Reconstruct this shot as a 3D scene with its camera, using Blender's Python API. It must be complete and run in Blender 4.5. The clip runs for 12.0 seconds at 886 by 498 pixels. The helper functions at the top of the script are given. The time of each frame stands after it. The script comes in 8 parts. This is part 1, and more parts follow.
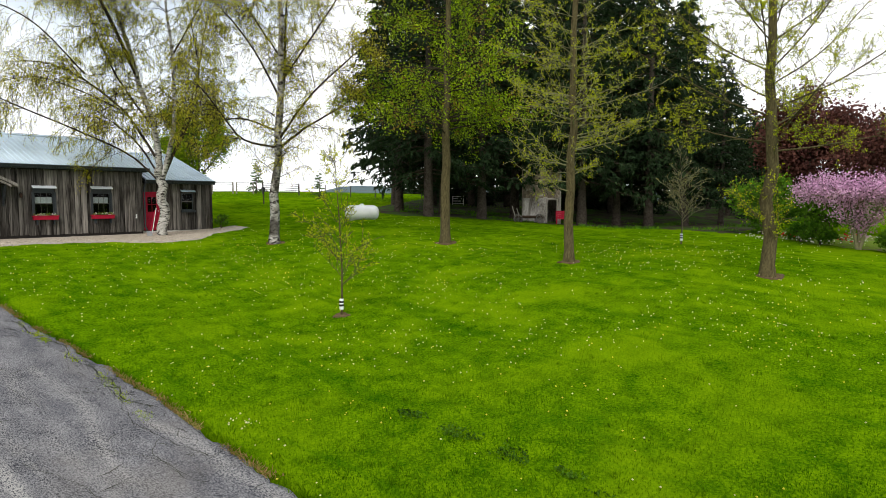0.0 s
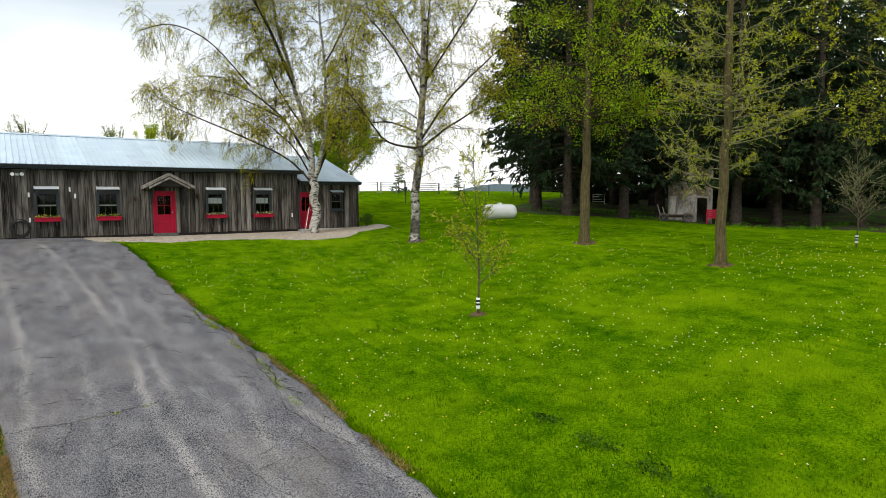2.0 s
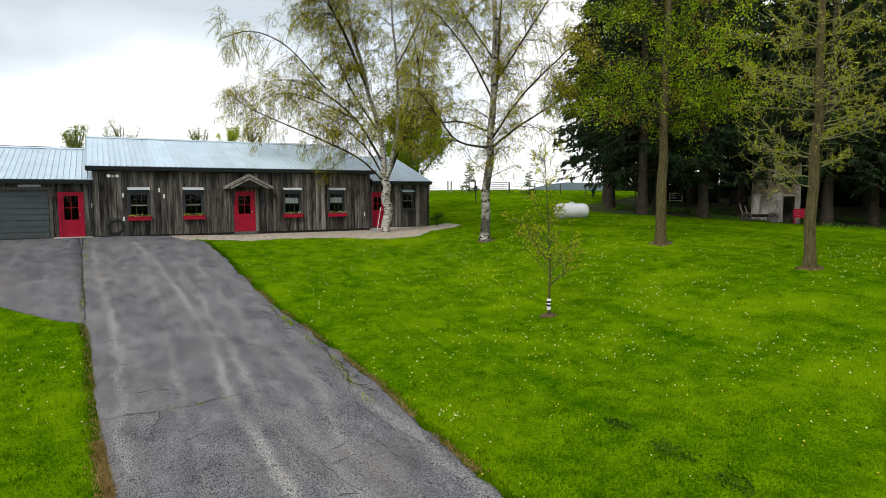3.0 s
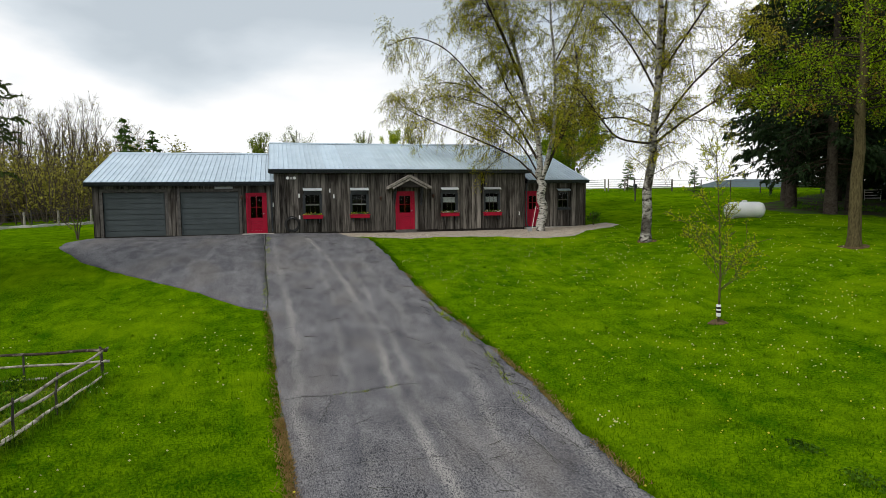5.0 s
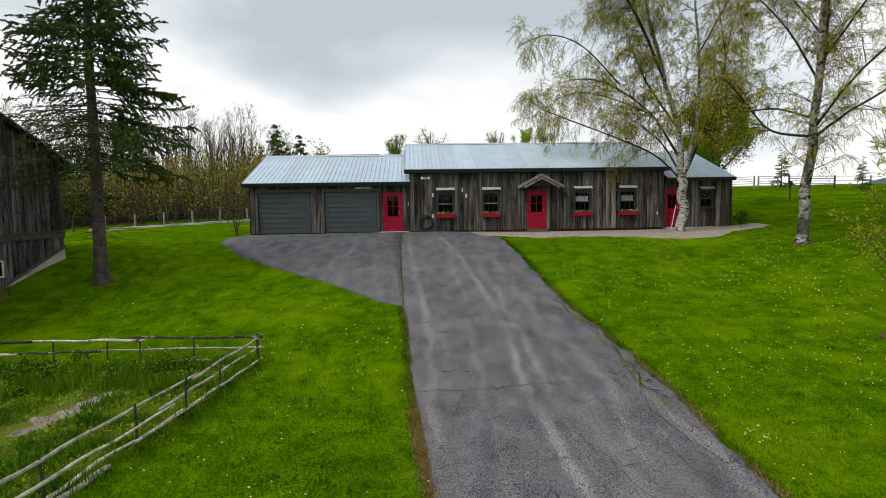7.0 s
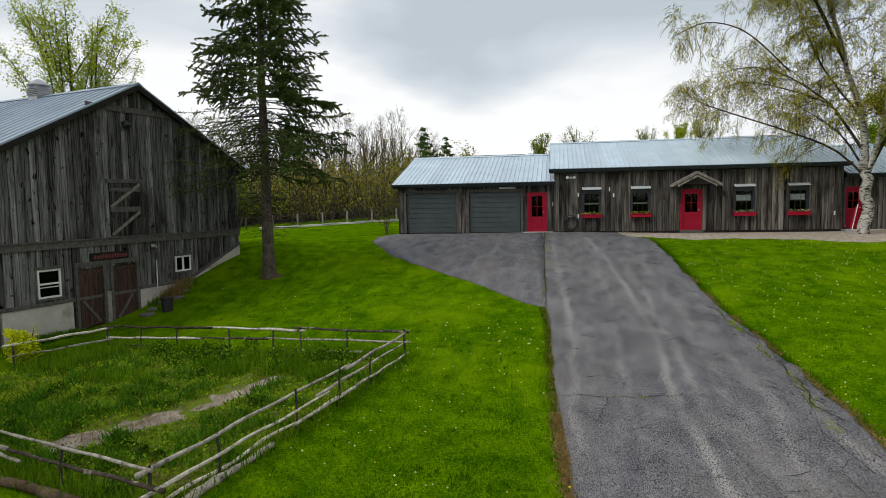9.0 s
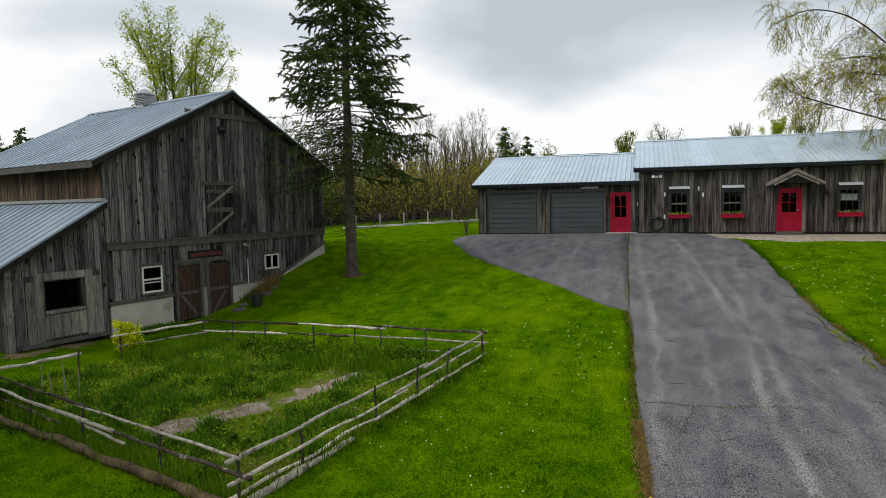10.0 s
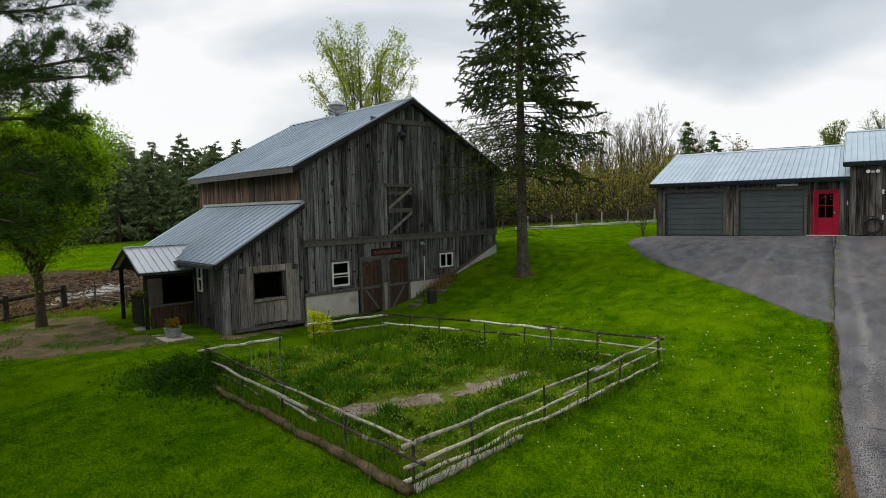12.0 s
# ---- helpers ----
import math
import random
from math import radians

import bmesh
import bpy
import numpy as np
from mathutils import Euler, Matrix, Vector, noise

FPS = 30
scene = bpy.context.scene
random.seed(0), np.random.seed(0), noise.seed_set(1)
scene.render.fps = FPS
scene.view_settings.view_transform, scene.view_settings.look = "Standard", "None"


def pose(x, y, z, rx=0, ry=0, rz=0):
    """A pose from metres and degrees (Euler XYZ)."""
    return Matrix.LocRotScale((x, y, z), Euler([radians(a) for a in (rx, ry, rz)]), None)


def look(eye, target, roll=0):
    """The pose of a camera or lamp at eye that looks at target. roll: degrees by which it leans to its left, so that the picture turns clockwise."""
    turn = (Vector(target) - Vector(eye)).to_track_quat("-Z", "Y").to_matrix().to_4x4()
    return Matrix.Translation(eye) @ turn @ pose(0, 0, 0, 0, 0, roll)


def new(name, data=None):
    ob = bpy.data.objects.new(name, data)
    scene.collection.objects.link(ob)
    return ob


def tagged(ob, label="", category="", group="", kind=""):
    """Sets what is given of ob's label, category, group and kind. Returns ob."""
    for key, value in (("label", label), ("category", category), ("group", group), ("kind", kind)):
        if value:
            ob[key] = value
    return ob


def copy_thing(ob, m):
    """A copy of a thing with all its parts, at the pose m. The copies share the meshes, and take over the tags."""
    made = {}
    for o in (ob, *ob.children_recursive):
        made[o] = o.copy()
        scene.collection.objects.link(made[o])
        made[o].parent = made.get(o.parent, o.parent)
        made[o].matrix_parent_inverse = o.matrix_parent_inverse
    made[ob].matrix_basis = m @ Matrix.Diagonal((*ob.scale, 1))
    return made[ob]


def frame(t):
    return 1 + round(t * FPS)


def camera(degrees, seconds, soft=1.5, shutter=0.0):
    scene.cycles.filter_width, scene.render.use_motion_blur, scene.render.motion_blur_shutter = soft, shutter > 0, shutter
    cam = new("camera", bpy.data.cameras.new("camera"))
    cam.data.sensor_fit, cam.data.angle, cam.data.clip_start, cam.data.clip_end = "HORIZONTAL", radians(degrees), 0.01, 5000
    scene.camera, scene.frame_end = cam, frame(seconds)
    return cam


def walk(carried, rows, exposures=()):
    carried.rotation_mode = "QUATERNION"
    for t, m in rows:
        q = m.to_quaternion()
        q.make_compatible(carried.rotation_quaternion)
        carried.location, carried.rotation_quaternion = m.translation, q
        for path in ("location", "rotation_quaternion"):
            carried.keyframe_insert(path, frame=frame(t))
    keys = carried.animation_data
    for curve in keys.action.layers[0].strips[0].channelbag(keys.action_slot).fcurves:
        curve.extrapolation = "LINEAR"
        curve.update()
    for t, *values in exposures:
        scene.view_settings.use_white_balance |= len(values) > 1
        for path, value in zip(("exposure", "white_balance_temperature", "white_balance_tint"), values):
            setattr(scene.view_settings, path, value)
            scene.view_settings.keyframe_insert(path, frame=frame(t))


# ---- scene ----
EYE = 1.65   # the drone's height over the farmhouse floor
cam = camera(71.03, 12.0, soft=0.45)
PATH = [
    (0, 0.051, -0.035, EYE - 0.068, 85.57, -0.01, -47.86),
    (0.5, 0.052, -0.039, EYE - 0.062, 85.53, 0.05, -44.49),
    (1, 0.065, -0.036, EYE - 0.046, 85.51, 0.13, -41.32),
    (1.5, 0.080, -0.023, EYE - 0.037, 85.47, 0.18, -38.32),
    (2, 0.102, -0.001, EYE - 0.020, 85.42, 0.25, -35.20),
    (2.5, 0.118, 0.021, EYE - 0.004, 85.38, 0.36, -31.96),
    (3, 0.101, 0.025, EYE + 0.006, 85.35, 0.37, -28.77),
    (5, -0.010, 0.074, EYE + 0.004, 85.39, 0.63, -14.78),
    (5.5, -0.023, 0.083, EYE + 0.002, 85.41, 0.67, -11.85),
    (6, -0.050, 0.072, EYE + 0.004, 85.42, 0.76, -8.74),
    (6.5, -0.072, 0.043, EYE + 0.006, 85.44, 0.77, -5.59),
    (7, -0.100, 0.012, EYE + 0.004, 85.46, 0.79, -2.86),
    (9, -0.096, -0.007, EYE + 0.025, 85.64, 1.03, 10.34),
    (9.5, -0.071, 0.001, EYE + 0.037, 85.68, 1.09, 13.79),
    (10, -0.051, 0.000, EYE + 0.042, 85.77, 1.14, 17.76),
    (10.5, -0.039, -0.008, EYE + 0.032, 85.88, 1.24, 21.68),
    (11, -0.020, -0.034, EYE + 0.027, 86.00, 1.31, 25.60),
    (11.5, -0.017, -0.056, EYE + 0.025, 86.09, 1.35, 29.59),
    (12, -0.014, -0.078, EYE + 0.023, 86.19, 1.39, 33.49),
]
# the clip's camera stops down as the turn goes on
LIGHT = ((0.0, 0.60), (2.5, 0.48), (5.0, 0.12), (7.0, 0.07), (9.5, 0.05), (12.0, 0.01))
walk(cam, [(t, pose(*p)) for t, *p in PATH], LIGHT)

# ---------------------------------------------------------------- light
SUN_ELEV, SUN_TURN = 44.0, -122.0
world = bpy.data.worlds.new("overcast_sky")
scene.world = world
world.use_nodes = True
wn, wl = world.node_tree.nodes, world.node_tree.links
wn.clear()
w_out = wn.new("ShaderNodeOutputWorld")
w_bg = wn.new("ShaderNodeBackground")
w_sky = wn.new("ShaderNodeTexSky")
w_sky.sky_type, w_sky.sun_disc = "NISHITA", False
w_sky.sun_elevation, w_sky.sun_rotation = radians(SUN_ELEV), radians(SUN_TURN)
w_dim = wn.new("ShaderNodeMix")
w_dim.data_type, w_dim.blend_type = "RGBA", "MULTIPLY"
w_dim.inputs["Factor"].default_value = 1.0
w_dim.inputs["B"].default_value = (0.1, 0.1, 0.1, 1)
w_co = wn.new("ShaderNodeTexCoord")
w_map = wn.new("ShaderNodeMapping")
w_map.inputs["Scale"].default_value = (1.0, 1.0, 2.6)
w_map.inputs["Rotation"].default_value = (0, 0, radians(-12))
w_map.inputs["Location"].default_value = (5.3, 1.7, 0.25)
w_noise = wn.new("ShaderNodeTexNoise")
w_noise.inputs["Scale"].default_value = 1.9
w_noise.inputs["Detail"].default_value = 6.0
w_noise.inputs["Roughness"].default_value = 0.46
w_noise.inputs["Distortion"].default_value = 0.35
# the cloud deck thins to white towards the horizon and out to both sides
w_sep = wn.new("ShaderNodeSeparateXYZ")
w_low = wn.new("ShaderNodeMapRange")
w_low.inputs["From Min"].default_value, w_low.inputs["From Max"].default_value = 0.03, 0.32
w_low.inputs["To Min"].default_value, w_low.inputs["To Max"].default_value = 0.085, -0.03
w_abs = wn.new("ShaderNodeMath")
w_abs.operation = "ABSOLUTE"
w_out_side = wn.new("ShaderNodeMapRange")
w_out_side.inputs["From Min"].default_value, w_out_side.inputs["From Max"].default_value = 0.35, 0.95
w_out_side.inputs["To Min"].default_value, w_out_side.inputs["To Max"].default_value = 0.0, 0.16
w_add1 = wn.new("ShaderNodeMath")
w_add2 = wn.new("ShaderNodeMath")
w_ramp = wn.new("ShaderNodeValToRGB")
w_ramp.color_ramp.elements[0].position, w_ramp.color_ramp.elements[0].color = 0.36, (0.53, 0.59, 0.64, 1)
w_ramp.color_ramp.elements[1].position, w_ramp.color_ramp.elements[1].color = 0.60, (1.0, 1.0, 1.0, 1)
mid = w_ramp.color_ramp.elements.new(0.48)
mid.color = (0.69, 0.745, 0.79, 1)
w_mix = wn.new("ShaderNodeMix")
w_mix.data_type = "RGBA"
w_mix.inputs["Factor"].default_value = 0.93
wl.new(w_sky.outputs["Color"], w_dim.inputs["A"])
wl.new(w_dim.outputs["Result"], w_mix.inputs["A"])
wl.new(w_co.outputs["Generated"], w_map.inputs["Vector"])
wl.new(w_map.outputs["Vector"], w_noise.inputs["Vector"])
wl.new(w_co.outputs["Generated"], w_sep.inputs["Vector"])
wl.new(w_sep.outputs["Z"], w_low.inputs["Value"])
wl.new(w_sep.outputs["X"], w_abs.inputs[0])
wl.new(w_abs.outputs[0], w_out_side.inputs["Value"])
wl.new(w_noise.outputs["Fac"], w_add1.inputs[0])
wl.new(w_low.outputs["Result"], w_add1.inputs[1])
wl.new(w_add1.outputs[0], w_add2.inputs[0])
wl.new(w_out_side.outputs["Result"], w_add2.inputs[1])
wl.new(w_add2.outputs[0], w_ramp.inputs["Fac"])
wl.new(w_ramp.outputs["Color"], w_mix.inputs["B"])
wl.new(w_mix.outputs["Result"], w_bg.inputs["Color"])
w_bg.inputs["Strength"].default_value = 1.0
wl.new(w_bg.outputs["Background"], w_out.inputs["Surface"])

sun_data = bpy.data.lights.new("sun", "SUN")
sun_data.energy, sun_data.angle, sun_data.color = 1.9, radians(35), (1.0, 0.96, 0.9)
sun = new("sun", sun_data)
# high sun behind thin cloud, over the paddock side
sun.matrix_world = look((-21, -13, 24), (0, 0, 0))

# ---------------------------------------------------------------- materials
def material(name, low, high, scale=4.0, rough=0.8, bump=0.0, stretch=(1, 1, 1), fine=40.0, fine_mix=0.35,
             metal=0.0, per_piece=0.0, per_island=0.0, stain=None, stain_scale=0.6, stain_at=0.58, stain_stretch=None, stain_mix=0.85, stain_bend=0.6, spec=0.4, through_light=0.0,
             lo=0.32, hi=0.68, thick=0.01, blotch=None, worn=None):
    """Two-scale procedural surface in world metres: broad mottling between low and high, fine grain, optional stain."""
    m = bpy.data.materials.new(name)
    m.use_nodes = True
    n, l = m.node_tree.nodes, m.node_tree.links
    b = n["Principled BSDF"]
    geo = n.new("ShaderNodeNewGeometry")
    mp = n.new("ShaderNodeMapping")
    mp.inputs["Scale"].default_value = stretch
    l.new(geo.outputs["Position"], mp.inputs["Vector"])
    vec = mp.outputs["Vector"]
    if per_piece:
        info = n.new("ShaderNodeObjectInfo")
        off = n.new("ShaderNodeVectorMath")
        off.operation = "MULTIPLY_ADD"
        off.inputs[1].default_value = (17.0, 31.0, 23.0)
        l.new(info.outputs["Random"], off.inputs[0])
        l.new(vec, off.inputs[2])
        vec = off.outputs["Vector"]

    def noise_node(s, detail, dist=0.0, squash=None):
        t = n.new("ShaderNodeTexNoise")
        t.inputs["Scale"].default_value, t.inputs["Detail"].default_value = s, detail
        t.inputs["Distortion"].default_value = dist
        if squash is None:
            l.new(vec, t.inputs["Vector"])
        else:
            sq = n.new("ShaderNodeMapping")
            sq.inputs["Scale"].default_value = squash
            l.new(geo.outputs["Position"], sq.inputs["Vector"])
            l.new(sq.outputs["Vector"], t.inputs["Vector"])
        return t.outputs["Fac"]

    def ramp(fac, a, c, p0, p1):
        r = n.new("ShaderNodeMapRange")
        r.inputs["From Min"].default_value, r.inputs["From Max"].default_value = p0, p1
        r.inputs["To Min"].default_value, r.inputs["To Max"].default_value = a, c
        l.new(fac, r.inputs["Value"])
        return r.outputs["Result"]

    def mix(fac, a, c, kind="MIX"):
        x = n.new("ShaderNodeMix")
        x.data_type, x.blend_type = "RGBA", kind
        for sock, v in (("Factor", fac), ("A", a), ("B", c)):
            if hasattr(v, "links"):
                l.new(v, x.inputs[sock])
            elif sock == "Factor":
                x.inputs[sock].default_value = v
            else:
                x.inputs[sock].default_value = (*v, 1)
        return x.outputs["Result"]

    big = noise_node(scale, 4.0, 0.3)
    small = noise_node(fine, 3.0)
    add = n.new("ShaderNodeMath")
    add.operation = "MULTIPLY_ADD"
    add.inputs[1].default_value = fine_mix
    l.new(small, add.inputs[0])
    sc = n.new("ShaderNodeMath")
    sc.operation = "MULTIPLY"
    sc.inputs[1].default_value = 1.0 - fine_mix
    l.new(big, sc.inputs[0])
    l.new(sc.outputs[0], add.inputs[2])
    fac = add.outputs[0]
    col = mix(ramp(fac, 0, 1, lo, hi), low, high)
    if stain is not None:
        col = mix(ramp(noise_node(stain_scale, 5.0, stain_bend, stain_stretch), 0.0, stain_mix, stain_at, stain_at + 0.14), col, stain)
    if blotch is not None:
        b_col, b_scale, b_at, b_mix, b_stretch = blotch
        col = mix(ramp(noise_node(b_scale, 5.0, 0.4, b_stretch), 0.0, b_mix, b_at, b_at + 0.10), col, b_col)
    if worn is not None:
        att = n.new("ShaderNodeAttribute")
        att.attribute_name = "wear"
        br = n.new("ShaderNodeMath")
        br.operation, br.use_clamp = "MULTIPLY", True
        l.new(att.outputs["Fac"], br.inputs[0])
        l.new(ramp(small, 0.0, 1.6, 0.40, 0.60), br.inputs[1])
        col = mix(br.outputs[0], col, worn)
    if per_piece or per_island:
        if per_piece:
            rnd = n.new("ShaderNodeObjectInfo").outputs["Random"]
            amount = per_piece
        else:
            rnd, amount = geo.outputs["Random Per Island"], per_island
        hsv = n.new("ShaderNodeHueSaturation")
        l.new(ramp(rnd, 1 - amount, 1 + amount, 0, 1), hsv.inputs["Value"])
        l.new(col, hsv.inputs["Color"])
        col = hsv.outputs["Color"]
    l.new(col, b.inputs["Base Color"])
    b.inputs["Roughness"].default_value, b.inputs["Metallic"].default_value = rough, metal
    b.inputs["Specular IOR Level"].default_value = spec
    if bump:
        bn = n.new("ShaderNodeBump")
        bn.inputs["Strength"].default_value, bn.inputs["Distance"].default_value = bump, thick
        l.new(fac, bn.inputs["Height"])
        l.new(bn.outputs["Normal"], b.inputs["Normal"])
    if through_light:
        tr = n.new("ShaderNodeBsdfTranslucent")
        l.new(col, tr.inputs["Color"])
        ms = n.new("ShaderNodeMixShader")
        ms.inputs["Fac"].default_value = through_light
        l.new(b.outputs["BSDF"], ms.inputs[1])
        l.new(tr.outputs["BSDF"], ms.inputs[2])
        l.new(ms.outputs["Shader"], n["Material Output"].inputs["Surface"])
    return m


LAWN = material("lawn_grass", (0.016, 0.062, 0.0006), (0.111, 0.200, 0.0015), scale=1.9, fine=20.0, fine_mix=0.55, rough=0.95, bump=0.5, thick=0.03,
                stain=(0.138, 0.226, 0.002), stain_scale=0.28, stain_at=0.50, stain_mix=0.5, spec=0.0, lo=0.36, hi=0.64,
                blotch=((0.016, 0.075, 0.0008), 1.7, 0.545, 0.38, (1.2, 0.16, 1)))
BLADE = material("grass_blades", (0.030, 0.100, 0.0008), (0.100, 0.204, 0.0015), scale=0.5, fine=1.5, rough=0.9, per_island=0.35, through_light=0.4, spec=0.0, stain=(0.142, 0.236, 0.002), stain_scale=0.28, stain_at=0.50, stain_mix=0.5,
                 blotch=((0.018, 0.082, 0.0008), 1.7, 0.545, 0.38, (1.2, 0.16, 1)))
TALLGRASS = material("tall_grass", (0.055, 0.15, 0.003), (0.18, 0.30, 0.008), scale=0.9, rough=0.8, per_island=0.35, through_light=0.4, spec=0.05)
GARDENGRASS = material("garden_grass", (0.14, 0.24, 0.005), (0.36, 0.43, 0.018), scale=1.3, rough=0.8, per_island=0.35, through_light=0.4, spec=0.05)
GARDENWEED = material("plot_weeds", (0.09, 0.20, 0.005), (0.27, 0.38, 0.014), scale=1.4, rough=0.8, per_island=0.5, through_light=0.3, spec=0.08)
WEED = material("garden_weeds", (0.035, 0.12, 0.004), (0.11, 0.24, 0.012), scale=1.2, rough=0.8, per_island=0.5, through_light=0.3, spec=0.08)
SOIL = material("garden_soil", (0.06, 0.045, 0.026), (0.17, 0.14, 0.09), scale=3.5, fine=30, rough=0.95, bump=0.8, thick=0.04,
                stain=(0.115, 0.19, 0.006), stain_scale=2.2, stain_at=0.34, spec=0.05)
ASPHALT = material("old_asphalt", (0.022, 0.023, 0.029), (0.232, 0.226, 0.233), scale=1.8, fine=42.0, fine_mix=0.73, rough=0.92, bump=0.9, stretch=(1.3, 0.55, 1), thick=0.02,
                   stain=(0.165, 0.148, 0.132), stain_scale=0.55, stain_at=0.50, stain_stretch=(1.0, 0.5, 1), stain_mix=0.36, stain_bend=0.5, spec=0.1, lo=0.36, hi=0.65,
                   blotch=((0.050, 0.053, 0.068), 1.1, 0.54, 0.26, (1.6, 0.3, 1)), worn=(0.30, 0.288, 0.272))
CRACK = material("asphalt_crack", (0.02, 0.02, 0.02), (0.05, 0.055, 0.03), scale=6, rough=1.0, spec=0.1)
GRAVEL = material("pea_gravel", (0.13, 0.105, 0.08), (0.54, 0.47, 0.38), scale=5, fine=18, fine_mix=0.65, rough=0.95, bump=0.8, thick=0.02, spec=0.15)
PAVER = material("grey_paving", (0.25, 0.24, 0.22), (0.40, 0.38, 0.35), scale=3, rough=0.9, bump=0.3, per_piece=0.12)
CONCRETE = material("old_concrete", (0.36, 0.335, 0.295), (0.58, 0.55, 0.49), scale=1.6, fine=28, rough=0.9, bump=0.4, stain=(0.19, 0.16, 0.12), stain_scale=1.1)
BOARD = material("weathered_boards", (0.016, 0.0135, 0.012), (0.262, 0.238, 0.210), scale=1.6, stretch=(3.2, 3.2, 0.18), fine=9.0, fine_mix=0.40, lo=0.38, hi=0.74, rough=0.85, bump=0.5,
                 per_piece=0.42, spec=0.04, stain=(0.022, 0.018, 0.015), stain_scale=1.2, stain_at=0.53, stain_stretch=(1.4, 1.4, 0.3), stain_mix=0.8)
BARNBOARD = material("barn_boards", (0.018, 0.017, 0.017), (0.270, 0.262, 0.258), scale=1.5, stretch=(3, 3, 0.16), fine=9.0, fine_mix=0.5, lo=0.38, hi=0.72, rough=0.88, bump=0.6,
                     per_piece=0.5, spec=0.04, stain=(0.018, 0.015, 0.014), stain_scale=1.1, stain_at=0.54, stain_stretch=(1, 1, 0.35), stain_mix=0.7,
                     blotch=((0.007, 0.006, 0.006), 6.5, 0.61, 1.0, (1, 1, 0.6)))
TANBOARD = material("sheltered_boards", (0.020, 0.013, 0.009), (0.24, 0.16, 0.10), scale=2.0, stretch=(3, 3, 0.22), fine=8.0, fine_mix=0.5, lo=0.38, hi=0.76, rough=0.85, bump=0.6, per_piece=0.4, spec=0.2, stain=(0.03, 0.024, 0.02), stain_scale=1.5, stain_at=0.52)
BEAM = material("grey_timber", (0.05, 0.046, 0.042), (0.14, 0.13, 0.12), scale=3, stretch=(3, 3, 3), rough=0.85, bump=0.4, spec=0.2)
# dark timber; shade of eaves, recesses and interiors is put into its near-black colour
SHADEWOOD = material("dark_and_shaded_timber", (0.010, 0.009, 0.008), (0.032, 0.028, 0.025), scale=3, rough=0.9, bump=0.3, spec=0.15)
BROWNWOOD = material("brown_barn_door", (0.018, 0.010, 0.007), (0.095, 0.056, 0.040), scale=3, stretch=(6, 6, 0.5), rough=0.85, bump=0.4, spec=0.2, per_piece=0.2)
ROOF = material("galvanised_roof", (0.43, 0.53, 0.61), (0.57, 0.67, 0.75), scale=0.9, stretch=(1, 1, 1), fine=14, rough=0.42, metal=0.25, bump=0.05, per_piece=0.09)
NEWROOF = material("bright_steel_sheet", (0.60, 0.64, 0.68), (0.76, 0.79, 0.82), scale=0.9, fine=14, rough=0.3, metal=0.35, bump=0.04, per_piece=0.05)
BARNROOF = material("barn_roof_sheet", (0.205, 0.26, 0.32), (0.31, 0.38, 0.45), scale=0.7, fine=14, rough=0.45, metal=0.25, bump=0.05, per_piece=0.05)
DARKTRIM = material("dark_trim", (0.012, 0.016, 0.02), (0.03, 0.036, 0.042), scale=5, rough=0.5)
RED = material("red_paint", (0.27, 0.003, 0.020), (0.38, 0.006, 0.032), scale=2, rough=0.55, bump=0.05, spec=0.2)
SIGNRED = material("faded_red_sign", (0.10, 0.02, 0.018), (0.18, 0.035, 0.03), scale=5, rough=0.8)
WHITE = material("white_paint", (0.62, 0.62, 0.60), (0.80, 0.80, 0.78), scale=3, rough=0.5, bump=0.05)
GARAGE = material("slate_garage_door", (0.048, 0.060, 0.064), (0.070, 0.085, 0.090), scale=1.5, rough=0.45, bump=0.05)
METAL = material("grey_metal", (0.30, 0.31, 0.32), (0.45, 0.46, 0.47), scale=6, rough=0.45, metal=0.6)
TANKWHITE = material("white_tank_enamel", (0.66, 0.67, 0.66), (0.80, 0.80, 0.79), scale=1.5, rough=0.35, stain=(0.5, 0.5, 0.47), stain_scale=2)
RUBBER = material("black_rubber", (0.012, 0.012, 0.012), (0.03, 0.03, 0.03), scale=8, rough=0.6)
LOG = material("peeled_log_rail", (0.22, 0.19, 0.145), (0.66, 0.61, 0.52), scale=7, fine=26, rough=0.88, bump=0.6, per_piece=0.3, spec=0.1, stain=(0.030, 0.023, 0.016), stain_scale=5, stain_at=0.565, stain_mix=0.95)
BARKPOLE = material("half_barked_pole", (0.020, 0.015, 0.011), (0.085, 0.068, 0.050), scale=7, fine=26, rough=0.9, bump=0.6, per_piece=0.3, spec=0.1, stain=(0.34, 0.30, 0.24), stain_scale=5, stain_at=0.56, stain_mix=0.9)
POSTWOOD = material("old_fence_post", (0.022, 0.019, 0.016), (0.075, 0.066, 0.055), scale=4, rough=0.9, bump=0.4, per_piece=0.2)
PALERAIL = material("pale_fence_post", (0.16, 0.145, 0.12), (0.30, 0.28, 0.24), scale=4, rough=0.85, bump=0.3)
WIRE = material("fence_wire", (0.09, 0.09, 0.09), (0.16, 0.16, 0.16), scale=8, rough=0.5, metal=0.7)
BARK = material("grey_brown_bark", (0.035, 0.028, 0.020), (0.13, 0.105, 0.075), scale=5, stretch=(2, 2, 0.6), fine=18, fine_mix=0.5, rough=0.95, bump=0.9, thick=0.03, spec=0.1)
GINKGOBARK = material("tan_bark", (0.030, 0.025, 0.011), (0.125, 0.102, 0.048), scale=5, stretch=(3, 3, 0.5), fine=18, fine_mix=0.5, rough=0.95, bump=0.9, thick=0.03, spec=0.1)
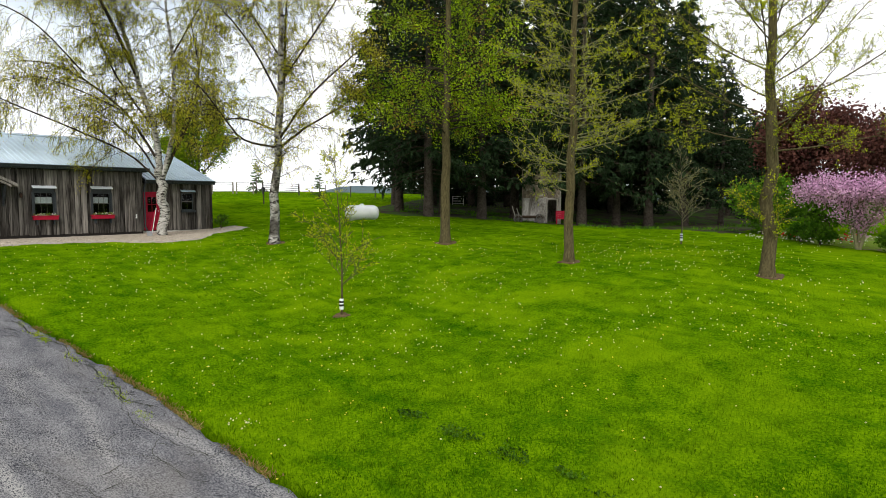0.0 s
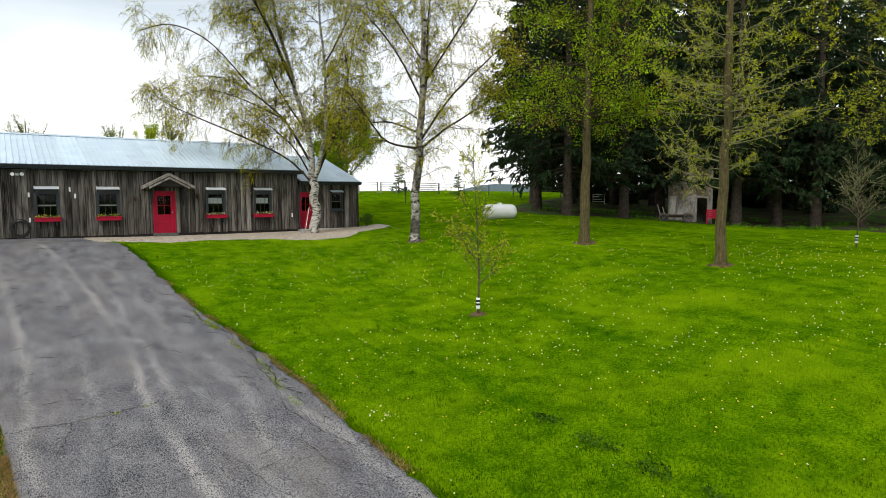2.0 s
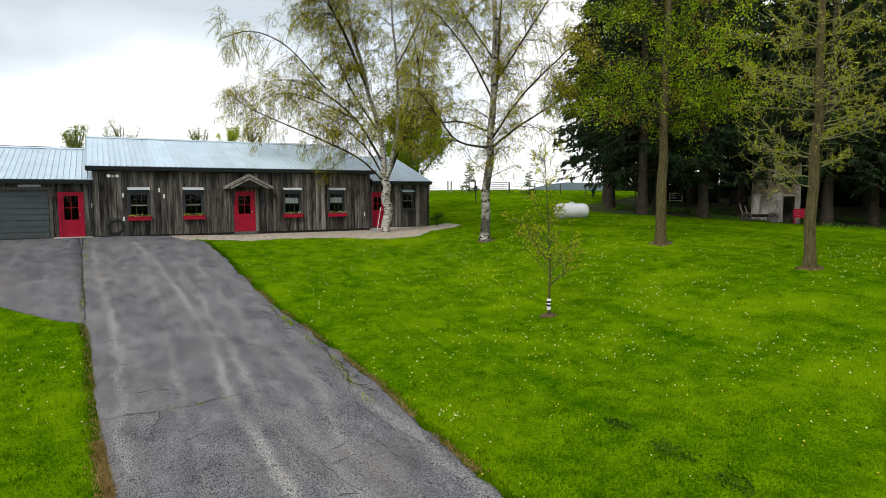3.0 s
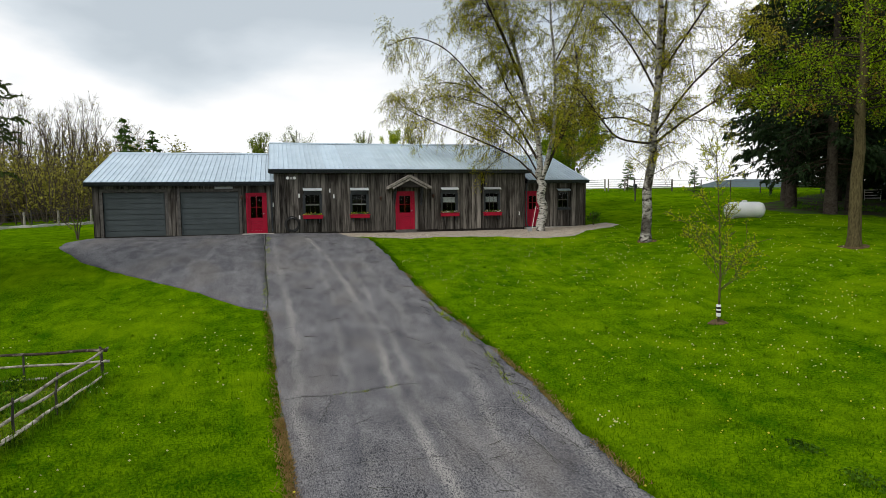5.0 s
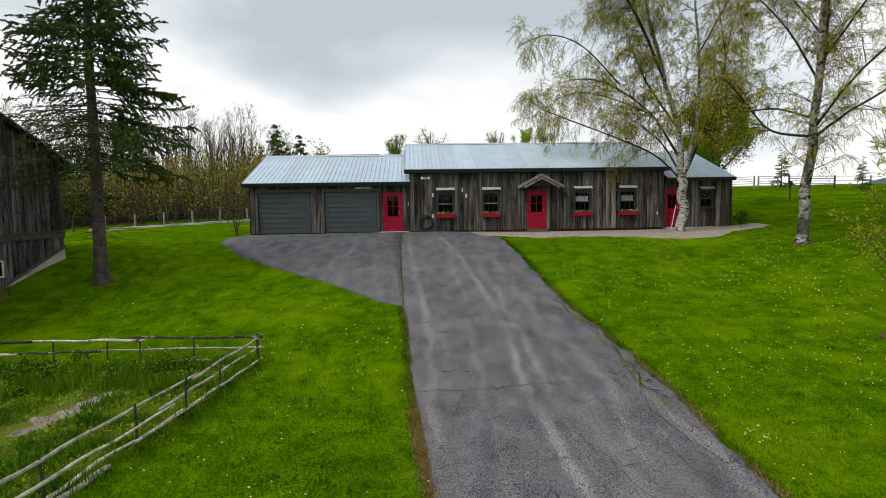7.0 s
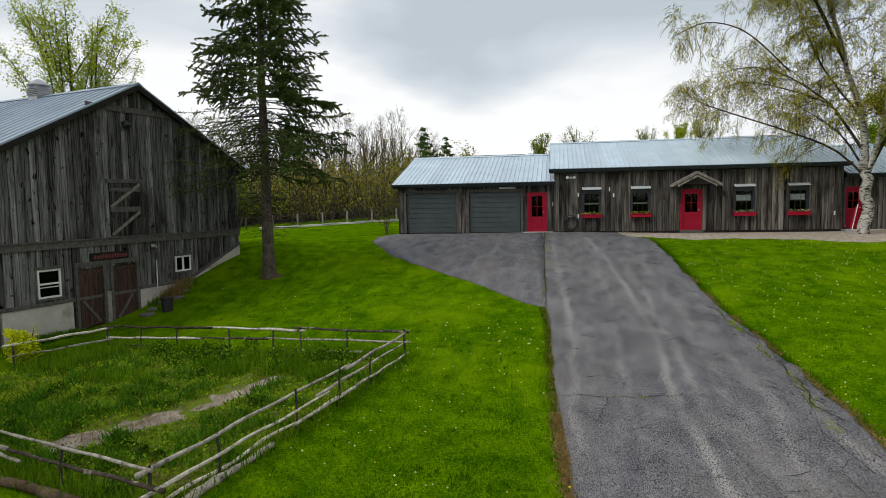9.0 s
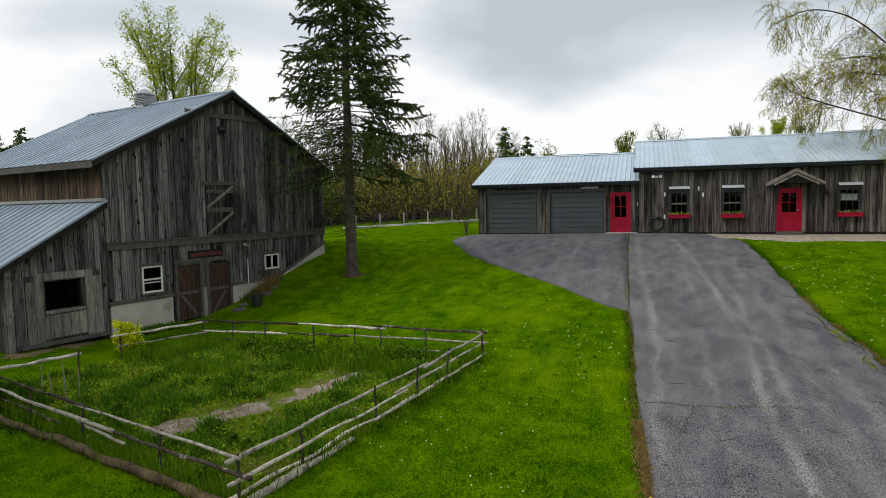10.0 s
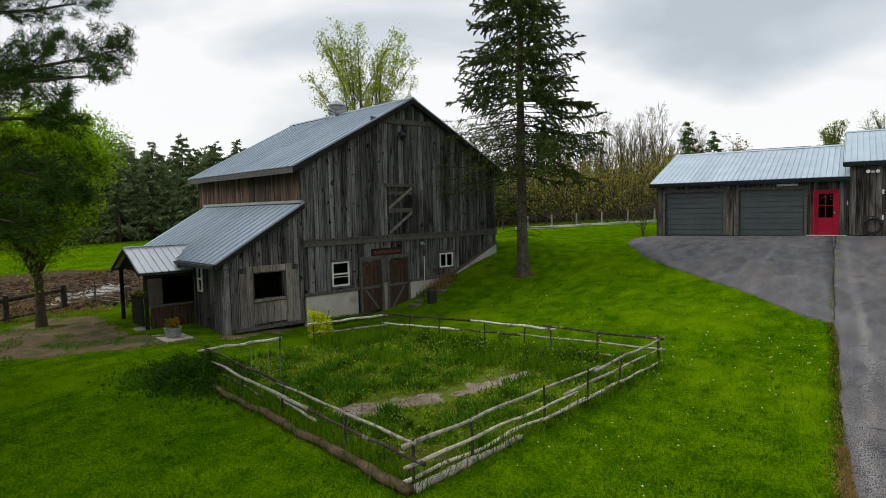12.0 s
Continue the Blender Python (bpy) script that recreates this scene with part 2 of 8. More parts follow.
SPRUCEBARK = material("spruce_bark", (0.030, 0.025, 0.020), (0.15, 0.125, 0.10), scale=4, fine=14, fine_mix=0.5, rough=0.95, bump=0.8, thick=0.02, spec=0.1)
# darkened copy of the spruce bark, with the windbreak's shade in the colour
SHADEBARK = material("shaded_spruce_bark", (0.020, 0.016, 0.013), (0.085, 0.070, 0.056), scale=4, fine=14, fine_mix=0.5, rough=0.95, bump=0.8, thick=0.02, spec=0.05)
BIRCHBARK = material("birch_bark", (0.20, 0.185, 0.16), (0.56, 0.54, 0.50), scale=4, stretch=(1, 1, 2.0), fine=14, rough=0.8, bump=0.4,
                     stain=(0.022, 0.017, 0.013), stain_scale=5.0, stain_at=0.49, stain_stretch=(1, 1, 2.6), stain_mix=1.0, spec=0.2)
TWIG = material("dark_twigs", (0.018, 0.013, 0.009), (0.055, 0.042, 0.030), scale=4, rough=0.9, spec=0.1)
OLIVETWIG = material("olive_twigs", (0.055, 0.052, 0.022), (0.12, 0.11, 0.05), scale=4, rough=0.9, spec=0.1)
PALETWIG = material("pale_twigs", (0.13, 0.125, 0.06), (0.25, 0.235, 0.13), scale=4, rough=0.9, spec=0.1)
GREYTWIG = material("grey_bare_twigs", (0.045, 0.035, 0.025), (0.11, 0.088, 0.065), scale=3, rough=0.9, spec=0.1)


def leaf(name, low, high, isl=0.35, glow=0.35, scale=0.7):
    return material(name, low, high, scale=scale, fine=6.0, rough=0.6, per_island=isl, through_light=glow, spec=0.04)


BIRCHLEAF = leaf("birch_leaves", (0.29, 0.32, 0.010), (0.58, 0.54, 0.025), glow=0.5)
BIRCHGOLD = leaf("birch_catkins", (0.42, 0.33, 0.03), (0.60, 0.49, 0.05), glow=0.5)
OAKLEAF = leaf("spring_leaves", (0.055, 0.13, 0.004), (0.40, 0.53, 0.012), glow=0.45, isl=0.6)
RUSTLEAF = leaf("rusty_leaves", (0.16, 0.12, 0.015), (0.28, 0.19, 0.03))
GINKGOLEAF = leaf("ginkgo_tufts", (0.26, 0.32, 0.006), (0.48, 0.50, 0.012), glow=0.45)
DARKWEED = leaf("dark_weed_leaves", (0.015, 0.048, 0.003), (0.075, 0.16, 0.010), isl=0.5)
PALELEAF = leaf("pale_spring_leaves", (0.16, 0.21, 0.03), (0.32, 0.37, 0.07), glow=0.5)
MAPLELEAF = leaf("maple_leaves", (0.17, 0.34, 0.006), (0.42, 0.60, 0.014), glow=0.5)
OLDLEAF = leaf("mixed_spring_leaves", (0.08, 0.17, 0.004), (0.30, 0.43, 0.010), glow=0.45, isl=0.5)
LIMELEAF = leaf("lime_leaves", (0.24, 0.33, 0.015), (0.44, 0.50, 0.04), glow=0.5)
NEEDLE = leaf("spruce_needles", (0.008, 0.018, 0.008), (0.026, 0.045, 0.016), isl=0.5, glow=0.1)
SPRUCETIP = leaf("blue_green_needles", (0.026, 0.050, 0.012), (0.105, 0.145, 0.034), isl=0.5, glow=0.12)
PINENEEDLE = leaf("pine_needles", (0.026, 0.062, 0.010), (0.09, 0.16, 0.024), isl=0.5, glow=0.2)
PURPLELEAF = leaf("purple_leaves", (0.055, 0.022, 0.020), (0.16, 0.066, 0.050), isl=0.5)
BLOSSOM = leaf("pink_blossom", (0.44, 0.19, 0.36), (0.74, 0.47, 0.66), isl=0.25, glow=0.3)
SHRUBLEAF = leaf("shrub_leaves", (0.04, 0.12, 0.006), (0.12, 0.24, 0.015))
BRUSHLEAF = leaf("brush_buds", (0.15, 0.145, 0.022), (0.36, 0.33, 0.06))
# pine needles made paler and greyer: distance haze is mixed into the colour
FARGREEN = leaf("hazed_far_pine", (0.095, 0.135, 0.060), (0.22, 0.28, 0.13), isl=0.4, glow=0.1, scale=0.1)
YELLOW = leaf("yellow_flowers", (0.60, 0.54, 0.05), (0.78, 0.70, 0.10), isl=0.2)
PALEHEAD = leaf("seed_heads", (0.60, 0.58, 0.30), (0.80, 0.78, 0.48), isl=0.2)
REDFLOWER = leaf("red_flowers", (0.45, 0.02, 0.02), (0.65, 0.06, 0.04), isl=0.2)
WHITEFLOWER = leaf("white_flowers", (0.65, 0.62, 0.55), (0.8, 0.78, 0.7), isl=0.2)

GLASS = bpy.data.materials.new("dark_window_glass")
GLASS.use_nodes = True
gb = GLASS.node_tree.nodes["Principled BSDF"]
gb.inputs["Base Color"].default_value = (0.55, 0.6, 0.6, 1)
gb.inputs["Roughness"].default_value, gb.inputs["Specular IOR Level"].default_value = 0.03, 0.5
gb.inputs["Transmission Weight"].default_value, gb.inputs["IOR"].default_value = 1.0, 1.18

BIRCHDARK = material("scarred_birch_bark", (0.15, 0.135, 0.11), (0.46, 0.44, 0.40), scale=3.0, stretch=(1, 1, 1.5), fine=12, fine_mix=0.5, rough=0.85, bump=0.5,
                     stain=(0.022, 0.018, 0.014), stain_scale=5.5, stain_at=0.47, stain_stretch=(1, 1, 1.5), stain_mix=1.0, spec=0.1, blotch=((0.030, 0.025, 0.018), 1.6, 0.50, 0.8, (1, 1, 0.7)))
PLANKGREY = material("grey_planks", (0.08, 0.070, 0.060), (0.34, 0.31, 0.275), scale=2.4, stretch=(3, 3, 0.3), fine=9, fine_mix=0.5, rough=0.85, bump=0.4, per_piece=0.25, spec=0.15)
DARKSTONE = material("dark_fieldstone", (0.07, 0.066, 0.06), (0.16, 0.15, 0.135), scale=4, rough=0.95, bump=0.4, per_piece=0.25)

# ---------------------------------------------------------------- mesh helpers
class Shape:
    """Collects vertices and faces of one mesh."""

    def __init__(self):
        self.v, self.f = [], []

    def add(self, verts, faces):
        k = len(self.v)
        self.v.extend(tuple(p) for p in verts)
        self.f.extend(tuple(i + k for i in q) for q in faces)
        return self

    def box(self, x0, x1, y0, y1, z0, z1, m=None, bevel=0.0):
        c = min(bevel, (x1 - x0) * 0.4, (y1 - y0) * 0.4, (z1 - z0) * 0.4)
        if c > 0:
            xs, ys = (x0, x0 + c, x1 - c, x1), (y0, y0 + c, y1 - c, y1)
            ring = [(xs[1], ys[0]), (xs[2], ys[0]), (xs[3], ys[1]), (xs[3], ys[2]), (xs[2], ys[3]), (xs[1], ys[3]), (xs[0], ys[2]), (xs[0], ys[1])]
            verts = [(a, b, z0) for a, b in ring] + [(a, b, z1) for a, b in ring]
            faces = [tuple(range(7, -1, -1)), tuple(range(8, 16))] + [(i, (i + 1) % 8, 8 + (i + 1) % 8, 8 + i) for i in range(8)]
        else:
            verts = [(a, b, c2) for c2 in (z0, z1) for a, b in ((x0, y0), (x1, y0), (x1, y1), (x0, y1))]
            faces = [(3, 2, 1, 0), (4, 5, 6, 7), (0, 1, 5, 4), (1, 2, 6, 5), (2, 3, 7, 6), (3, 0, 4, 7)]
        if m is not None:
            verts = [m @ Vector(p) for p in verts]
        return self.add(verts, faces)

    def prism(self, poly, y0, y1, m=None):
        """A polygon in x and z, pushed from y0 to y1."""
        k = len(poly)
        verts = [(x, y0, z) for x, z in poly] + [(x, y1, z) for x, z in poly]
        faces = [tuple(range(k)), tuple(range(2 * k - 1, k - 1, -1))] + [(i, i + k, (i + 1) % k + k, (i + 1) % k) for i in range(k)]
        if m is not None:
            verts = [m @ Vector(p) for p in verts]
        return self.add(verts, faces)

    def tube(self, pts, radii, sides=6, cap=True):
        pts = [Vector(p) for p in pts]
        k, side = len(self.v), None
        for i, p in enumerate(pts):
            d = (pts[min(i + 1, len(pts) - 1)] - pts[max(i - 1, 0)]).normalized()
            if side is None:
                side = d.orthogonal().normalized()
            side = (side - d * side.dot(d)).normalized()
            up = d.cross(side)
            r = radii[i] if hasattr(radii, "__len__") else radii
            for s in range(sides):
                a = 2 * math.pi * s / sides
                q = p + (side * math.cos(a) + up * math.sin(a)) * r
                self.v.append((q.x, q.y, q.z))
        for i in range(len(pts) - 1):
            for s in range(sides):
                a, b = k + i * sides + s, k + i * sides + (s + 1) % sides
                self.f.append((a, b, b + sides, a + sides))
        if cap:
            self.f.append(tuple(range(k + sides - 1, k - 1, -1)))
            e = k + (len(pts) - 1) * sides
            self.f.append(tuple(range(e, e + sides)))
        return self

    def lathe(self, rings, sides=16, m=None):
        """Rings of radius and height round the z axis, closed at both ends."""
        verts = [(r * math.cos(2 * math.pi * s / sides), r * math.sin(2 * math.pi * s / sides), z) for r, z in rings for s in range(sides)]
        faces = [tuple(range(sides - 1, -1, -1))]
        for i in range(len(rings) - 1):
            for s in range(sides):
                a, b = i * sides + s, i * sides + (s + 1) % sides
                faces.append((a, b, b + sides, a + sides))
        faces.append(tuple(range((len(rings) - 1) * sides, len(rings) * sides)))
        if m is not None:
            verts = [m @ Vector(p) for p in verts]
        return self.add(verts, faces)

    def mesh(self, name, mat, smooth=False):
        me = bpy.data.meshes.new(name)
        me.from_pydata(self.v, [], self.f)
        me.materials.append(mat)
        if smooth:
            me.polygons.foreach_set("use_smooth", [True] * len(me.polygons))
        me.update()
        return me


def thing(name, m, label, category, group="", kind=""):
    ob = new(name)
    ob.empty_display_size = 0.3
    ob.matrix_world = m
    return tagged(ob, label, category, group, kind)


def part(name, shape, mat, parent, label="", smooth=False, at=None):
    """One mesh object under a thing or part, in the frame of its parent (or at the pose at)."""
    ob = new(name, shape if isinstance(shape, bpy.types.Mesh) else shape.mesh(name, mat, smooth))
    ob.parent = parent
    if at is not None:
        ob.matrix_basis = at
    return tagged(ob, label)


def solid(name, shape, mat, label, category, group="", kind="", smooth=False, m=None):
    """A top-level thing that is one mesh."""
    ob = new(name, shape.mesh(name, mat, smooth))
    if m is not None:
        ob.matrix_world = m
    return tagged(ob, label, category, group, kind)


# ---------------------------------------------------------------- lie of the land
KNOTS = np.array([
    (0, -30, -3.3), (0, 0, -2.9), (1, 8, -2.55), (1, 13.6, -2.15), (1, 18, -1.6), (0, 24, -0.85), (0, 31, -0.08),
    (-9, 33, -0.05), (17, 33, 0.0), (4, 45, -0.2), (-8, 27, -0.42), (12, 28.5, -0.2),
    (-15.6, 18.6, -2.38), (-14, 25.2, -0.5), (-17.5, 12.5, -2.3), (-11.5, 23.2, -1.2), (-25, 12, -2.2),
    (-5.5, 7.3, -2.6), (-13.7, 9.5, -2.45),
    (11.2, 14, -1.72), (21, 18.7, -0.31), (21, 8, -0.75), (37, 6, -0.65), (42, 24, -0.2), (23.4, 27.3, 0.6), (28, 50.7, 2.05), (34, 62, 2.6),
    (-26, 54, -0.45), (-14, 55, 0.0), (-46, 20, -2.2), (-70, 60, -1.4), (30, -20, -2.0)], dtype=float)


def _bend(r):
    return np.sqrt(r * r + 9.0)


_k = len(KNOTS)
_A = np.zeros((_k + 3, _k + 3))
_A[:_k, :_k] = _bend(np.hypot(KNOTS[:, None, 0] - KNOTS[None, :, 0], KNOTS[:, None, 1] - KNOTS[None, :, 1]))
_A[:_k, _k:] = np.c_[np.ones(_k), KNOTS[:, :2]]
_A[_k:, :_k] = _A[:_k, _k:].T
_W = np.linalg.solve(_A, np.r_[KNOTS[:, 2], 0, 0, 0])


def land(x, y):
    """Height of the ground at x, y (numbers or arrays); it settles to a plain far away."""
    x, y = np.asarray(x, float), np.asarray(y, float)
    far = np.hypot(x, y)
    s = np.minimum(1.0, 85.0 / np.maximum(far, 1e-6))
    xx, yy = x * s, y * s
    h = _W[_k] + _W[_k + 1] * xx + _W[_k + 2] * yy
    for i in range(_k):
        h = h + _W[i] * _bend(np.hypot(xx - KNOTS[i, 0], yy - KNOTS[i, 1]))
    fall = np.clip((far - 70.0) / 120.0, 0, 1)
    return h * (1 - fall) + 0.4 * fall


def lz(x, y):
    return float(land(x, y))


def axis_steps(lo, hi, fine_lo, fine_hi, step):
    mid_part = list(np.arange(fine_lo, fine_hi + step / 2, step))
    out, d = [], step
    p = fine_hi
    while p < hi:
        d *= 1.22
        p += d
        out.append(min(p, hi))
    down, d, p = [], step, fine_lo
    while p > lo:
        d *= 1.22
        p -= d
        down.append(max(p, lo))
    return np.array(down[::-1] + mid_part + out)


def sheet(name, xs, ys, height, mat, kind_label, category):
    gx, gy = np.meshgrid(xs, ys)
    gz = height(gx, gy)
    nx = len(xs)
    verts = np.c_[gx.ravel(), gy.ravel(), gz.ravel()].tolist()
    faces = [(j * nx + i, j * nx + i + 1, (j + 1) * nx + i + 1, (j + 1) * nx + i) for j in range(len(ys) - 1) for i in range(nx - 1)]
    sh = Shape()
    sh.v, sh.f = verts, faces
    ob = new(name, sh.mesh(name, mat, True))
    return tagged(ob, kind_label, category, kind="structure")


def bumps(x, y):
    return 0.018 * np.sin(x * 1.9 + 0.7 * y) * np.sin(y * 1.3 - 0.4 * x) + 0.012 * np.sin(3.1 * x + 1.0) * np.sin(2.7 * y)


ground = sheet("ground", axis_steps(-1500, 1500, -34, 46, 0.6), axis_steps(-1500, 1500, -6, 62, 0.6),
               lambda x, y: land(x, y) + bumps(x, y), LAWN, "mown green lawn with lighter patches, rising to the farmhouse", "lawn")


# ---------------------------------------------------------------- the asphalt drive
def edge(stations, y):
    ys, xs = zip(*stations)
    return np.interp(y, ys, xs)


DRIVE_L = ((-30, 1.2), (0, 0.45), (8.6, 0.12), (10.5, -0.02), (12.4, -0.13), (14.4, -0.20), (17.2, -0.30), (18.7, -0.46), (24, -0.55), (32.5, -0.78))
DRIVE_R = ((-30, 6.0), (0, 5.0), (7.0, 4.74), (9.0, 4.81), (12.0, 4.96), (13.5, 4.86), (15, 4.79), (16.2, 4.68), (17.9, 4.44), (20, 4.32), (23, 4.28), (26.3, 4.18), (29.8, 4.06), (30.6, 3.2), (32.5, 2.9))
APRON_L = ((18.6, -0.45), (19.2, -1.05), (20.3, -1.85), (22.0, -3.2), (24.15, -5.4), (26.1, -7.3), (27.2, -7.95), (28.6, -8.75), (30, -8.95), (32.5, -8.45))
# pale wheel tracks: stations along the drive, half width, strength
TRACKS = ((((4, 2.3), (8.2, 2.31), (10.2, 2.2), (12, 2.15), (13.4, 2.16), (15.5, 2.3), (18.1, 2.24), (24, 1.9), (30, 1.2)), 0.10, 1.0),
          (((4, 2.66), (8.2, 2.66), (10.7, 2.55), (15.4, 2.68), (16.6, 2.6), (20.7, 2.6), (24, 2.4)), 0.07, 0.55),
          (((4, 3.6), (8.4, 3.5), (9.7, 3.4), (12.7, 3.9), (15.0, 3.7)), 0.12, 0.55),
          (((4, 4.6), (7.7, 4.55), (9.7, 4.55), (11.1, 4.45), (13, 4.45)), 0.13, 0.75),
          (((4, 0.4), (9.4, 0.34), (10.1, 0.3), (11.6, 0.16), (13, 0.3), (17, 0.3), (19.8, 0.1), (22.3, -0.02), (27, -0.25), (31, -0.3)), 0.11, 0.75),
          (((8, 1.2), (12, 1.3), (17.2, 1.42), (19.5, 1.55), (22, 1.4), (29, 1.1)), 0.09, 0.40),
          (((6, 3.1), (9, 3.05), (13, 3.2), (18, 3.3), (26, 2.9)), 0.16, 0.35))


def ragged(y, k):
    return 0.10 * noise.noise((y * 0.9, k, 0.0)) + 0.07 * noise.noise((y * 2.6, k, 3.0)) + 0.05 * noise.noise((y * 7.0, k, 6.0))


def wear_at(x, y):
    """How far the asphalt is rubbed pale at a point of the drive."""
    total = 0.0
    for k, (stations, half, strength) in enumerate(TRACKS):
        if stations[0][0] <= y <= stations[-1][0]:
            xc = float(edge(stations, y)) + 0.10 * noise.noise((y * 0.8, k, 2.0)) + 0.05 * noise.noise((y * 2.5, k, 8.0))
            w = half * (1.0 + 0.7 * noise.noise((y * 1.1, k, 5.0)))
            u = (x - xc) / w
            if abs(u) < 3:
                total += strength * math.exp(-u * u) * max(0.0, 0.62 + 0.9 * noise.noise((x * 2.5, y * 0.45, k * 3.1)))
    return min(0.95 * total, 0.9)


def strip(name, left, right, y0, y1, step, cols, lift, mat, label, category, rag=(1, 1), tracks=False):
    n, w = int((y1 - y0) / step) + 1, cols + 3
    ys = np.linspace(y0, y1, n)
    a = np.array([edge(left, y) + rag[0] * ragged(y, 0.3) for y in ys])
    b = np.array([edge(right, y) + rag[1] * ragged(y, 1.9) for y in ys])
    u = np.clip((np.arange(w) - 1) / cols, 0, 1)
    x = a[:, None] + (b - a)[:, None] * u[None]
    y = np.repeat(ys[:, None], w, 1)
    rim = np.zeros(w)
    rim[[0, -1]] = 1
    z = land(x, y) + np.where(rim[None] > 0, -0.06, lift + 0.006 * np.sin(2.3 * x + 1.1 * y))
    sh = Shape()
    sh.v = np.stack([x, y, z], -1).reshape(-1, 3).tolist()
    sh.f = [(j * w + i, j * w + i + 1, (j + 1) * w + i + 1, (j + 1) * w + i) for j in range(n - 1) for i in range(w - 1)]
    me = sh.mesh(name, mat, True)
    if tracks:
        att = me.attributes.new("wear", "FLOAT", "POINT")
        att.data.foreach_set("value", [wear_at(px_, py_) for px_, py_, _ in sh.v])
    return tagged(new(name, me), label, category, kind="structure")


drive = strip("road", DRIVE_L, DRIVE_R, -30, 32.45, 0.12, 64, 0.045, ASPHALT, "worn grey asphalt driveway with pale wheel tracks and cracks", "driveway", rag=(0.5, 1.3), tracks=True)
apron = strip("pavement", APRON_L, DRIVE_L, 18.6, 32.5, 0.3, 12, 0.040, ASPHALT, "worn grey asphalt apron before the garage doors", "parking apron", rag=(1, 0))


def ribbon(name, pts, width, lift, mat, label, category, kind="structure", seed=0, wander=0.05, step=0.12):
    """A thin uneven line lying on the ground: a crack, a tar seam, a dusty wheel track."""
    rng = random.Random(seed)
    sh, path = Shape(), []
    for (x0, y0), (x1, y1) in zip(pts, pts[1:]):
        k = max(2, int(math.hypot(x1 - x0, y1 - y0) / step))
        path += [(x0 + (x1 - x0) * i / k, y0 + (y1 - y0) * i / k) for i in range(k)]
    path.append(pts[-1])
    ox = oy = 0
    for i, (x, y) in enumerate(path):
        ox, oy = ox * 0.8 + rng.uniform(-wander, wander), oy * 0.8 + rng.uniform(-wander, wander)
        a, b = path[max(i - 1, 0)], path[min(i + 1, len(path) - 1)]
        d = Vector((b[0] - a[0], b[1] - a[1], 0)).normalized()
        n = Vector((-d.y, d.x, 0)) * width * rng.uniform(0.3, 1.0) * 0.5
        for s in (-1, 1):
            px, py = x + ox + n.x * s, y + oy + n.y * s
            sh.v.append((px, py, lz(px, py) + lift))
    sh.f = [(2 * i, 2 * i + 1, 2 * i + 3, 2 * i + 2) for i in range(len(path) - 1)]
    ob = new(name, sh.mesh(name, mat))
    return tagged(ob, label, category, kind=kind)

# ---------------------------------------------------------------- the board-sided farmhouse
house = thing("farmhouse", pose(0, 32.7, 0), "long low farmhouse of weathered grey boards under ribbed metal roof", "house")


def framed_wall(name, parent, x0, x1, z0, z1, y0, y1, openings, mat, label=""):
    """A wall slab with openings that go right through it."""
    sh = Shape()
    xs = sorted({x0, x1, *[min(max(v, x0), x1) for o in openings for v in o[:2]]})
    for a, b in zip(xs, xs[1:]):
        holes = sorted((o[2], o[3]) for o in openings if o[0] < (a + b) / 2 < o[1])
        z = z0
        for h0, h1 in holes + [(z1, z1)]:
            if h0 > z + 1e-4:
                sh.box(a, b, y0, y1, z, h0)
            z = max(z, h1)
    return part(name, sh, mat, parent, label)


def boards(parent, x0, x1, base, top, front, openings, mat, width, seed, name="board", depth=0.024, flip=None):
    """Vertical boards, each a piece of its own, cut round the openings. base and top: functions of x."""
    rng = random.Random(seed)
    x = x0
    while x < x1 - 0.02:
        w = min(width * rng.uniform(0.75, 1.2), x1 - x)
        if x1 - x - w < 0.06:
            w = x1 - x
        cuts = sorted({x, x + w, *[v for o in openings for v in o[:2] if x < v < x + w]})
        d = depth * rng.uniform(0.75, 1.3)
        for a, b in zip(cuts, cuts[1:]):
            if b - a < 0.015:
                continue
            holes = sorted((o[2], o[3]) for o in openings if o[0] < (a + b) / 2 < o[1])
            lo = base((a + b) / 2) + rng.uniform(-0.02, 0.015)
            for h0, h1 in holes + [(9e9, 9e9)]:
                up0, up1 = min(h0, top(a)), min(h0, top(b))
                if max(up0, up1) > lo + 0.03:
                    g = 0.010
                    poly = [(a + g, lo), (b - g, lo), (b - g, max(up1, lo + 0.01)), (a + g, max(up0, lo + 0.01))]
                    sh = Shape().prism(poly, -d, 0)
                    ob = part(name, sh, mat, parent)
                    ob.matrix_basis = flip if flip is not None else Matrix.Translation((0, front, 0))
                lo = max(lo, h1)
        x += w


def batten_cover(parent, x0, x1, z0, z1, front, openings, mat, spacing, seed):
    rng = random.Random(seed)
    x = x0
    while x < x1:
        if not any(o[0] - 0.05 < x < o[1] + 0.05 for o in openings):
            part("batten", Shape().box(x - 0.02, x + 0.02, front - 0.05, front - 0.027, z0 + rng.uniform(0, 0.05), z1), mat, parent)
        x += spacing * rng.uniform(0.85, 1.2)


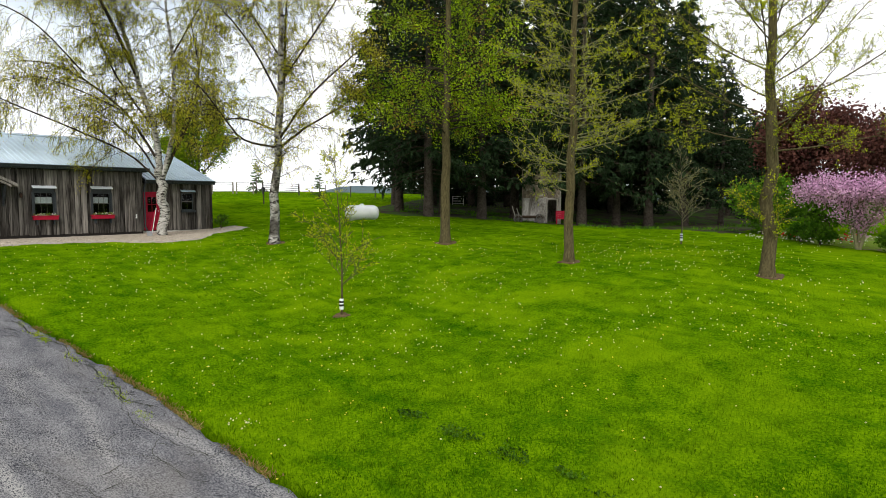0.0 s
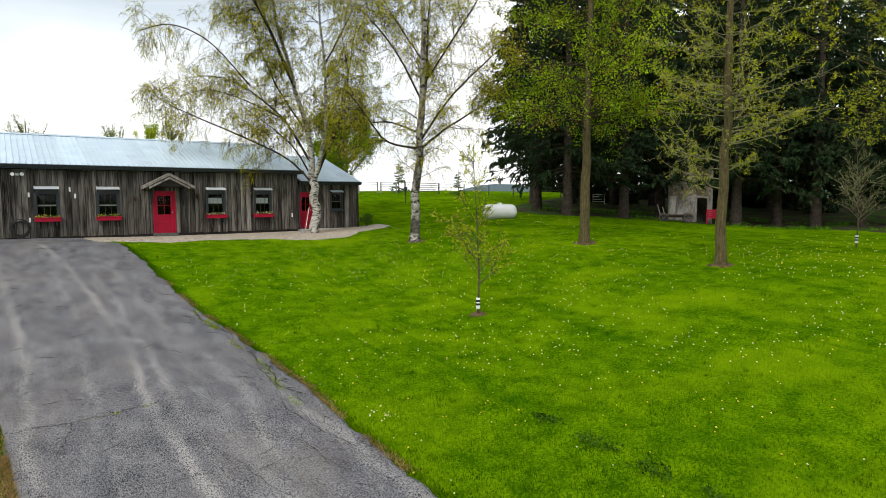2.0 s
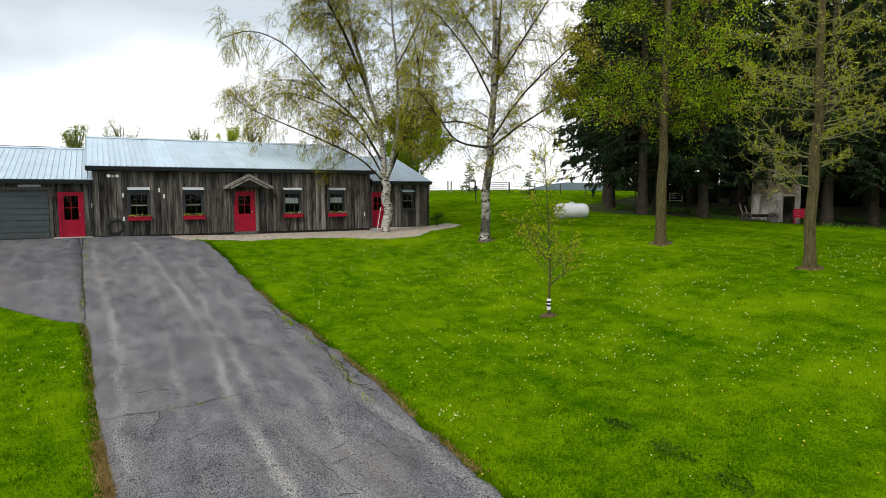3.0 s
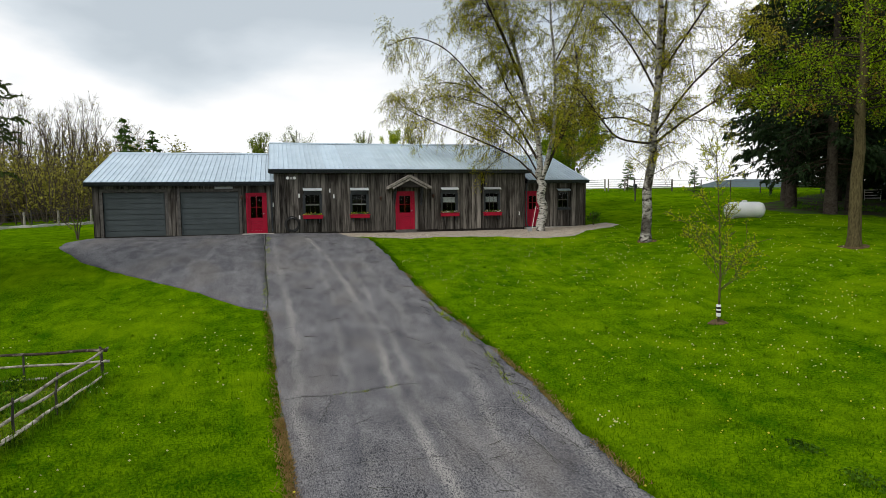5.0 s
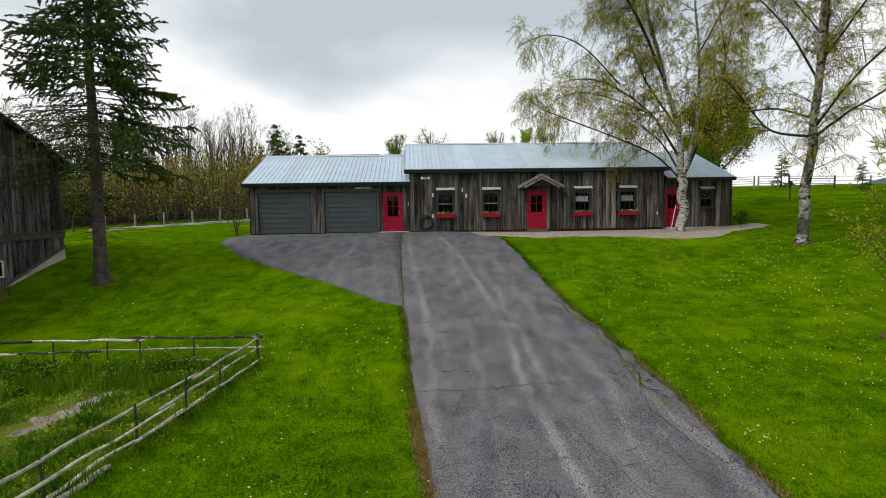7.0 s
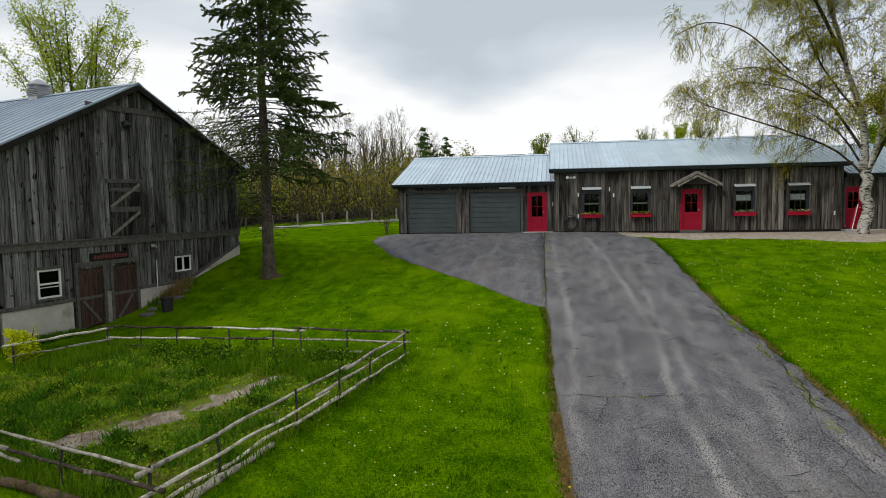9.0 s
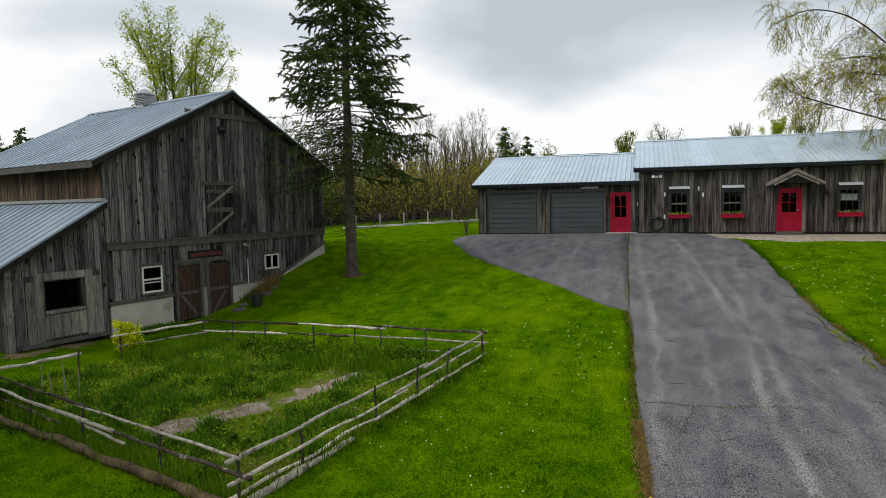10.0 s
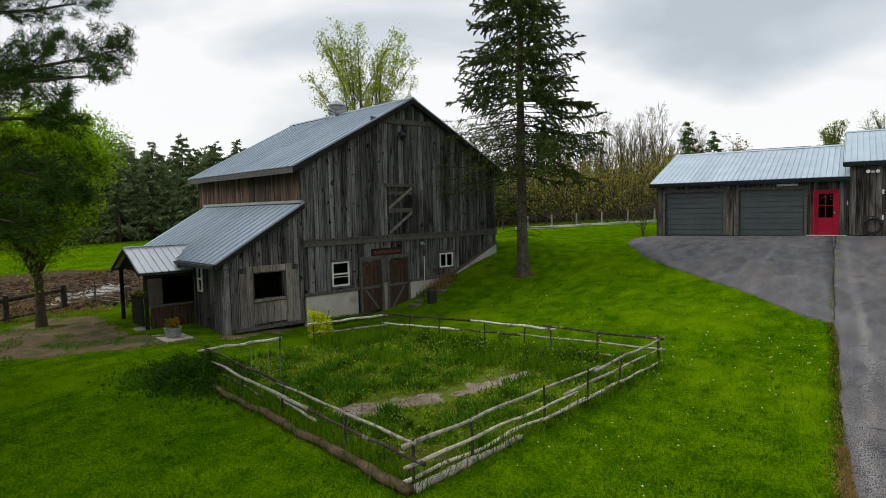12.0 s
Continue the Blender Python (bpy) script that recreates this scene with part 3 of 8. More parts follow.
def metal_roof(parent, x0, x1, y_eave, z_eave, y_ridge, z_ridge, mat, name="roof_panel", panel=0.92, thick=0.03, ribs=3):
    """Ribbed sheets laid from eave to ridge; every sheet is a piece with its raised ribs."""
    dy, dz = y_ridge - y_eave, z_ridge - z_eave
    run = math.hypot(dy, dz)
    ty, tz = dy / run, dz / run
    ny, nz = (-tz, ty) if dy > 0 else (tz, -ty)
    count = max(1, round((x1 - x0) / panel))
    w = (x1 - x0) / count
    for i in range(count):
        sh = Shape()
        a = x0 + i * w
        prof = []
        for r in range(ribs):
            o = r * w / ribs
            prof_r = [(o + 0.0, 0.004), (o + 0.012, 0.034), (o + 0.032, 0.034), (o + 0.046, 0.004)]
            prof = prof + prof_r
        prof.append((w, 0.004))
        k = len(prof)
        for s in (0.0, run):
            for u, h in prof:
                sh.v.append((a + u, y_eave + ty * s + ny * h, z_eave + tz * s + nz * h))
            for u, h in ((w, -thick), (0.0, -thick)):
                sh.v.append((a + u, y_eave + ty * s + ny * h, z_eave + tz * s + nz * h))
        k2 = k + 2
        sh.f = [(j, (j + 1) % k2, (j + 1) % k2 + k2, j + k2) for j in range(k2)] + [tuple(range(k2 - 1, -1, -1)), tuple(range(k2, 2 * k2))]
        part(name, sh, mat, parent)


H_WIN = [(1.26, 2.07), (3.66, 4.48), (8.54, 9.36), (10.98, 11.80)]
WIN_Z = (0.93, 1.98)
DOOR = (5.98, 7.02, 0.05, 2.08)
G_DOORS = [(-8.08, -5.35), (-4.66, -1.94)]
RDOOR = (-1.60, -0.60, 0.0, 2.06)
main_holes = [(a, b, *WIN_Z) for a, b in H_WIN] + [DOOR]
gar_holes = [(a, b, 0.0, 2.12) for a, b in G_DOORS] + [RDOOR]
WDOOR = (13.55, 14.45, 0.05, 2.05)
wing_holes = [WDOOR, (15.55, 16.22, 1.08, 2.0)]

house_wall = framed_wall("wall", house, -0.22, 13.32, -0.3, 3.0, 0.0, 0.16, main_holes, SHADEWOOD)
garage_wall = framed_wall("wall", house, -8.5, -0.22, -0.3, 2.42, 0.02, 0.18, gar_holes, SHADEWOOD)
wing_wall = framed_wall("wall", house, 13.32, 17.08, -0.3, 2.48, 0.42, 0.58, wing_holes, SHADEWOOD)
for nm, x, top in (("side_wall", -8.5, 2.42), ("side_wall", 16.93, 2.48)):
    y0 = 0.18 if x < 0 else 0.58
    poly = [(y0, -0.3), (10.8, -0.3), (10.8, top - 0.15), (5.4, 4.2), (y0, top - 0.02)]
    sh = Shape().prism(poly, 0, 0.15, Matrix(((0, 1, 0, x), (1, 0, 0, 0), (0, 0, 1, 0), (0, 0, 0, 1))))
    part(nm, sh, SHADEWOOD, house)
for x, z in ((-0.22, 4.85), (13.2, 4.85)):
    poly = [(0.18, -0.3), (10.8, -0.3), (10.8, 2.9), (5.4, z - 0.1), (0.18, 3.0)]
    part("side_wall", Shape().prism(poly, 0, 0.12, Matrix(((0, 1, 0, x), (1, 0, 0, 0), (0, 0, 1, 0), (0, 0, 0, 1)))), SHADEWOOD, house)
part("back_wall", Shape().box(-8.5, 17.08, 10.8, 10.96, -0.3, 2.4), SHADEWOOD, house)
# added inner wall, not a known room wall; keeps the windows dark
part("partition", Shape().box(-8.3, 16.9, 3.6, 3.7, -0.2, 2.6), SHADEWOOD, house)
part("floor_slab", Shape().box(-8.4, 16.9, 0.2, 10.7, -0.3, 0.0), CONCRETE, house)

boards(house, -0.22, 13.36, lambda x: 0.02, lambda x: 3.02, 0.0, [(a - 0.03, b + 0.03, z0 - 0.2, z1 + 0.28) if len(o) > 3 and (b - a) < 0.9 else o for o in main_holes for a, b, z0, z1 in [o]], BOARD, 0.24, 5)
boards(house, -8.52, -0.22, lambda x: 0.02, lambda x: 2.46, 0.02, gar_holes, BOARD, 0.24, 6)
boards(house, 13.36, 17.1, lambda x: 0.02, lambda x: 2.5, 0.42, wing_holes, BOARD, 0.24, 7)
boards(house, 0.0, 10.8, lambda x: 0.0, lambda x: 2.45 + (1.85 - 0.343 * abs(x - 5.4)), 0, [], BOARD, 0.26, 8,
       flip=Matrix(((0, -1, 0, 17.08), (1, 0, 0, 0), (0, 0, 1, 0), (0, 0, 0, 1))))
boards(house, 0.0, 10.8, lambda x: 0.0, lambda x: 2.4 + (1.85 - 0.343 * abs(x - 5.4)), 0, [], BOARD, 0.26, 9,
       flip=Matrix(((0, 1, 0, -8.5), (-1, 0, 0, 10.8), (0, 0, 1, 0), (0, 0, 0, 1))))

# roofs: garage, main block, wing
for x0, x1, ze, zr, yf in ((-8.78, -0.2, 2.62, 4.38, -0.3), (-0.46, 13.6, 3.24, 5.02, -0.32), (13.6, 17.34, 2.68, 4.38, 0.1)):
    metal_roof(house, x0, x1, yf, ze, 5.4, zr, ROOF, ribs=4)
    metal_roof(house, x0, x1, 11.1, ze, 5.4, zr, ROOF, ribs=4)
    part("ridge_cap", Shape().prism([(5.15, zr - 0.03), (5.4, zr + 0.045), (5.65, zr - 0.03), (5.65, zr - 0.05), (5.4, zr + 0.02), (5.15, zr - 0.05)], x0, x1,
                                    Matrix(((0, 1, 0, 0), (1, 0, 0, 0), (0, 0, 1, 0), (0, 0, 0, 1)))), ROOF, house)
    part("gutter", Shape().prism([(yf - 0.11, ze - 0.02), (yf + 0.0, ze - 0.02), (yf + 0.0, ze - 0.13), (yf - 0.08, ze - 0.13)], x0, x1,
                                 Matrix(((0, 1, 0, 0), (1, 0, 0, 0), (0, 0, 1, 0), (0, 0, 0, 1)))), DARKTRIM, house, "dark eaves gutter")
    part("fascia", Shape().box(x0 + 0.02, x1 - 0.02, yf + 0.004, yf + 0.03, ze - 0.2, ze - 0.03), DARKTRIM, house)
    # soffit colour carries the eave shade
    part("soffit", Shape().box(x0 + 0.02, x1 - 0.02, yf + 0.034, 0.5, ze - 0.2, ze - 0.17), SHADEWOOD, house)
    for xr in (x0, x1):
        m = Matrix(((0, 1, 0, xr), (1, 0, 0, 0), (0, 0, 1, 0), (0, 0, 0, 1)))
        part("barge_board", Shape().prism([(yf, ze - 0.2), (yf, ze - 0.035), (5.4, zr - 0.035), (5.4, zr - 0.2)], -0.02, 0.02, m), DARKTRIM, house)
# solar strips standing over the ridge on the back slope
for a, b, z in ((-5.2, -2.0, 4.50), (0.4, 4.6, 5.12), (9.3, 12.6, 5.13)):
    part("ridge_vent", Shape().box(a, b, 5.62, 5.9, z - 0.16, z - 0.03, bevel=0.03), DARKTRIM, house, "dark strip along the ridge")


def sash_window(parent, x0, x1, z0, z1, y, frame_mat, mullions=3):
    w = part("window", Shape().box(x0, x1, y + 0.02, y + 0.07, z1 - 0.05, z1).box(x0, x1, y + 0.02, y + 0.07, z0, z0 + 0.05)
             .box(x0, x0 + 0.05, y + 0.02, y + 0.07, z0 + 0.05, z1 - 0.05).box(x1 - 0.05, x1, y + 0.02, y + 0.07, z0 + 0.05, z1 - 0.05), frame_mat, parent)
    zm = (z0 + z1) / 2
    part("sash_rail", Shape().box(x0 + 0.05, x1 - 0.05, y + 0.03, y + 0.065, zm - 0.02, zm + 0.02), BEAM, w)
    pane = part("pane", Shape().box(x0 + 0.05, x1 - 0.05, y + 0.048, y + 0.054, z0 + 0.05, z1 - 0.05), GLASS, w)
    pane.visible_shadow = False
    for i in range(1, mullions):
        xm = x0 + 0.05 + (x1 - x0 - 0.1) * i / mullions
        part("glazing_bar", Shape().box(xm - 0.006, xm + 0.006, y + 0.036, y + 0.046, z0 + 0.05, z1 - 0.05), BEAM, w)
    return w


def flowers(name, x0, x1, y0, y1, z0, mats, count, seed, parent, size=0.035, tall=0.12):
    rng = random.Random(seed)
    for nm, mat, share in mats:
        sh = Shape()
        for _ in range(int(count * share)):
            c = Vector((rng.uniform(x0, x1), rng.uniform(y0, y1), z0 + rng.uniform(0.0, tall)))
            u = Vector((rng.uniform(-1, 1), rng.uniform(-1, 1), rng.uniform(-0.4, 0.8))).normalized() * size
            v = u.orthogonal().normalized() * size * 0.7
            sh.add([c - u, c + v, c + u, c - v], [(0, 1, 2, 3)])
        part(nm, sh, mat, parent)


for i, (a, b) in enumerate(H_WIN):
    w = sash_window(house, a, b, *WIN_Z, 0.0, DARKTRIM)
    part("curtain", Shape().box(a + 0.06, b - 0.06, 0.16, 0.18, 1.45, 1.68 if i < 2 else 1.75), WHITE, w, "pale cafe curtain") if i > 1 else part("blind", Shape().box(a + 0.06, b - 0.06, 0.16, 0.18, 1.4, 1.46), WHITE, w)
    part("lintel_board", Shape().box(a - 0.02, b + 0.02, -0.012, 0.0, WIN_Z[1], WIN_Z[1] + 0.26), DARKTRIM, w)
    hood = Shape().prism([(-0.24, WIN_Z[1] + 0.17), (-0.24, WIN_Z[1] + 0.205), (0.0, WIN_Z[1] + 0.31), (0.0, WIN_Z[1] + 0.27)], a - 0.07, b + 0.07,
                         Matrix(((0, 1, 0, 0), (1, 0, 0, 0), (0, 0, 1, 0), (0, 0, 0, 1))))
    part("hood", hood, NEWROOF, w, "small metal window hood")
    part("casing", Shape().box(a - 0.08, a, -0.035, 0.0, WIN_Z[0], WIN_Z[1]), DARKTRIM, w)
    part("casing", Shape().box(b, b + 0.08, -0.035, 0.0, WIN_Z[0], WIN_Z[1]), DARKTRIM, w)
    box = part("flower_box", Shape().box(a - 0.09, b + 0.09, -0.24, -0.04, 0.72, 0.9, bevel=0.015).box(a - 0.12, b + 0.12, -0.26, -0.03, 0.865, 0.905), RED, w, "red painted flower box")
    flowers("flowers", a - 0.05, b + 0.05, -0.22, -0.06, 0.9, (("foliage", SHRUBLEAF, 0.5), ("blossom", WHITEFLOWER if i > 1 else YELLOW, 0.3), ("pansies", RUSTLEAF, 0.25)), 90, 20 + i, box)
    part("bracket", Shape().box(a + 0.05, a + 0.09, -0.2, -0.03, 0.5, 0.72), DARKTRIM, box)
    part("bracket", Shape().box(b - 0.09, b - 0.05, -0.2, -0.03, 0.5, 0.72), DARKTRIM, box)

wing_window = sash_window(house, 15.55, 16.22, 1.08, 2.0, 0.42, DARKTRIM, 2)
part("hood", Shape().prism([(-0.2, 2.06), (-0.2, 2.095), (0.0, 2.19), (0.0, 2.15)], 15.5, 16.28,
                           Matrix(((0, 1, 0, 0), (1, 0, 0, 0.42), (0, 0, 1, 0), (0, 0, 0, 1)))), ROOF, wing_window, "small metal window hood")
part("planter", Shape().box(15.5, 16.28, 0.24, 0.38, 0.96, 1.08, bevel=0.01), DARKTRIM, wing_window)


def garage_door(parent, a, b):
    d = part("garage_door", Shape().box(a, b, 0.11, 0.14, 0.02, 2.12), GARAGE, parent, "slate grey sectional garage door")
    for i in range(4):
        z0 = 0.03 + i * 0.522
        part("panel", Shape().box(a + 0.015, b - 0.015, 0.075, 0.108, z0, z0 + 0.235, bevel=0.02).box(a + 0.015, b - 0.015, 0.078, 0.108, z0 + 0.268, z0 + 0.498, bevel=0.02), GARAGE, d)
    part("bottom_seal", Shape().box(a, b, 0.07, 0.108, 0.0, 0.028), RUBBER, d)
    fr = part("door_frame", Shape().box(a - 0.13, a, -0.02, 0.06, 0.0, 2.14).box(b, b + 0.13, -0.02, 0.06, 0.0, 2.14).box(a - 0.13, b + 0.13, -0.025, 0.06, 2.14, 2.28), BEAM, parent)
    return d


for a, b in G_DOORS:
    garage_door(house, a, b)


def red_door(parent, a, b, z0, z1, y, glass=(0.42, 0.92), slats=True):
    """A boarded red door, its frame and a glazed upper part."""
    h, w = z1 - z0, b - a
    fr = part("door_frame", Shape().box(a - 0.09, a, y - 0.05, y + 0.05, z0, z1).box(b, b + 0.09, y - 0.05, y + 0.05, z0, z1).box(a - 0.09, b + 0.09, y - 0.05, y + 0.05, z1, z1 + 0.08), RED, parent, "red door frame")
    g0, g1 = z0 + h * glass[0], z0 + h * glass[1]
    d = part("door", Shape().box(a, a + 0.13, y + 0.0, y + 0.045, z0, z1).box(b - 0.13, b, y, y + 0.045, z0, z1)
             .box(a + 0.13, b - 0.13, y, y + 0.045, g1, z1).box(a + 0.13, b - 0.13, y, y + 0.045, z0, z0 + 0.12)
             .box(a + 0.13, b - 0.13, y, y + 0.045, g0 - 0.1, g0), RED, parent, "red painted house door with glazed upper half")
    k = 6
    for i in range(k):
        z = z0 + 0.12 + (g0 - 0.1 - z0 - 0.12) * i / k
        part("slat", Shape().box(a + 0.13, b - 0.13, y + 0.012, y + 0.04, z + 0.006, z + (g0 - 0.22 - z0) / k - 0.002, bevel=0.01), RED, d)
    p = part("pane", Shape().box(a + 0.13, b - 0.13, y + 0.02, y + 0.026, g0, g1), GLASS, d)
    p.visible_shadow = False
    xm = (a + b) / 2
    part("glazing_bar", Shape().box(xm - 0.012, xm + 0.012, y + 0.004, y + 0.018, g0, g1).box(a + 0.13, b - 0.13, y + 0.004, y + 0.018, (g0 + g1) / 2 - 0.012, (g0 + g1) / 2 + 0.012), RED, d)
    part("handle", Shape().lathe([(0.012, 0), (0.012, 0.04), (0.03, 0.045), (0.03, 0.06)], 10, pose(b - 0.07, y, z0 + 1.0, 90, 0, 0)), METAL, d, "metal knob")
    return d


red_door(house, RDOOR[0] + 0.09, RDOOR[1] - 0.09, 0.03, 1.98, 0.03, glass=(0.40, 0.95))
red_door(house, DOOR[0] + 0.09, DOOR[1] - 0.09, 0.05, 2.0, 0.03, glass=(0.46, 0.92))
red_door(house, WDOOR[0] + 0.09, WDOOR[1] - 0.09, 0.05, 1.97, 0.45, glass=(0.5, 0.9))

# little gabled porch hood over the main door
px = 6.65
# gable panel painted near-black for the shade in the hood's recess
porch = part("porch_hood", Shape().prism([(px - 0.86, 2.3), (px + 0.86, 2.3), (px + 0.8, 2.42), (px, 2.80), (px - 0.8, 2.42)], -0.62, -0.57), SHADEWOOD, house, "small gabled wooden porch hood")
for s in (-1, 1):
    poly = [(px, 2.81), (px, 2.94), (px + s * 1.16, 2.32), (px + s * 1.16, 2.19)]
    part("roof_slope", Shape().prism(poly if s > 0 else poly[::-1], -0.70, 0.0), PLANKGREY, porch)
    inner = [(px, 2.66), (px, 2.76), (px + s * 0.92, 2.28), (px + s * 0.92, 2.18)]
    part("barge_board", Shape().prism(inner if s > 0 else inner[::-1], -0.68, -0.64), PLANKGREY, porch)
    part("bracket", Shape().tube([(px + s * 0.72, -0.03, 1.45), (px + s * 0.72, -0.25, 1.75), (px + s * 0.72, -0.58, 2.28)], 0.05, 6).box(px + s * 0.72 - 0.035, px + s * 0.72 + 0.035, -0.07, -0.03, 1.35, 2.3), DARKTRIM, porch)
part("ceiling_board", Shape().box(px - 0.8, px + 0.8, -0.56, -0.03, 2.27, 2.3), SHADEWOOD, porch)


def wall_lantern(m):
    t = thing("wall_lantern", m, "small black and brass wall lantern on weathered boards", "lamp", "lanterns by the door")
    part("back_plate", Shape().box(-0.04, 0.04, -0.02, 0.0, -0.12, 0.12, bevel=0.008), DARKTRIM, t)
    part("arm", Shape().tube([(0, -0.02, 0.08), (0, -0.1, 0.13), (0, -0.14, 0.08)], 0.012, 6), DARKTRIM, t)
    part("shade", Shape().lathe([(0.03, -0.13), (0.075, -0.02), (0.08, 0.03), (0.02, 0.09)], 8, pose(0, -0.14, 0.0)), BROWNWOOD, t, "dark bronze lantern body")
    return t


wall_lantern(pose(5.18, 32.66, 1.75))
wall_lantern(pose(8.02, 32.66, 1.85))
wall_lantern(pose(-1.78, 32.68, 1.85))

flood = thing("floodlight", pose(0.62, 32.66, 2.78), "twin white floodlight under the eaves of the board wall", "lamp")
part("mount", Shape().box(-0.06, 0.06, -0.05, 0, -0.05, 0.05, bevel=0.01), WHITE, flood)
for s in (-1, 1):
    part("lamp_head", Shape().lathe([(0.04, 0), (0.075, 0.1), (0.08, 0.14)], 10, pose(s * 0.12, -0.05, -0.02, 75, 0, s * 25)), WHITE, flood)

hose = thing("garden_hose", pose(0.62, 32.45, 0.62), "dark coiled garden hose hanging on the wall", "hose")
ring = Shape()
rngh = random.Random(3)
for k in range(9):
    r0, cx, cz = 0.34 + rngh.uniform(-0.05, 0.05), rngh.uniform(-0.03, 0.03), -0.16 + rngh.uniform(-0.05, 0.04)
    ring.tube([(cx + r0 * math.cos(a), -0.02 + 0.018 * k, cz + 1.05 * r0 * math.sin(a)) for a in [2 * math.pi * i / 22 for i in range(23)]], 0.016, 5)
part("coil", ring, RUBBER, hose, smooth=True)
part("hanger", Shape().box(-0.12, 0.12, 0.08, 0.22, 0.1, 0.2, bevel=0.02).tube([(-0.1, 0.05, 0.15), (0, -0.05, 0.2), (0.1, 0.05, 0.15)], 0.015, 6), METAL, hose)

for x, z0, z1 in ((-0.35, 0.1, 2.5), (13.42, 0.1, 2.6)):
    part("downspout", Shape().tube([(x, -0.3, z1), (x, -0.1, z1 - 0.3), (x, -0.07, z1 - 0.45), (x, -0.07, z0 + 0.15), (x, -0.25, z0)], 0.04, 8), DARKTRIM, house, "dark downpipe")
for x, z in ((1.0, 1.9), (2.55, 2.15), (2.75, 1.85), (-0.3, 1.45), (13.0, 0.8), (1.0, 0.8)):
    part("wall_plate", Shape().box(x - 0.035, x + 0.035, -0.055, -0.03, z - 0.1, z + 0.1, bevel=0.008), WHITE, house)
part("vent_box", Shape().box(-3.05, -2.2, -0.05, -0.02, 2.28, 2.38, bevel=0.01), METAL, house)
part("doorstep", Shape().box(5.95, 7.05, -0.32, -0.03, -0.2, 0.04, bevel=0.02), BEAM, house)
part("doorstep", Shape().box(-1.8, -0.3, -0.5, -0.03, -0.2, 0.03, bevel=0.02), CONCRETE, house)

# ---------------------------------------------------------------- the timber barn
BARN_Z = -2.38
BARN_M = pose(-16.4, 15.55, BARN_Z, 0, 0, 76.0)
BW, BL, EAVE, APEX, BELT = 10.1, 9.2, 5.85, 8.48, 2.98     # width, length, heights over the barn foot
barn = thing("barn", BARN_M, "grey timber barn with vertical boards, metal roof and concrete footing", "barn")


def foot(x):
    """Top of the sloping concrete footing along the gable."""
    return 1.0 if x < 4.8 else (1.08 if x < 7.1 else 1.08 + (x - 7.1) * 0.43)


def gable(x):
    return EAVE - 0.05 + (APEX - EAVE) * (1 - abs(x - BW / 2) / (BW / 2)) - 0.1


B_HOLES = [(1.16, 1.94, 1.2, 2.14), (2.5, 3.42, 0.05, 2.02), (3.8, 4.76, 0.05, 2.02), (6.53, 7.34, 1.48, 2.12)]
part("wall", Shape().prism([(0.02, 0.9), (1.16, 0.9), (1.16, gable(1.16)), (0.02, gable(0.02))], 0.02, 0.16), SHADEWOOD, barn)
for a, b, holes in ((1.16, 1.94, (1.2, 2.14)), (1.94, 2.5, None), (2.5, 3.42, (0.05, 2.02)), (3.42, 3.8, None), (3.8, 4.76, (0.05, 2.02)), (4.76, 6.53, None), (6.53, 7.34, (1.48, 2.12)), (7.34, BW - 0.02, None)):
    sh = Shape()
    lo = 0.0 if holes and holes[0] < 0.5 else min(foot(a), foot(b)) - 0.05
    tops = [(b, gable(b)), (BW / 2, gable(BW / 2)), (a, gable(a))] if a < BW / 2 < b else [(b, gable(b)), (a, gable(a))]
    if holes:
        if holes[0] > lo + 0.05:
            sh.box(a, b, 0.02, 0.16, lo, holes[0])
        sh.prism([(a, holes[1]), (b, holes[1])] + tops, 0.02, 0.16)
    else:
        sh.prism([(a, lo), (b, lo)] + tops, 0.02, 0.16)
    part("wall", sh, SHADEWOOD, barn)
# lower tier, upper tier and gable peak boards
boards(barn, 0.0, BW, lambda x: 0.05 if 2.4 < x < 4.85 else foot(x), lambda x: BELT, 0.0, B_HOLES, BARNBOARD, 0.25, 31, depth=0.03)
boards(barn, 0.0, BW, lambda x: BELT + 0.02, lambda x: min(gable(x), 7.5), -0.02, [], BARNBOARD, 0.25, 32, depth=0.03)
boards(barn, 3.3, BW - 3.3, lambda x: 7.62, gable, -0.03, [], BARNBOARD, 0.25, 33, depth=0.03)
part("belt_beam", Shape().box(-0.02, BW + 0.02, -0.10, -0.055, BELT - 0.22, BELT + 0.0, bevel=0.012), BEAM, barn)
part("belt_ledge", Shape().box(-0.02, BW + 0.02, -0.14, -0.055, BELT + 0.004, BELT + 0.05), BEAM, barn)
part("gable_beam", Shape().box(3.1, BW - 3.1, -0.10, -0.065, 7.42, 7.62, bevel=0.01), BEAM, barn)
# other three walls
for x in (0.0, BW - 0.15):
    part("side_wall", Shape().box(x + 0.02, x + 0.13, 0.16, BL, 0.6, EAVE - 0.05), SHADEWOOD, barn)
part("back_wall", Shape().prism([(0.02, -0.2), (BW - 0.02, -0.2), (BW - 0.02, EAVE - 0.1), (BW / 2, APEX - 0.15), (0.02, EAVE - 0.1)], BL, BL + 0.15), SHADEWOOD, barn)
boards(barn, 0.0, BL, lambda x: 0.2, lambda x: EAVE - 0.02, 0, [], TANBOARD, 0.25, 34,
       flip=Matrix(((0, 1, 0, 0.02), (-1, 0, 0, BL), (0, 0, 1, 0), (0, 0, 0, 1))))
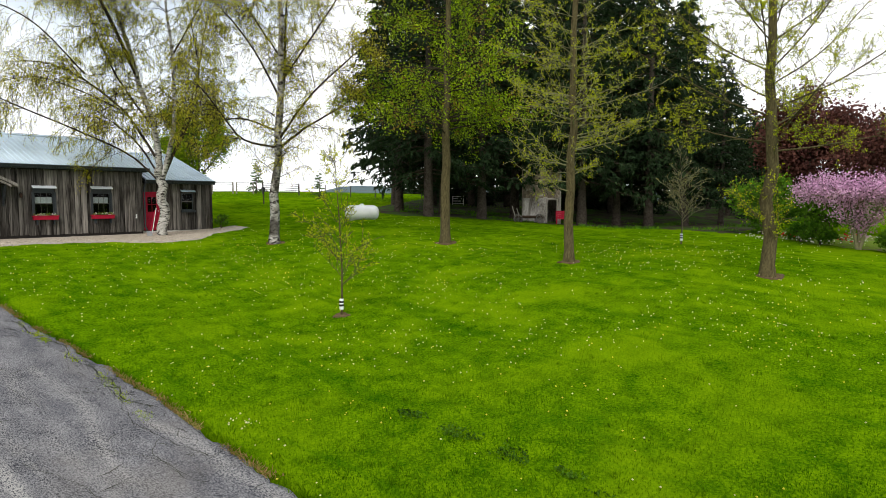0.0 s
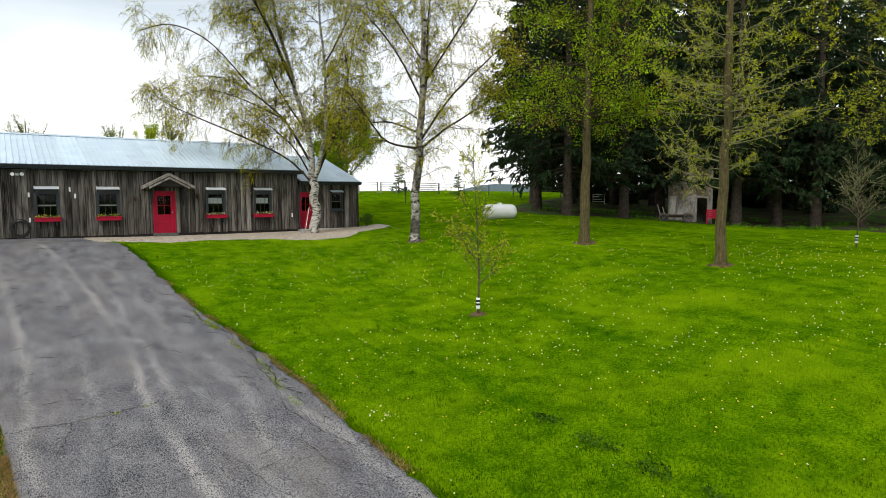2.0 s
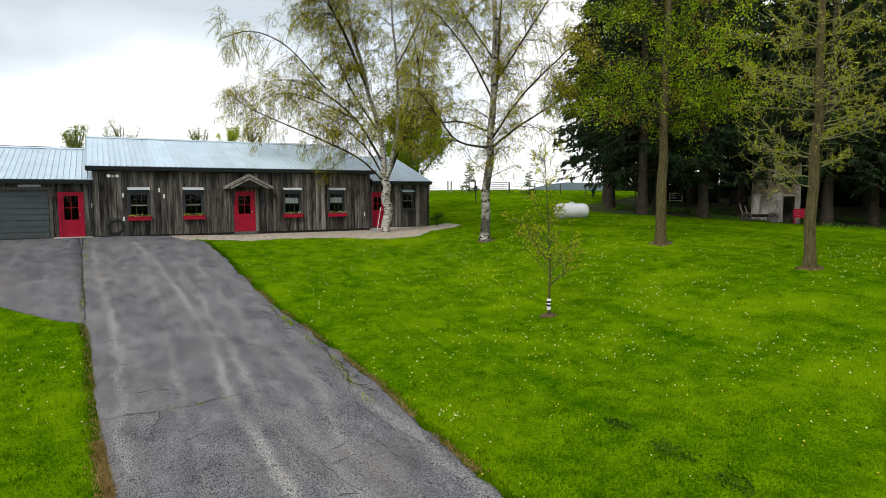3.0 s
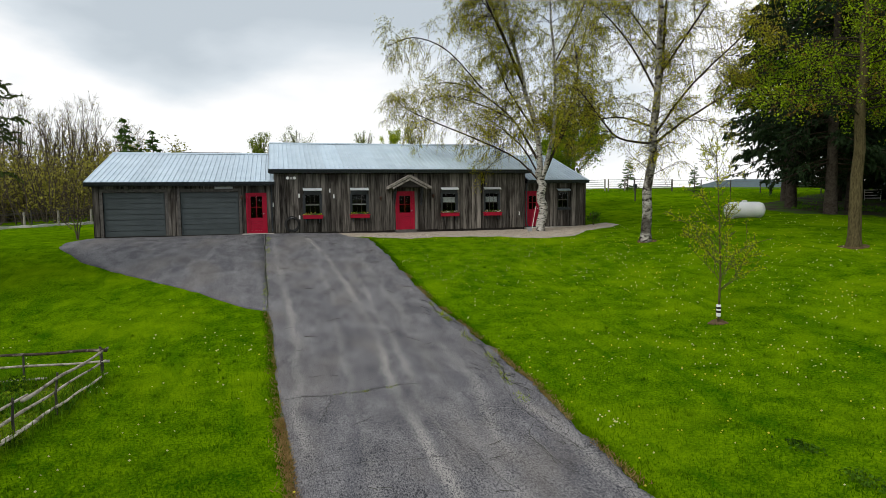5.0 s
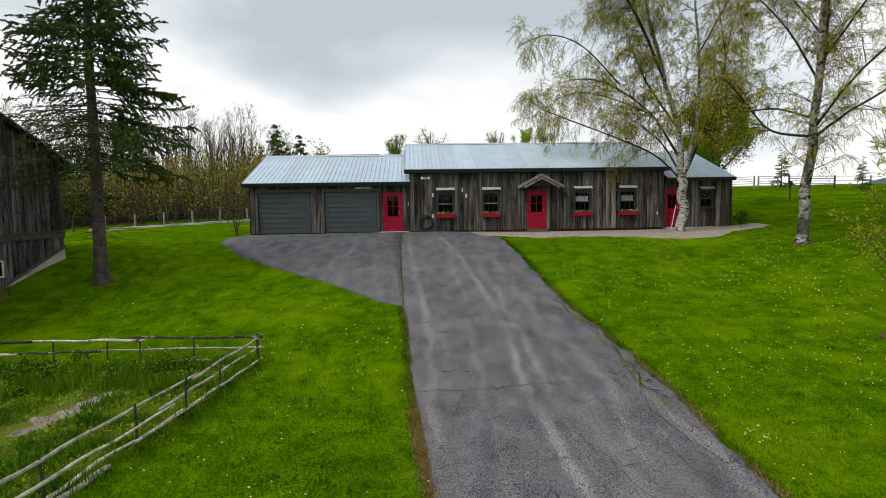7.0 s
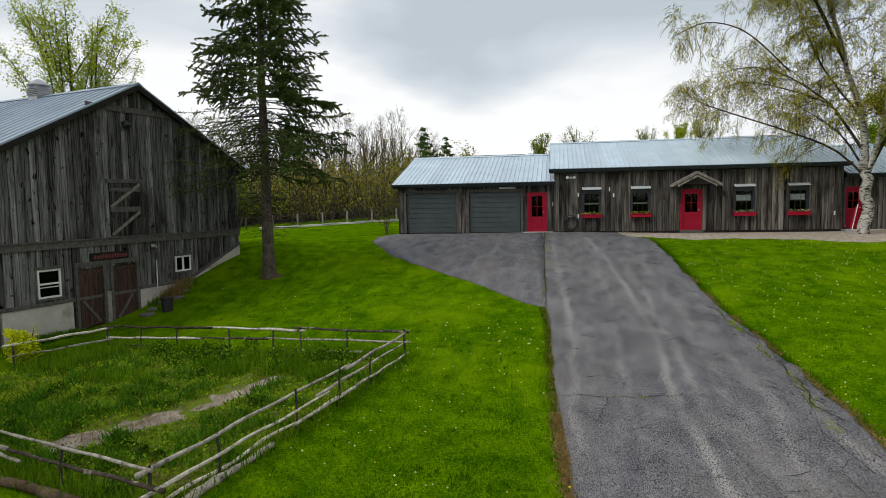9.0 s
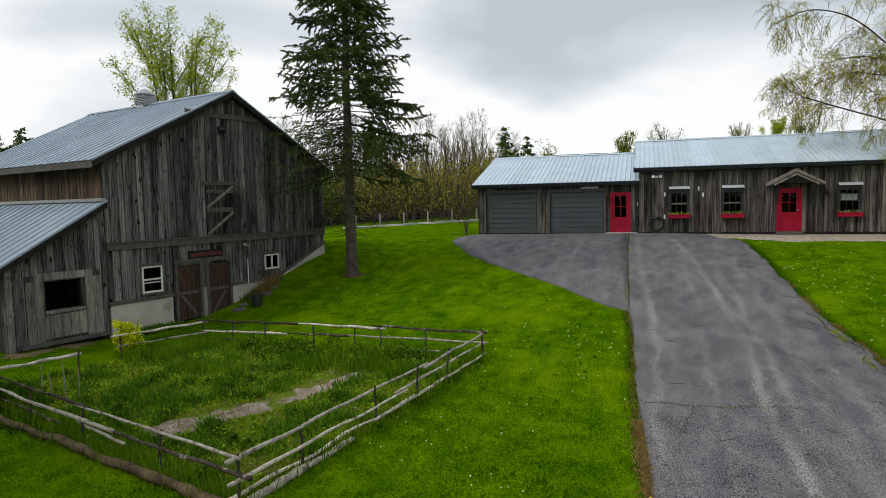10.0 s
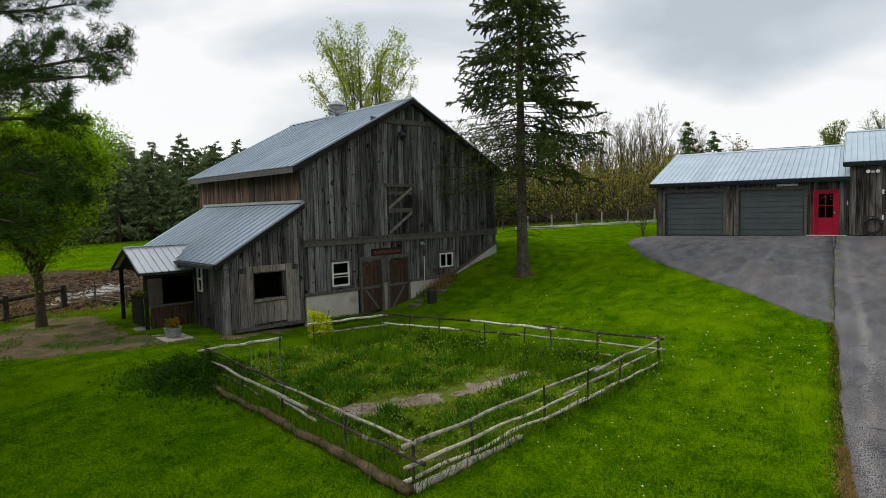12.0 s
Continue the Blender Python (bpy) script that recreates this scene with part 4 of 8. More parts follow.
boards(barn, 0.0, BL, lambda x: 2.2, lambda x: EAVE - 0.02, 0, [], BARNBOARD, 0.25, 35,
       flip=Matrix(((0, -1, 0, BW), (1, 0, 0, 0), (0, 0, 1, 0), (0, 0, 0, 1))))
# inner wall added to darken the view through the barn windows
part("partition", Shape().box(0.15, BW - 0.15, 1.5, 1.6, 0.0, EAVE - 0.2), SHADEWOOD, barn)
part("floor_slab", Shape().box(0.1, BW - 0.1, 0.2, BL, -0.2, 0.0), CONCRETE, barn)
# concrete footing, stepping up the bank
part("footing", Shape().box(0.05, 2.3, -0.05, 0.2, -0.5, 1.0, bevel=0.02), CONCRETE, barn, "stained concrete footing")
part("footing", Shape().prism([(4.88, -0.5), (BW, -0.5), (BW, 1.05 + (BW - 7.1) * 0.43), (7.1, 1.05), (4.88, 1.05)], -0.05, 0.2), CONCRETE, barn, "stained concrete footing")
part("sill_beam", Shape().box(-0.02, 2.36, -0.09, -0.035, 0.98, 1.1, bevel=0.01), BEAM, barn)
part("sill_beam", Shape().box(4.88, 7.1, -0.09, -0.035, 1.05, 1.17, bevel=0.01), BEAM, barn)
part("sill_beam", Shape().prism([(7.1, 1.05), (BW, 1.05 + (BW - 7.1) * 0.43), (BW, 1.17 + (BW - 7.1) * 0.43), (7.1, 1.17)], -0.09, -0.035), BEAM, barn)


def slope_roof(parent, x_eave, z_eave, x_ridge, z_ridge, y0, y1, mat):
    """Ribbed sheets on a slope that falls along x."""
    turn = Matrix(((0, 1, 0, 0), (1, 0, 0, 0), (0, 0, 1, 0), (0, 0, 0, 1)))
    before = set(parent.children)
    metal_roof(parent, y0, y1, x_eave, z_eave, x_ridge, z_ridge, mat, panel=0.9, ribs=2)
    for o in set(parent.children) - before:
        o.data.transform(turn)
        o.data.flip_normals()


k = (APEX - EAVE) / (BW / 2)
slope_roof(barn, -0.42, EAVE - 0.42 * k, BW / 2, APEX, -0.32, BL + 0.3, BARNROOF)
slope_roof(barn, BW + 0.42, EAVE - 0.42 * k, BW / 2, APEX, -0.32, BL + 0.3, BARNROOF)
part("ridge_cap", Shape().prism([(BW / 2 - 0.2, APEX - 0.06), (BW / 2, APEX + 0.05), (BW / 2 + 0.2, APEX - 0.06), (BW / 2, APEX + 0.02)], -0.33, BL + 0.31), BARNROOF, barn)
for s, xe in ((-1, -0.42), (1, BW + 0.42)):
    ze = EAVE - 0.42 * k
    poly = [(xe, ze - 0.23), (xe, ze - 0.035), (BW / 2, APEX - 0.035), (BW / 2, APEX - 0.23)]
    part("barge_board", Shape().prism(poly if s < 0 else poly[::-1], -0.32, -0.28), SHADEWOOD, barn)
    part("fascia", Shape().box(min(xe, xe - s * 0.03), max(xe, xe - s * 0.03), -0.27, BL + 0.27, ze - 0.24, ze - 0.04), BEAM, barn, "pale eaves board")
    xa, xb = sorted((xe - s * 0.035, BW if s > 0 else 0.0))
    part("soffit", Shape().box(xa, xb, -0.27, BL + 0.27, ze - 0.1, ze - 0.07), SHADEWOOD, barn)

cup = part("roof_vent", Shape().box(-0.38, 0.38, -0.38, 0.38, -0.35, 0.5).lathe([(0.56, 0.5), (0.58, 0.56), (0.2, 0.8), (0.06, 0.85)], 12), METAL, barn, "louvred metal roof ventilator", at=pose(BW / 2, 5.2, APEX) @ Matrix.Diagonal((0.74, 0.74, 0.8, 1)))
for i in range(5):
    part("louvre", Shape().prism([(-0.46, 0.02), (-0.38, 0.09), (0.38, 0.09), (0.46, 0.02)], -0.45, 0.45), METAL, cup, at=pose(0, 0, i * 0.085))

# hay hatch with diagonal braces
hatch = part("hay_hatch", Shape().box(3.80, 5.06, -0.085, -0.055, 3.06, 4.92, bevel=0.01), BARNBOARD, barn, "boarded hay hatch with diagonal braces")
part("ledge", Shape().box(3.70, 5.16, -0.13, -0.06, 4.92, 5.06), BEAM, hatch)
part("rail", Shape().box(3.82, 5.04, -0.12, -0.088, 3.9, 4.08), BEAM, hatch)
for z in (3.12, 4.1):
    part("brace", Shape().box(-0.72, 0.72, -0.12, -0.088, -0.05, 0.05, pose(4.44, 0, z + 0.38, 0, -34, 0)), PLANKGREY, hatch)
part("rail", Shape().box(3.82, 5.04, -0.12, -0.088, 4.62, 4.74), BEAM, hatch)


def barn_window(parent, a, b, z0, z1, bars):
    w = part("window", Shape().box(a, b, -0.05, 0.0, z1 - 0.06, z1).box(a, b, -0.05, 0.0, z0, z0 + 0.06).box(a, a + 0.06, -0.05, 0, z0 + 0.06, z1 - 0.06).box(b - 0.06, b, -0.05, 0, z0 + 0.06, z1 - 0.06), WHITE, parent, "white framed window")
    if bars == "sash":
        part("sash_rail", Shape().box(a + 0.06, b - 0.06, -0.04, 0.0, (z0 + z1) / 2 - 0.03, (z0 + z1) / 2 + 0.03).box(a + 0.06, b - 0.06, -0.04, 0.0, z0 + 0.33, z0 + 0.36), WHITE, w)
    else:
        part("mullion", Shape().box((a + b) / 2 - 0.04, (a + b) / 2 + 0.04, -0.04, 0.0, z0 + 0.06, z1 - 0.06), WHITE, w)
    p = part("pane", Shape().box(a + 0.06, b - 0.06, -0.015, -0.009, z0 + 0.06, z1 - 0.06), GLASS, w)
    p.visible_shadow = False
    part("head_casing", Shape().box(a - 0.08, b + 0.08, -0.075, -0.035, z1 + 0.003, z1 + 0.1), BEAM, w)
    part("sill", Shape().box(a - 0.08, b + 0.08, -0.1, -0.035, z0 - 0.07, z0 - 0.003), BEAM, w)


barn_window(barn, 1.17, 1.93, 1.22, 2.13, "sash")
barn_window(barn, 6.55, 7.32, 1.5, 2.11, "pair")


def barn_door(parent, a, b, mirror):
    d = part("door", Shape().box(a + 0.02, b - 0.02, 0.0, 0.03, 0.06, 2.0), BROWNWOOD, parent, "brown ledged barn door with diagonal brace")
    k = 5
    for i in range(k):
        x = a + 0.03 + (b - a - 0.06) * i / k
        part("plank", Shape().box(x + 0.004, x + (b - a - 0.06) / k - 0.004, -0.02, -0.002, 0.07, 1.98), BROWNWOOD, d)
    part("ledge", Shape().box(a + 0.03, b - 0.03, -0.045, -0.022, 0.98, 1.08), BEAM, d)
    part("ledge", Shape().box(a + 0.03, b - 0.03, -0.045, -0.022, 1.84, 1.94), BROWNWOOD, d)
    s = -1 if mirror else 1
    part("brace", Shape().box(-0.5, 0.5, -0.044, -0.022, -0.045, 0.045, pose((a + b) / 2, 0, 0.55, 0, s * 52, 0)), BEAM, d)
    part("door_casing", Shape().box(a - 0.1, a, -0.08, 0.02, 0.0, 2.1).box(b, b + 0.1, -0.08, 0.02, 0.0, 2.1).box(a - 0.1, b + 0.1, -0.085, 0.02, 2.1, 2.24), BEAM, d)


barn_door(barn, 2.5, 3.42, False)
barn_door(barn, 3.8, 4.76, True)
part("jamb_board", Shape().box(3.53, 3.69, -0.07, -0.035, 0.0, 1.15), PALERAIL, barn, "pale bare board between the doors")

sign = thing("barn_sign", BARN_M @ pose(3.7, -0.04, 2.38), "faded red wooden name board over the barn doors", "sign")
part("panel", Shape().box(-0.75, 0.75, -0.03, 0.0, -0.14, 0.14, bevel=0.01), SHADEWOOD, sign)
rs = random.Random(12)
x = -0.62
while x < 0.6:
    w = rs.uniform(0.06, 0.12)
    part("letter_bar", Shape().box(x, x + w, -0.042, -0.031, -0.07, 0.06 + rs.uniform(-0.03, 0.02)), SIGNRED, sign)
    x += w + 0.03
yard_lamp = thing("yard_lamp", BARN_M @ pose(4.5, -0.05, 7.05), "dark floodlight under the barn gable", "lamp")
part("bracket", Shape().box(-0.04, 0.04, -0.16, 0, -0.04, 0.04), DARKTRIM, yard_lamp)
part("lamp_head", Shape().lathe([(0.06, 0), (0.13, 0.16), (0.14, 0.24)], 10, pose(0, -0.14, 0.05, 150, 0, 0)), DARKTRIM, yard_lamp)
pipe = thing("conduit", BARN_M @ pose(5.62, -0.06, 0), "white conduit on the barn wall", "pipe")
part("tube", Shape().tube([(0, -0.03, 1.0), (0, -0.03, 2.05)], 0.02, 6), WHITE, pipe)
small_lamp = thing("outlet_lamp", BARN_M @ pose(5.5, -0.05, 2.6), "small pale lamp on the barn wall", "lamp")
part("body", Shape().box(-0.08, 0.08, -0.1, 0, -0.05, 0.07, bevel=0.02).box(0.1, 0.16, -0.08, 0, -0.08, 0.0), METAL, small_lamp)

# lean-to against the long side, front wall flush with the gable
LW = 2.93
lean = thing("lean_to", BARN_M @ pose(-LW, 0, 0), "board lean-to with a metal roof against the barn side", "lean-to")
L_HOLE = (1.06, 2.08, 1.12, 1.98)


def lean_top(x):
    return 2.62 + 0.52 * x - 0.08


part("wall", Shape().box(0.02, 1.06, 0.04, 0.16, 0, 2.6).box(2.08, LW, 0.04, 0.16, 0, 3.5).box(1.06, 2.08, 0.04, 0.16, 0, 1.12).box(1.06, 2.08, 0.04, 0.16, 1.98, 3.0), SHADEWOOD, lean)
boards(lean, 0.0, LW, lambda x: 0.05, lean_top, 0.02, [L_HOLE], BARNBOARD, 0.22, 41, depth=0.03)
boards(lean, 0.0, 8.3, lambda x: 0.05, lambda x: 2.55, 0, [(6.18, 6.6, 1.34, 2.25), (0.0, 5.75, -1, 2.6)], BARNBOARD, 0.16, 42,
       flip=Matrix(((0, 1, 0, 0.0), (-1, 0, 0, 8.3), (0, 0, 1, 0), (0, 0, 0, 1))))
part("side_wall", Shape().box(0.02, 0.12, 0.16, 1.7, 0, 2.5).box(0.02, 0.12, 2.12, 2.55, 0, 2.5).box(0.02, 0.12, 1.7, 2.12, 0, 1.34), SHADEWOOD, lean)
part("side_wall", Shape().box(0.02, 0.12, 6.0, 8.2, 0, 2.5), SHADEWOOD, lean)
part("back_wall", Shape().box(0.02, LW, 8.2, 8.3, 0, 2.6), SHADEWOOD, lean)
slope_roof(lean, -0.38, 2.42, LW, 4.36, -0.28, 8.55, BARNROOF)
# added wall set deep inside so the open hatch stays black
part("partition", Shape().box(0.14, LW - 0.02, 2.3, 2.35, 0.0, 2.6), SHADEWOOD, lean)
part("flashing", Shape().box(LW - 0.14, LW + 0.01, -0.2, 8.5, 4.34, 4.44, bevel=0.02), METAL, lean, "pale wavy flashing strip")
part("barge_board", Shape().prism([(-0.38, 2.22), (-0.38, 2.385), (LW, 4.33), (LW, 4.15)], -0.28, -0.24), SHADEWOOD, lean)
part("gutter", Shape().box(-0.5, -0.39, -0.2, 8.5, 2.27, 2.39, bevel=0.03), DARKTRIM, lean)
stable_door = part("stable_door", Shape().box(0.5, 2.7, -0.03, 0.0, 0.1, 1.1).box(0.5, 1.04, -0.03, 0.0, 1.1, 2.2).box(2.1, 2.7, -0.03, 0.0, 1.1, 2.2).box(1.04, 2.1, -0.03, 0, 2.0, 2.2), BARNBOARD, lean, "pale board panel round an open dark hatch")
for i in range(9):
    x = 0.5 + i * 0.2445
    if i in (0, 1, 7, 8):
        part("plank", Shape().box(x + 0.005, x + 0.24, -0.055, -0.032, 0.1, 2.24 - (0.22 if i in (0, 8) else 0.0), bevel=0.006), PLANKGREY, stable_door)
    else:
        part("plank", Shape().box(x + 0.005, x + 0.24, -0.055, -0.032, 0.28, 0.98, bevel=0.006), PLANKGREY, stable_door)
        part("plank", Shape().box(x + 0.005, x + 0.24, -0.055, -0.032, 2.02, 2.24, bevel=0.006), PLANKGREY, stable_door)
part("sill", Shape().box(1.0, 2.16, -0.1, -0.03, 1.02, 1.11, bevel=0.01), PLANKGREY, stable_door)
part("base_rail", Shape().box(0.3, 2.75, -0.09, -0.03, 0.08, 0.2, bevel=0.01), BEAM, stable_door)
lw = part("window", Shape().box(-0.06, 0.0, 1.7, 1.76, 1.34, 2.25).box(-0.06, 0.0, 2.06, 2.12, 1.34, 2.25).box(-0.06, 0, 1.76, 2.06, 2.19, 2.25).box(-0.06, 0, 1.76, 2.06, 1.34, 1.4).box(-0.06, 0, 1.76, 2.06, 1.76, 1.82), WHITE, lean, "narrow white framed window")
part("pane", Shape().box(-0.03, -0.024, 1.76, 2.06, 1.4, 2.19), GLASS, lw).visible_shadow = False

# small side porch of the lean-to
porch_m = BARN_M @ pose(-LW, 0, 0.08)
side_porch = thing("side_porch", porch_m, "small porch with a bright metal gable roof on dark posts", "porch")
PY, PX, PZ = (2.5, 4.15, 5.8), -1.85, (2.02, 2.82)
for s2, ye in ((1, PY[0]), (-1, PY[2])):
    metal_roof(side_porch, PX, 0.35, ye, PZ[0], PY[1], PZ[1], NEWROOF, panel=0.75)
    part("gutter", Shape().box(PX, 0.0, min(ye, ye - s2 * 0.09), max(ye, ye - s2 * 0.09), PZ[0] - 0.09, PZ[0] - 0.01, bevel=0.02), DARKTRIM, side_porch)
    part("post", Shape().box(PX + 0.22, PX + 0.34, ye + s2 * 0.2, ye + s2 * 0.32, -0.1, PZ[0] + 0.05, bevel=0.012), SHADEWOOD, side_porch)
    part("barge_board", Shape().prism([(ye, PZ[0] - 0.16), (ye, PZ[0] - 0.03), (PY[1], PZ[1] - 0.03), (PY[1], PZ[1] - 0.16)], PX, PX + 0.03, Matrix(((0, 1, 0, 0), (1, 0, 0, 0), (0, 0, 1, 0), (0, 0, 0, 1)))), SHADEWOOD, side_porch)
part("gable_panel", Shape().prism([(PY[0] + 0.3, PZ[0]), (PY[2] - 0.3, PZ[0]), (PY[1], PZ[1] - 0.1)], PX + 0.2, PX + 0.24, Matrix(((0, 1, 0, 0), (1, 0, 0, 0), (0, 0, 1, 0), (0, 0, 0, 1)))), SHADEWOOD, side_porch)
part("ridge_cap", Shape().box(PX - 0.02, 0.36, PY[1] - 0.08, PY[1] + 0.08, PZ[1] + 0.01, PZ[1] + 0.04, bevel=0.01), ROOF, side_porch)
for i in range(6):
    x = PX + 0.4 + i * 0.24
    part("low_board", Shape().box(x, x + 0.232, PY[0] + 0.22, PY[0] + 0.25, 0.0, 0.78), BROWNWOOD, side_porch)
part("cap_rail", Shape().box(PX + 0.34, -0.02, PY[0] + 0.17, PY[0] + 0.3, 0.785, 0.85, bevel=0.01), BEAM, side_porch)
part("top_rail", Shape().box(PX + 0.34, -0.02, PY[0] + 0.2, PY[0] + 0.3, 1.78, 1.95), SHADEWOOD, side_porch)
part("half_door", Shape().box(PX + 0.24, PX + 0.29, 3.1, 4.3, 0.1, 1.1, bevel=0.01).box(PX + 0.22, PX + 0.24, 3.1, 4.3, 0.5, 0.6), SHADEWOOD, side_porch)
solid("porch_slab", Shape().box(PX - 0.1, -0.05, 2.75, 5.6, -0.25, 0.06, bevel=0.02), CONCRETE, "worn concrete slab under the side porch", "slab", m=porch_m)
solid("step_slab", Shape().box(-1.85, -0.98, 0.12, 1.5, -0.25, 0.05, bevel=0.02), CONCRETE, "square concrete slab lying in the grass", "slab", m=porch_m)
pot = thing("flower_pot", porch_m @ pose(-1.4, 0.8, 0.05), "grey tub of red flowers on a concrete slab", "planter")
part("tub", Shape().lathe([(0.2, 0), (0.24, 0.03), (0.26, 0.24), (0.28, 0.26), (0.28, 0.3), (0.24, 0.3), (0.22, 0.24)], 14), METAL, pot, smooth=False)
flowers("flowers", -0.2, 0.2, -0.2, 0.2, 0.3, (("foliage", SHRUBLEAF, 0.7), ("blossom", REDFLOWER, 0.35)), 140, 5, pot, 0.05, 0.28)
basket = thing("hanging_basket", porch_m @ pose(PX + 0.1, 2.75, 1.25), "hanging basket with orange flowers under the porch eave", "planter")
part("bowl", Shape().lathe([(0.06, -0.16), (0.15, -0.08), (0.18, 0.0), (0.15, 0.01)], 12), BROWNWOOD, basket)
part("chain", Shape().tube([(0, 0, 0.0), (0, 0.02, 0.7)], 0.008, 4), DARKTRIM, basket)
flowers("flowers", -0.16, 0.16, -0.16, 0.16, 0.0, (("foliage", SHRUBLEAF, 0.6), ("blossom", RUSTLEAF, 0.4)), 80, 6, basket, 0.045, 0.15)

# ---------------------------------------------------------------- growing things
def quads_mesh(name, verts, quads, mat, smooth=False):
    me = bpy.data.meshes.new(name)
    verts, quads = np.asarray(verts, np.float32), np.asarray(quads, np.int32)
    me.vertices.add(len(verts))
    me.vertices.foreach_set("co", verts.ravel())
    me.loops.add(quads.size)
    me.loops.foreach_set("vertex_index", quads.ravel())
    me.polygons.add(len(quads))
    me.polygons.foreach_set("loop_start", np.arange(0, quads.size, quads.shape[1], dtype=np.int32))
    if smooth:
        me.polygons.foreach_set("use_smooth", np.ones(len(quads), bool))
    me.materials.append(mat)
    me.update(calc_edges=True)
    return me


def unit(v):
    return v / np.maximum(np.linalg.norm(v, axis=-1, keepdims=True), 1e-9)


def tubes_mesh(name, groups, mat):
    """groups: (paths N x K x 3, radii N x K, sides)."""
    V, Q, base = [], [], 0
    for paths, radii, sides in groups:
        n, k, _ = paths.shape
        d = unit(np.gradient(paths, axis=1))
        ref = np.zeros((n, 1, 3))
        ref[:, 0, :] = np.where(np.abs(d[:, 0, 2:3]) < 0.8, [[0, 0, 1.0]], [[1.0, 0, 0]])
        s = unit(np.cross(d, ref))
        u = np.cross(d, s)
        a = 2 * np.pi * np.arange(sides) / sides
        ring = paths[:, :, None, :] + radii[:, :, None, None] * (s[:, :, None, :] * np.cos(a)[None, None, :, None] + u[:, :, None, :] * np.sin(a)[None, None, :, None])
        V.append(ring.reshape(-1, 3))
        i, j, m = np.meshgrid(np.arange(n), np.arange(k - 1), np.arange(sides), indexing="ij")
        p0 = base + (i * k + j) * sides
        Q.append(np.stack([p0 + m, p0 + (m + 1) % sides, p0 + sides + (m + 1) % sides, p0 + sides + m], -1).reshape(-1, 4))
        base += n * k * sides
    return quads_mesh(name, np.concatenate(V), np.concatenate(Q), mat, True)


def leaves_mesh(name, centres, size, mat, rng, slim=0.6, hang=0.0, along=None, vary=0.35, pointed=False):
    """A small four-cornered leaf, or tuft of needles, at every centre."""
    n = len(centres)
    u = rng.normal(size=(n, 3)) if along is None else along + rng.normal(size=(n, 3)) * 0.35
    u[:, 2] -= hang
    u = unit(u)
    v = unit(np.cross(u, rng.normal(size=(n, 3))))
    s = (size * (1 + vary * rng.uniform(-1, 1, n)))[:, None]
    u, v = u * s, v * s * slim
    c = np.asarray(centres)
    if pointed:
        verts = np.stack([c - 0.7 * u - v, c - 0.7 * u + v, c + 1.1 * u], 1).reshape(-1, 3)
        return quads_mesh(name, verts, np.arange(3 * n).reshape(n, 3), mat)
    verts = np.stack([c - u, c + v - 0.1 * u, c + u, c - v - 0.1 * u], 1).reshape(-1, 3)
    return quads_mesh(name, verts, np.arange(4 * n).reshape(n, 4), mat)


def smooth_path(points, k):
    """A polyline made round, with k points."""
    p = np.asarray(points, float)
    t = np.linspace(0, len(p) - 1, k)
    i = np.clip(t.astype(int), 0, len(p) - 2)
    f = (t - i)[:, None]
    a, b, c, d = p[np.maximum(i - 1, 0)], p[i], p[i + 1], p[np.minimum(i + 2, len(p) - 1)]
    return 0.5 * (2 * b + (c - a) * f + (2 * a - 5 * b + 4 * c - d) * f ** 2 + (3 * b - a - 3 * c + d) * f ** 3)


def sprout(rng, paths, radii, n, f0, f1, length, spread=0.9, up=0.1, wob=0.25, grav=0.0, k=5, thin=0.5, fall=0.5, flat=1.0, tip=0.25):
    """n shoots from places between f0 and f1 along the given paths."""
    m, kk, _ = paths.shape
    lens = np.linalg.norm(np.diff(paths, axis=1), axis=2).sum(1)
    who = rng.choice(m, n, p=lens / lens.sum())
    f = rng.uniform(f0, f1, n)
    t = f * (kk - 1)
    i = np.minimum(t.astype(int), kk - 2)
    w = (t - i)[:, None]
    start = paths[who, i] * (1 - w) + paths[who, i + 1] * w
    tang = unit(paths[who, i + 1] - paths[who, i])
    r = radii[who, i] * (1 - w[:, 0]) + radii[who, i + 1] * w[:, 0]
    side = unit(np.cross(tang, rng.normal(size=(n, 3))))
    side[:, 2] *= flat
    d = unit(tang * (1 - spread) + side * spread + np.array([0, 0, up]))
    ln = length * rng.uniform(0.55, 1.15, n) * (1 - fall * (f - f0) / max(f1 - f0, 1e-6))
    out, p = [start], start
    for _ in range(k - 1):
        p = p + d * (ln / (k - 1))[:, None]
        out.append(p)
        d = unit(d + rng.normal(size=(n, 3)) * wob + np.array([0, 0, grav]))
    taper = np.linspace(1, tip, k)[None, :]
    return np.stack(out, 1), np.minimum(r * thin, 0.004 + ln * 0.0065)[:, None] * taper


def along_paths(rng, paths, n, f0=0.2, jitter=0.05):
    m, k, _ = paths.shape
    who, t = rng.integers(0, m, n), rng.uniform(f0, 1, n) * (k - 1)
    i = np.minimum(t.astype(int), k - 2)
    w = (t - i)[:, None]
    return paths[who, i] * (1 - w) + paths[who, i + 1] * w + rng.normal(size=(n, 3)) * jitter, unit(paths[who, i + 1] - paths[who, i])


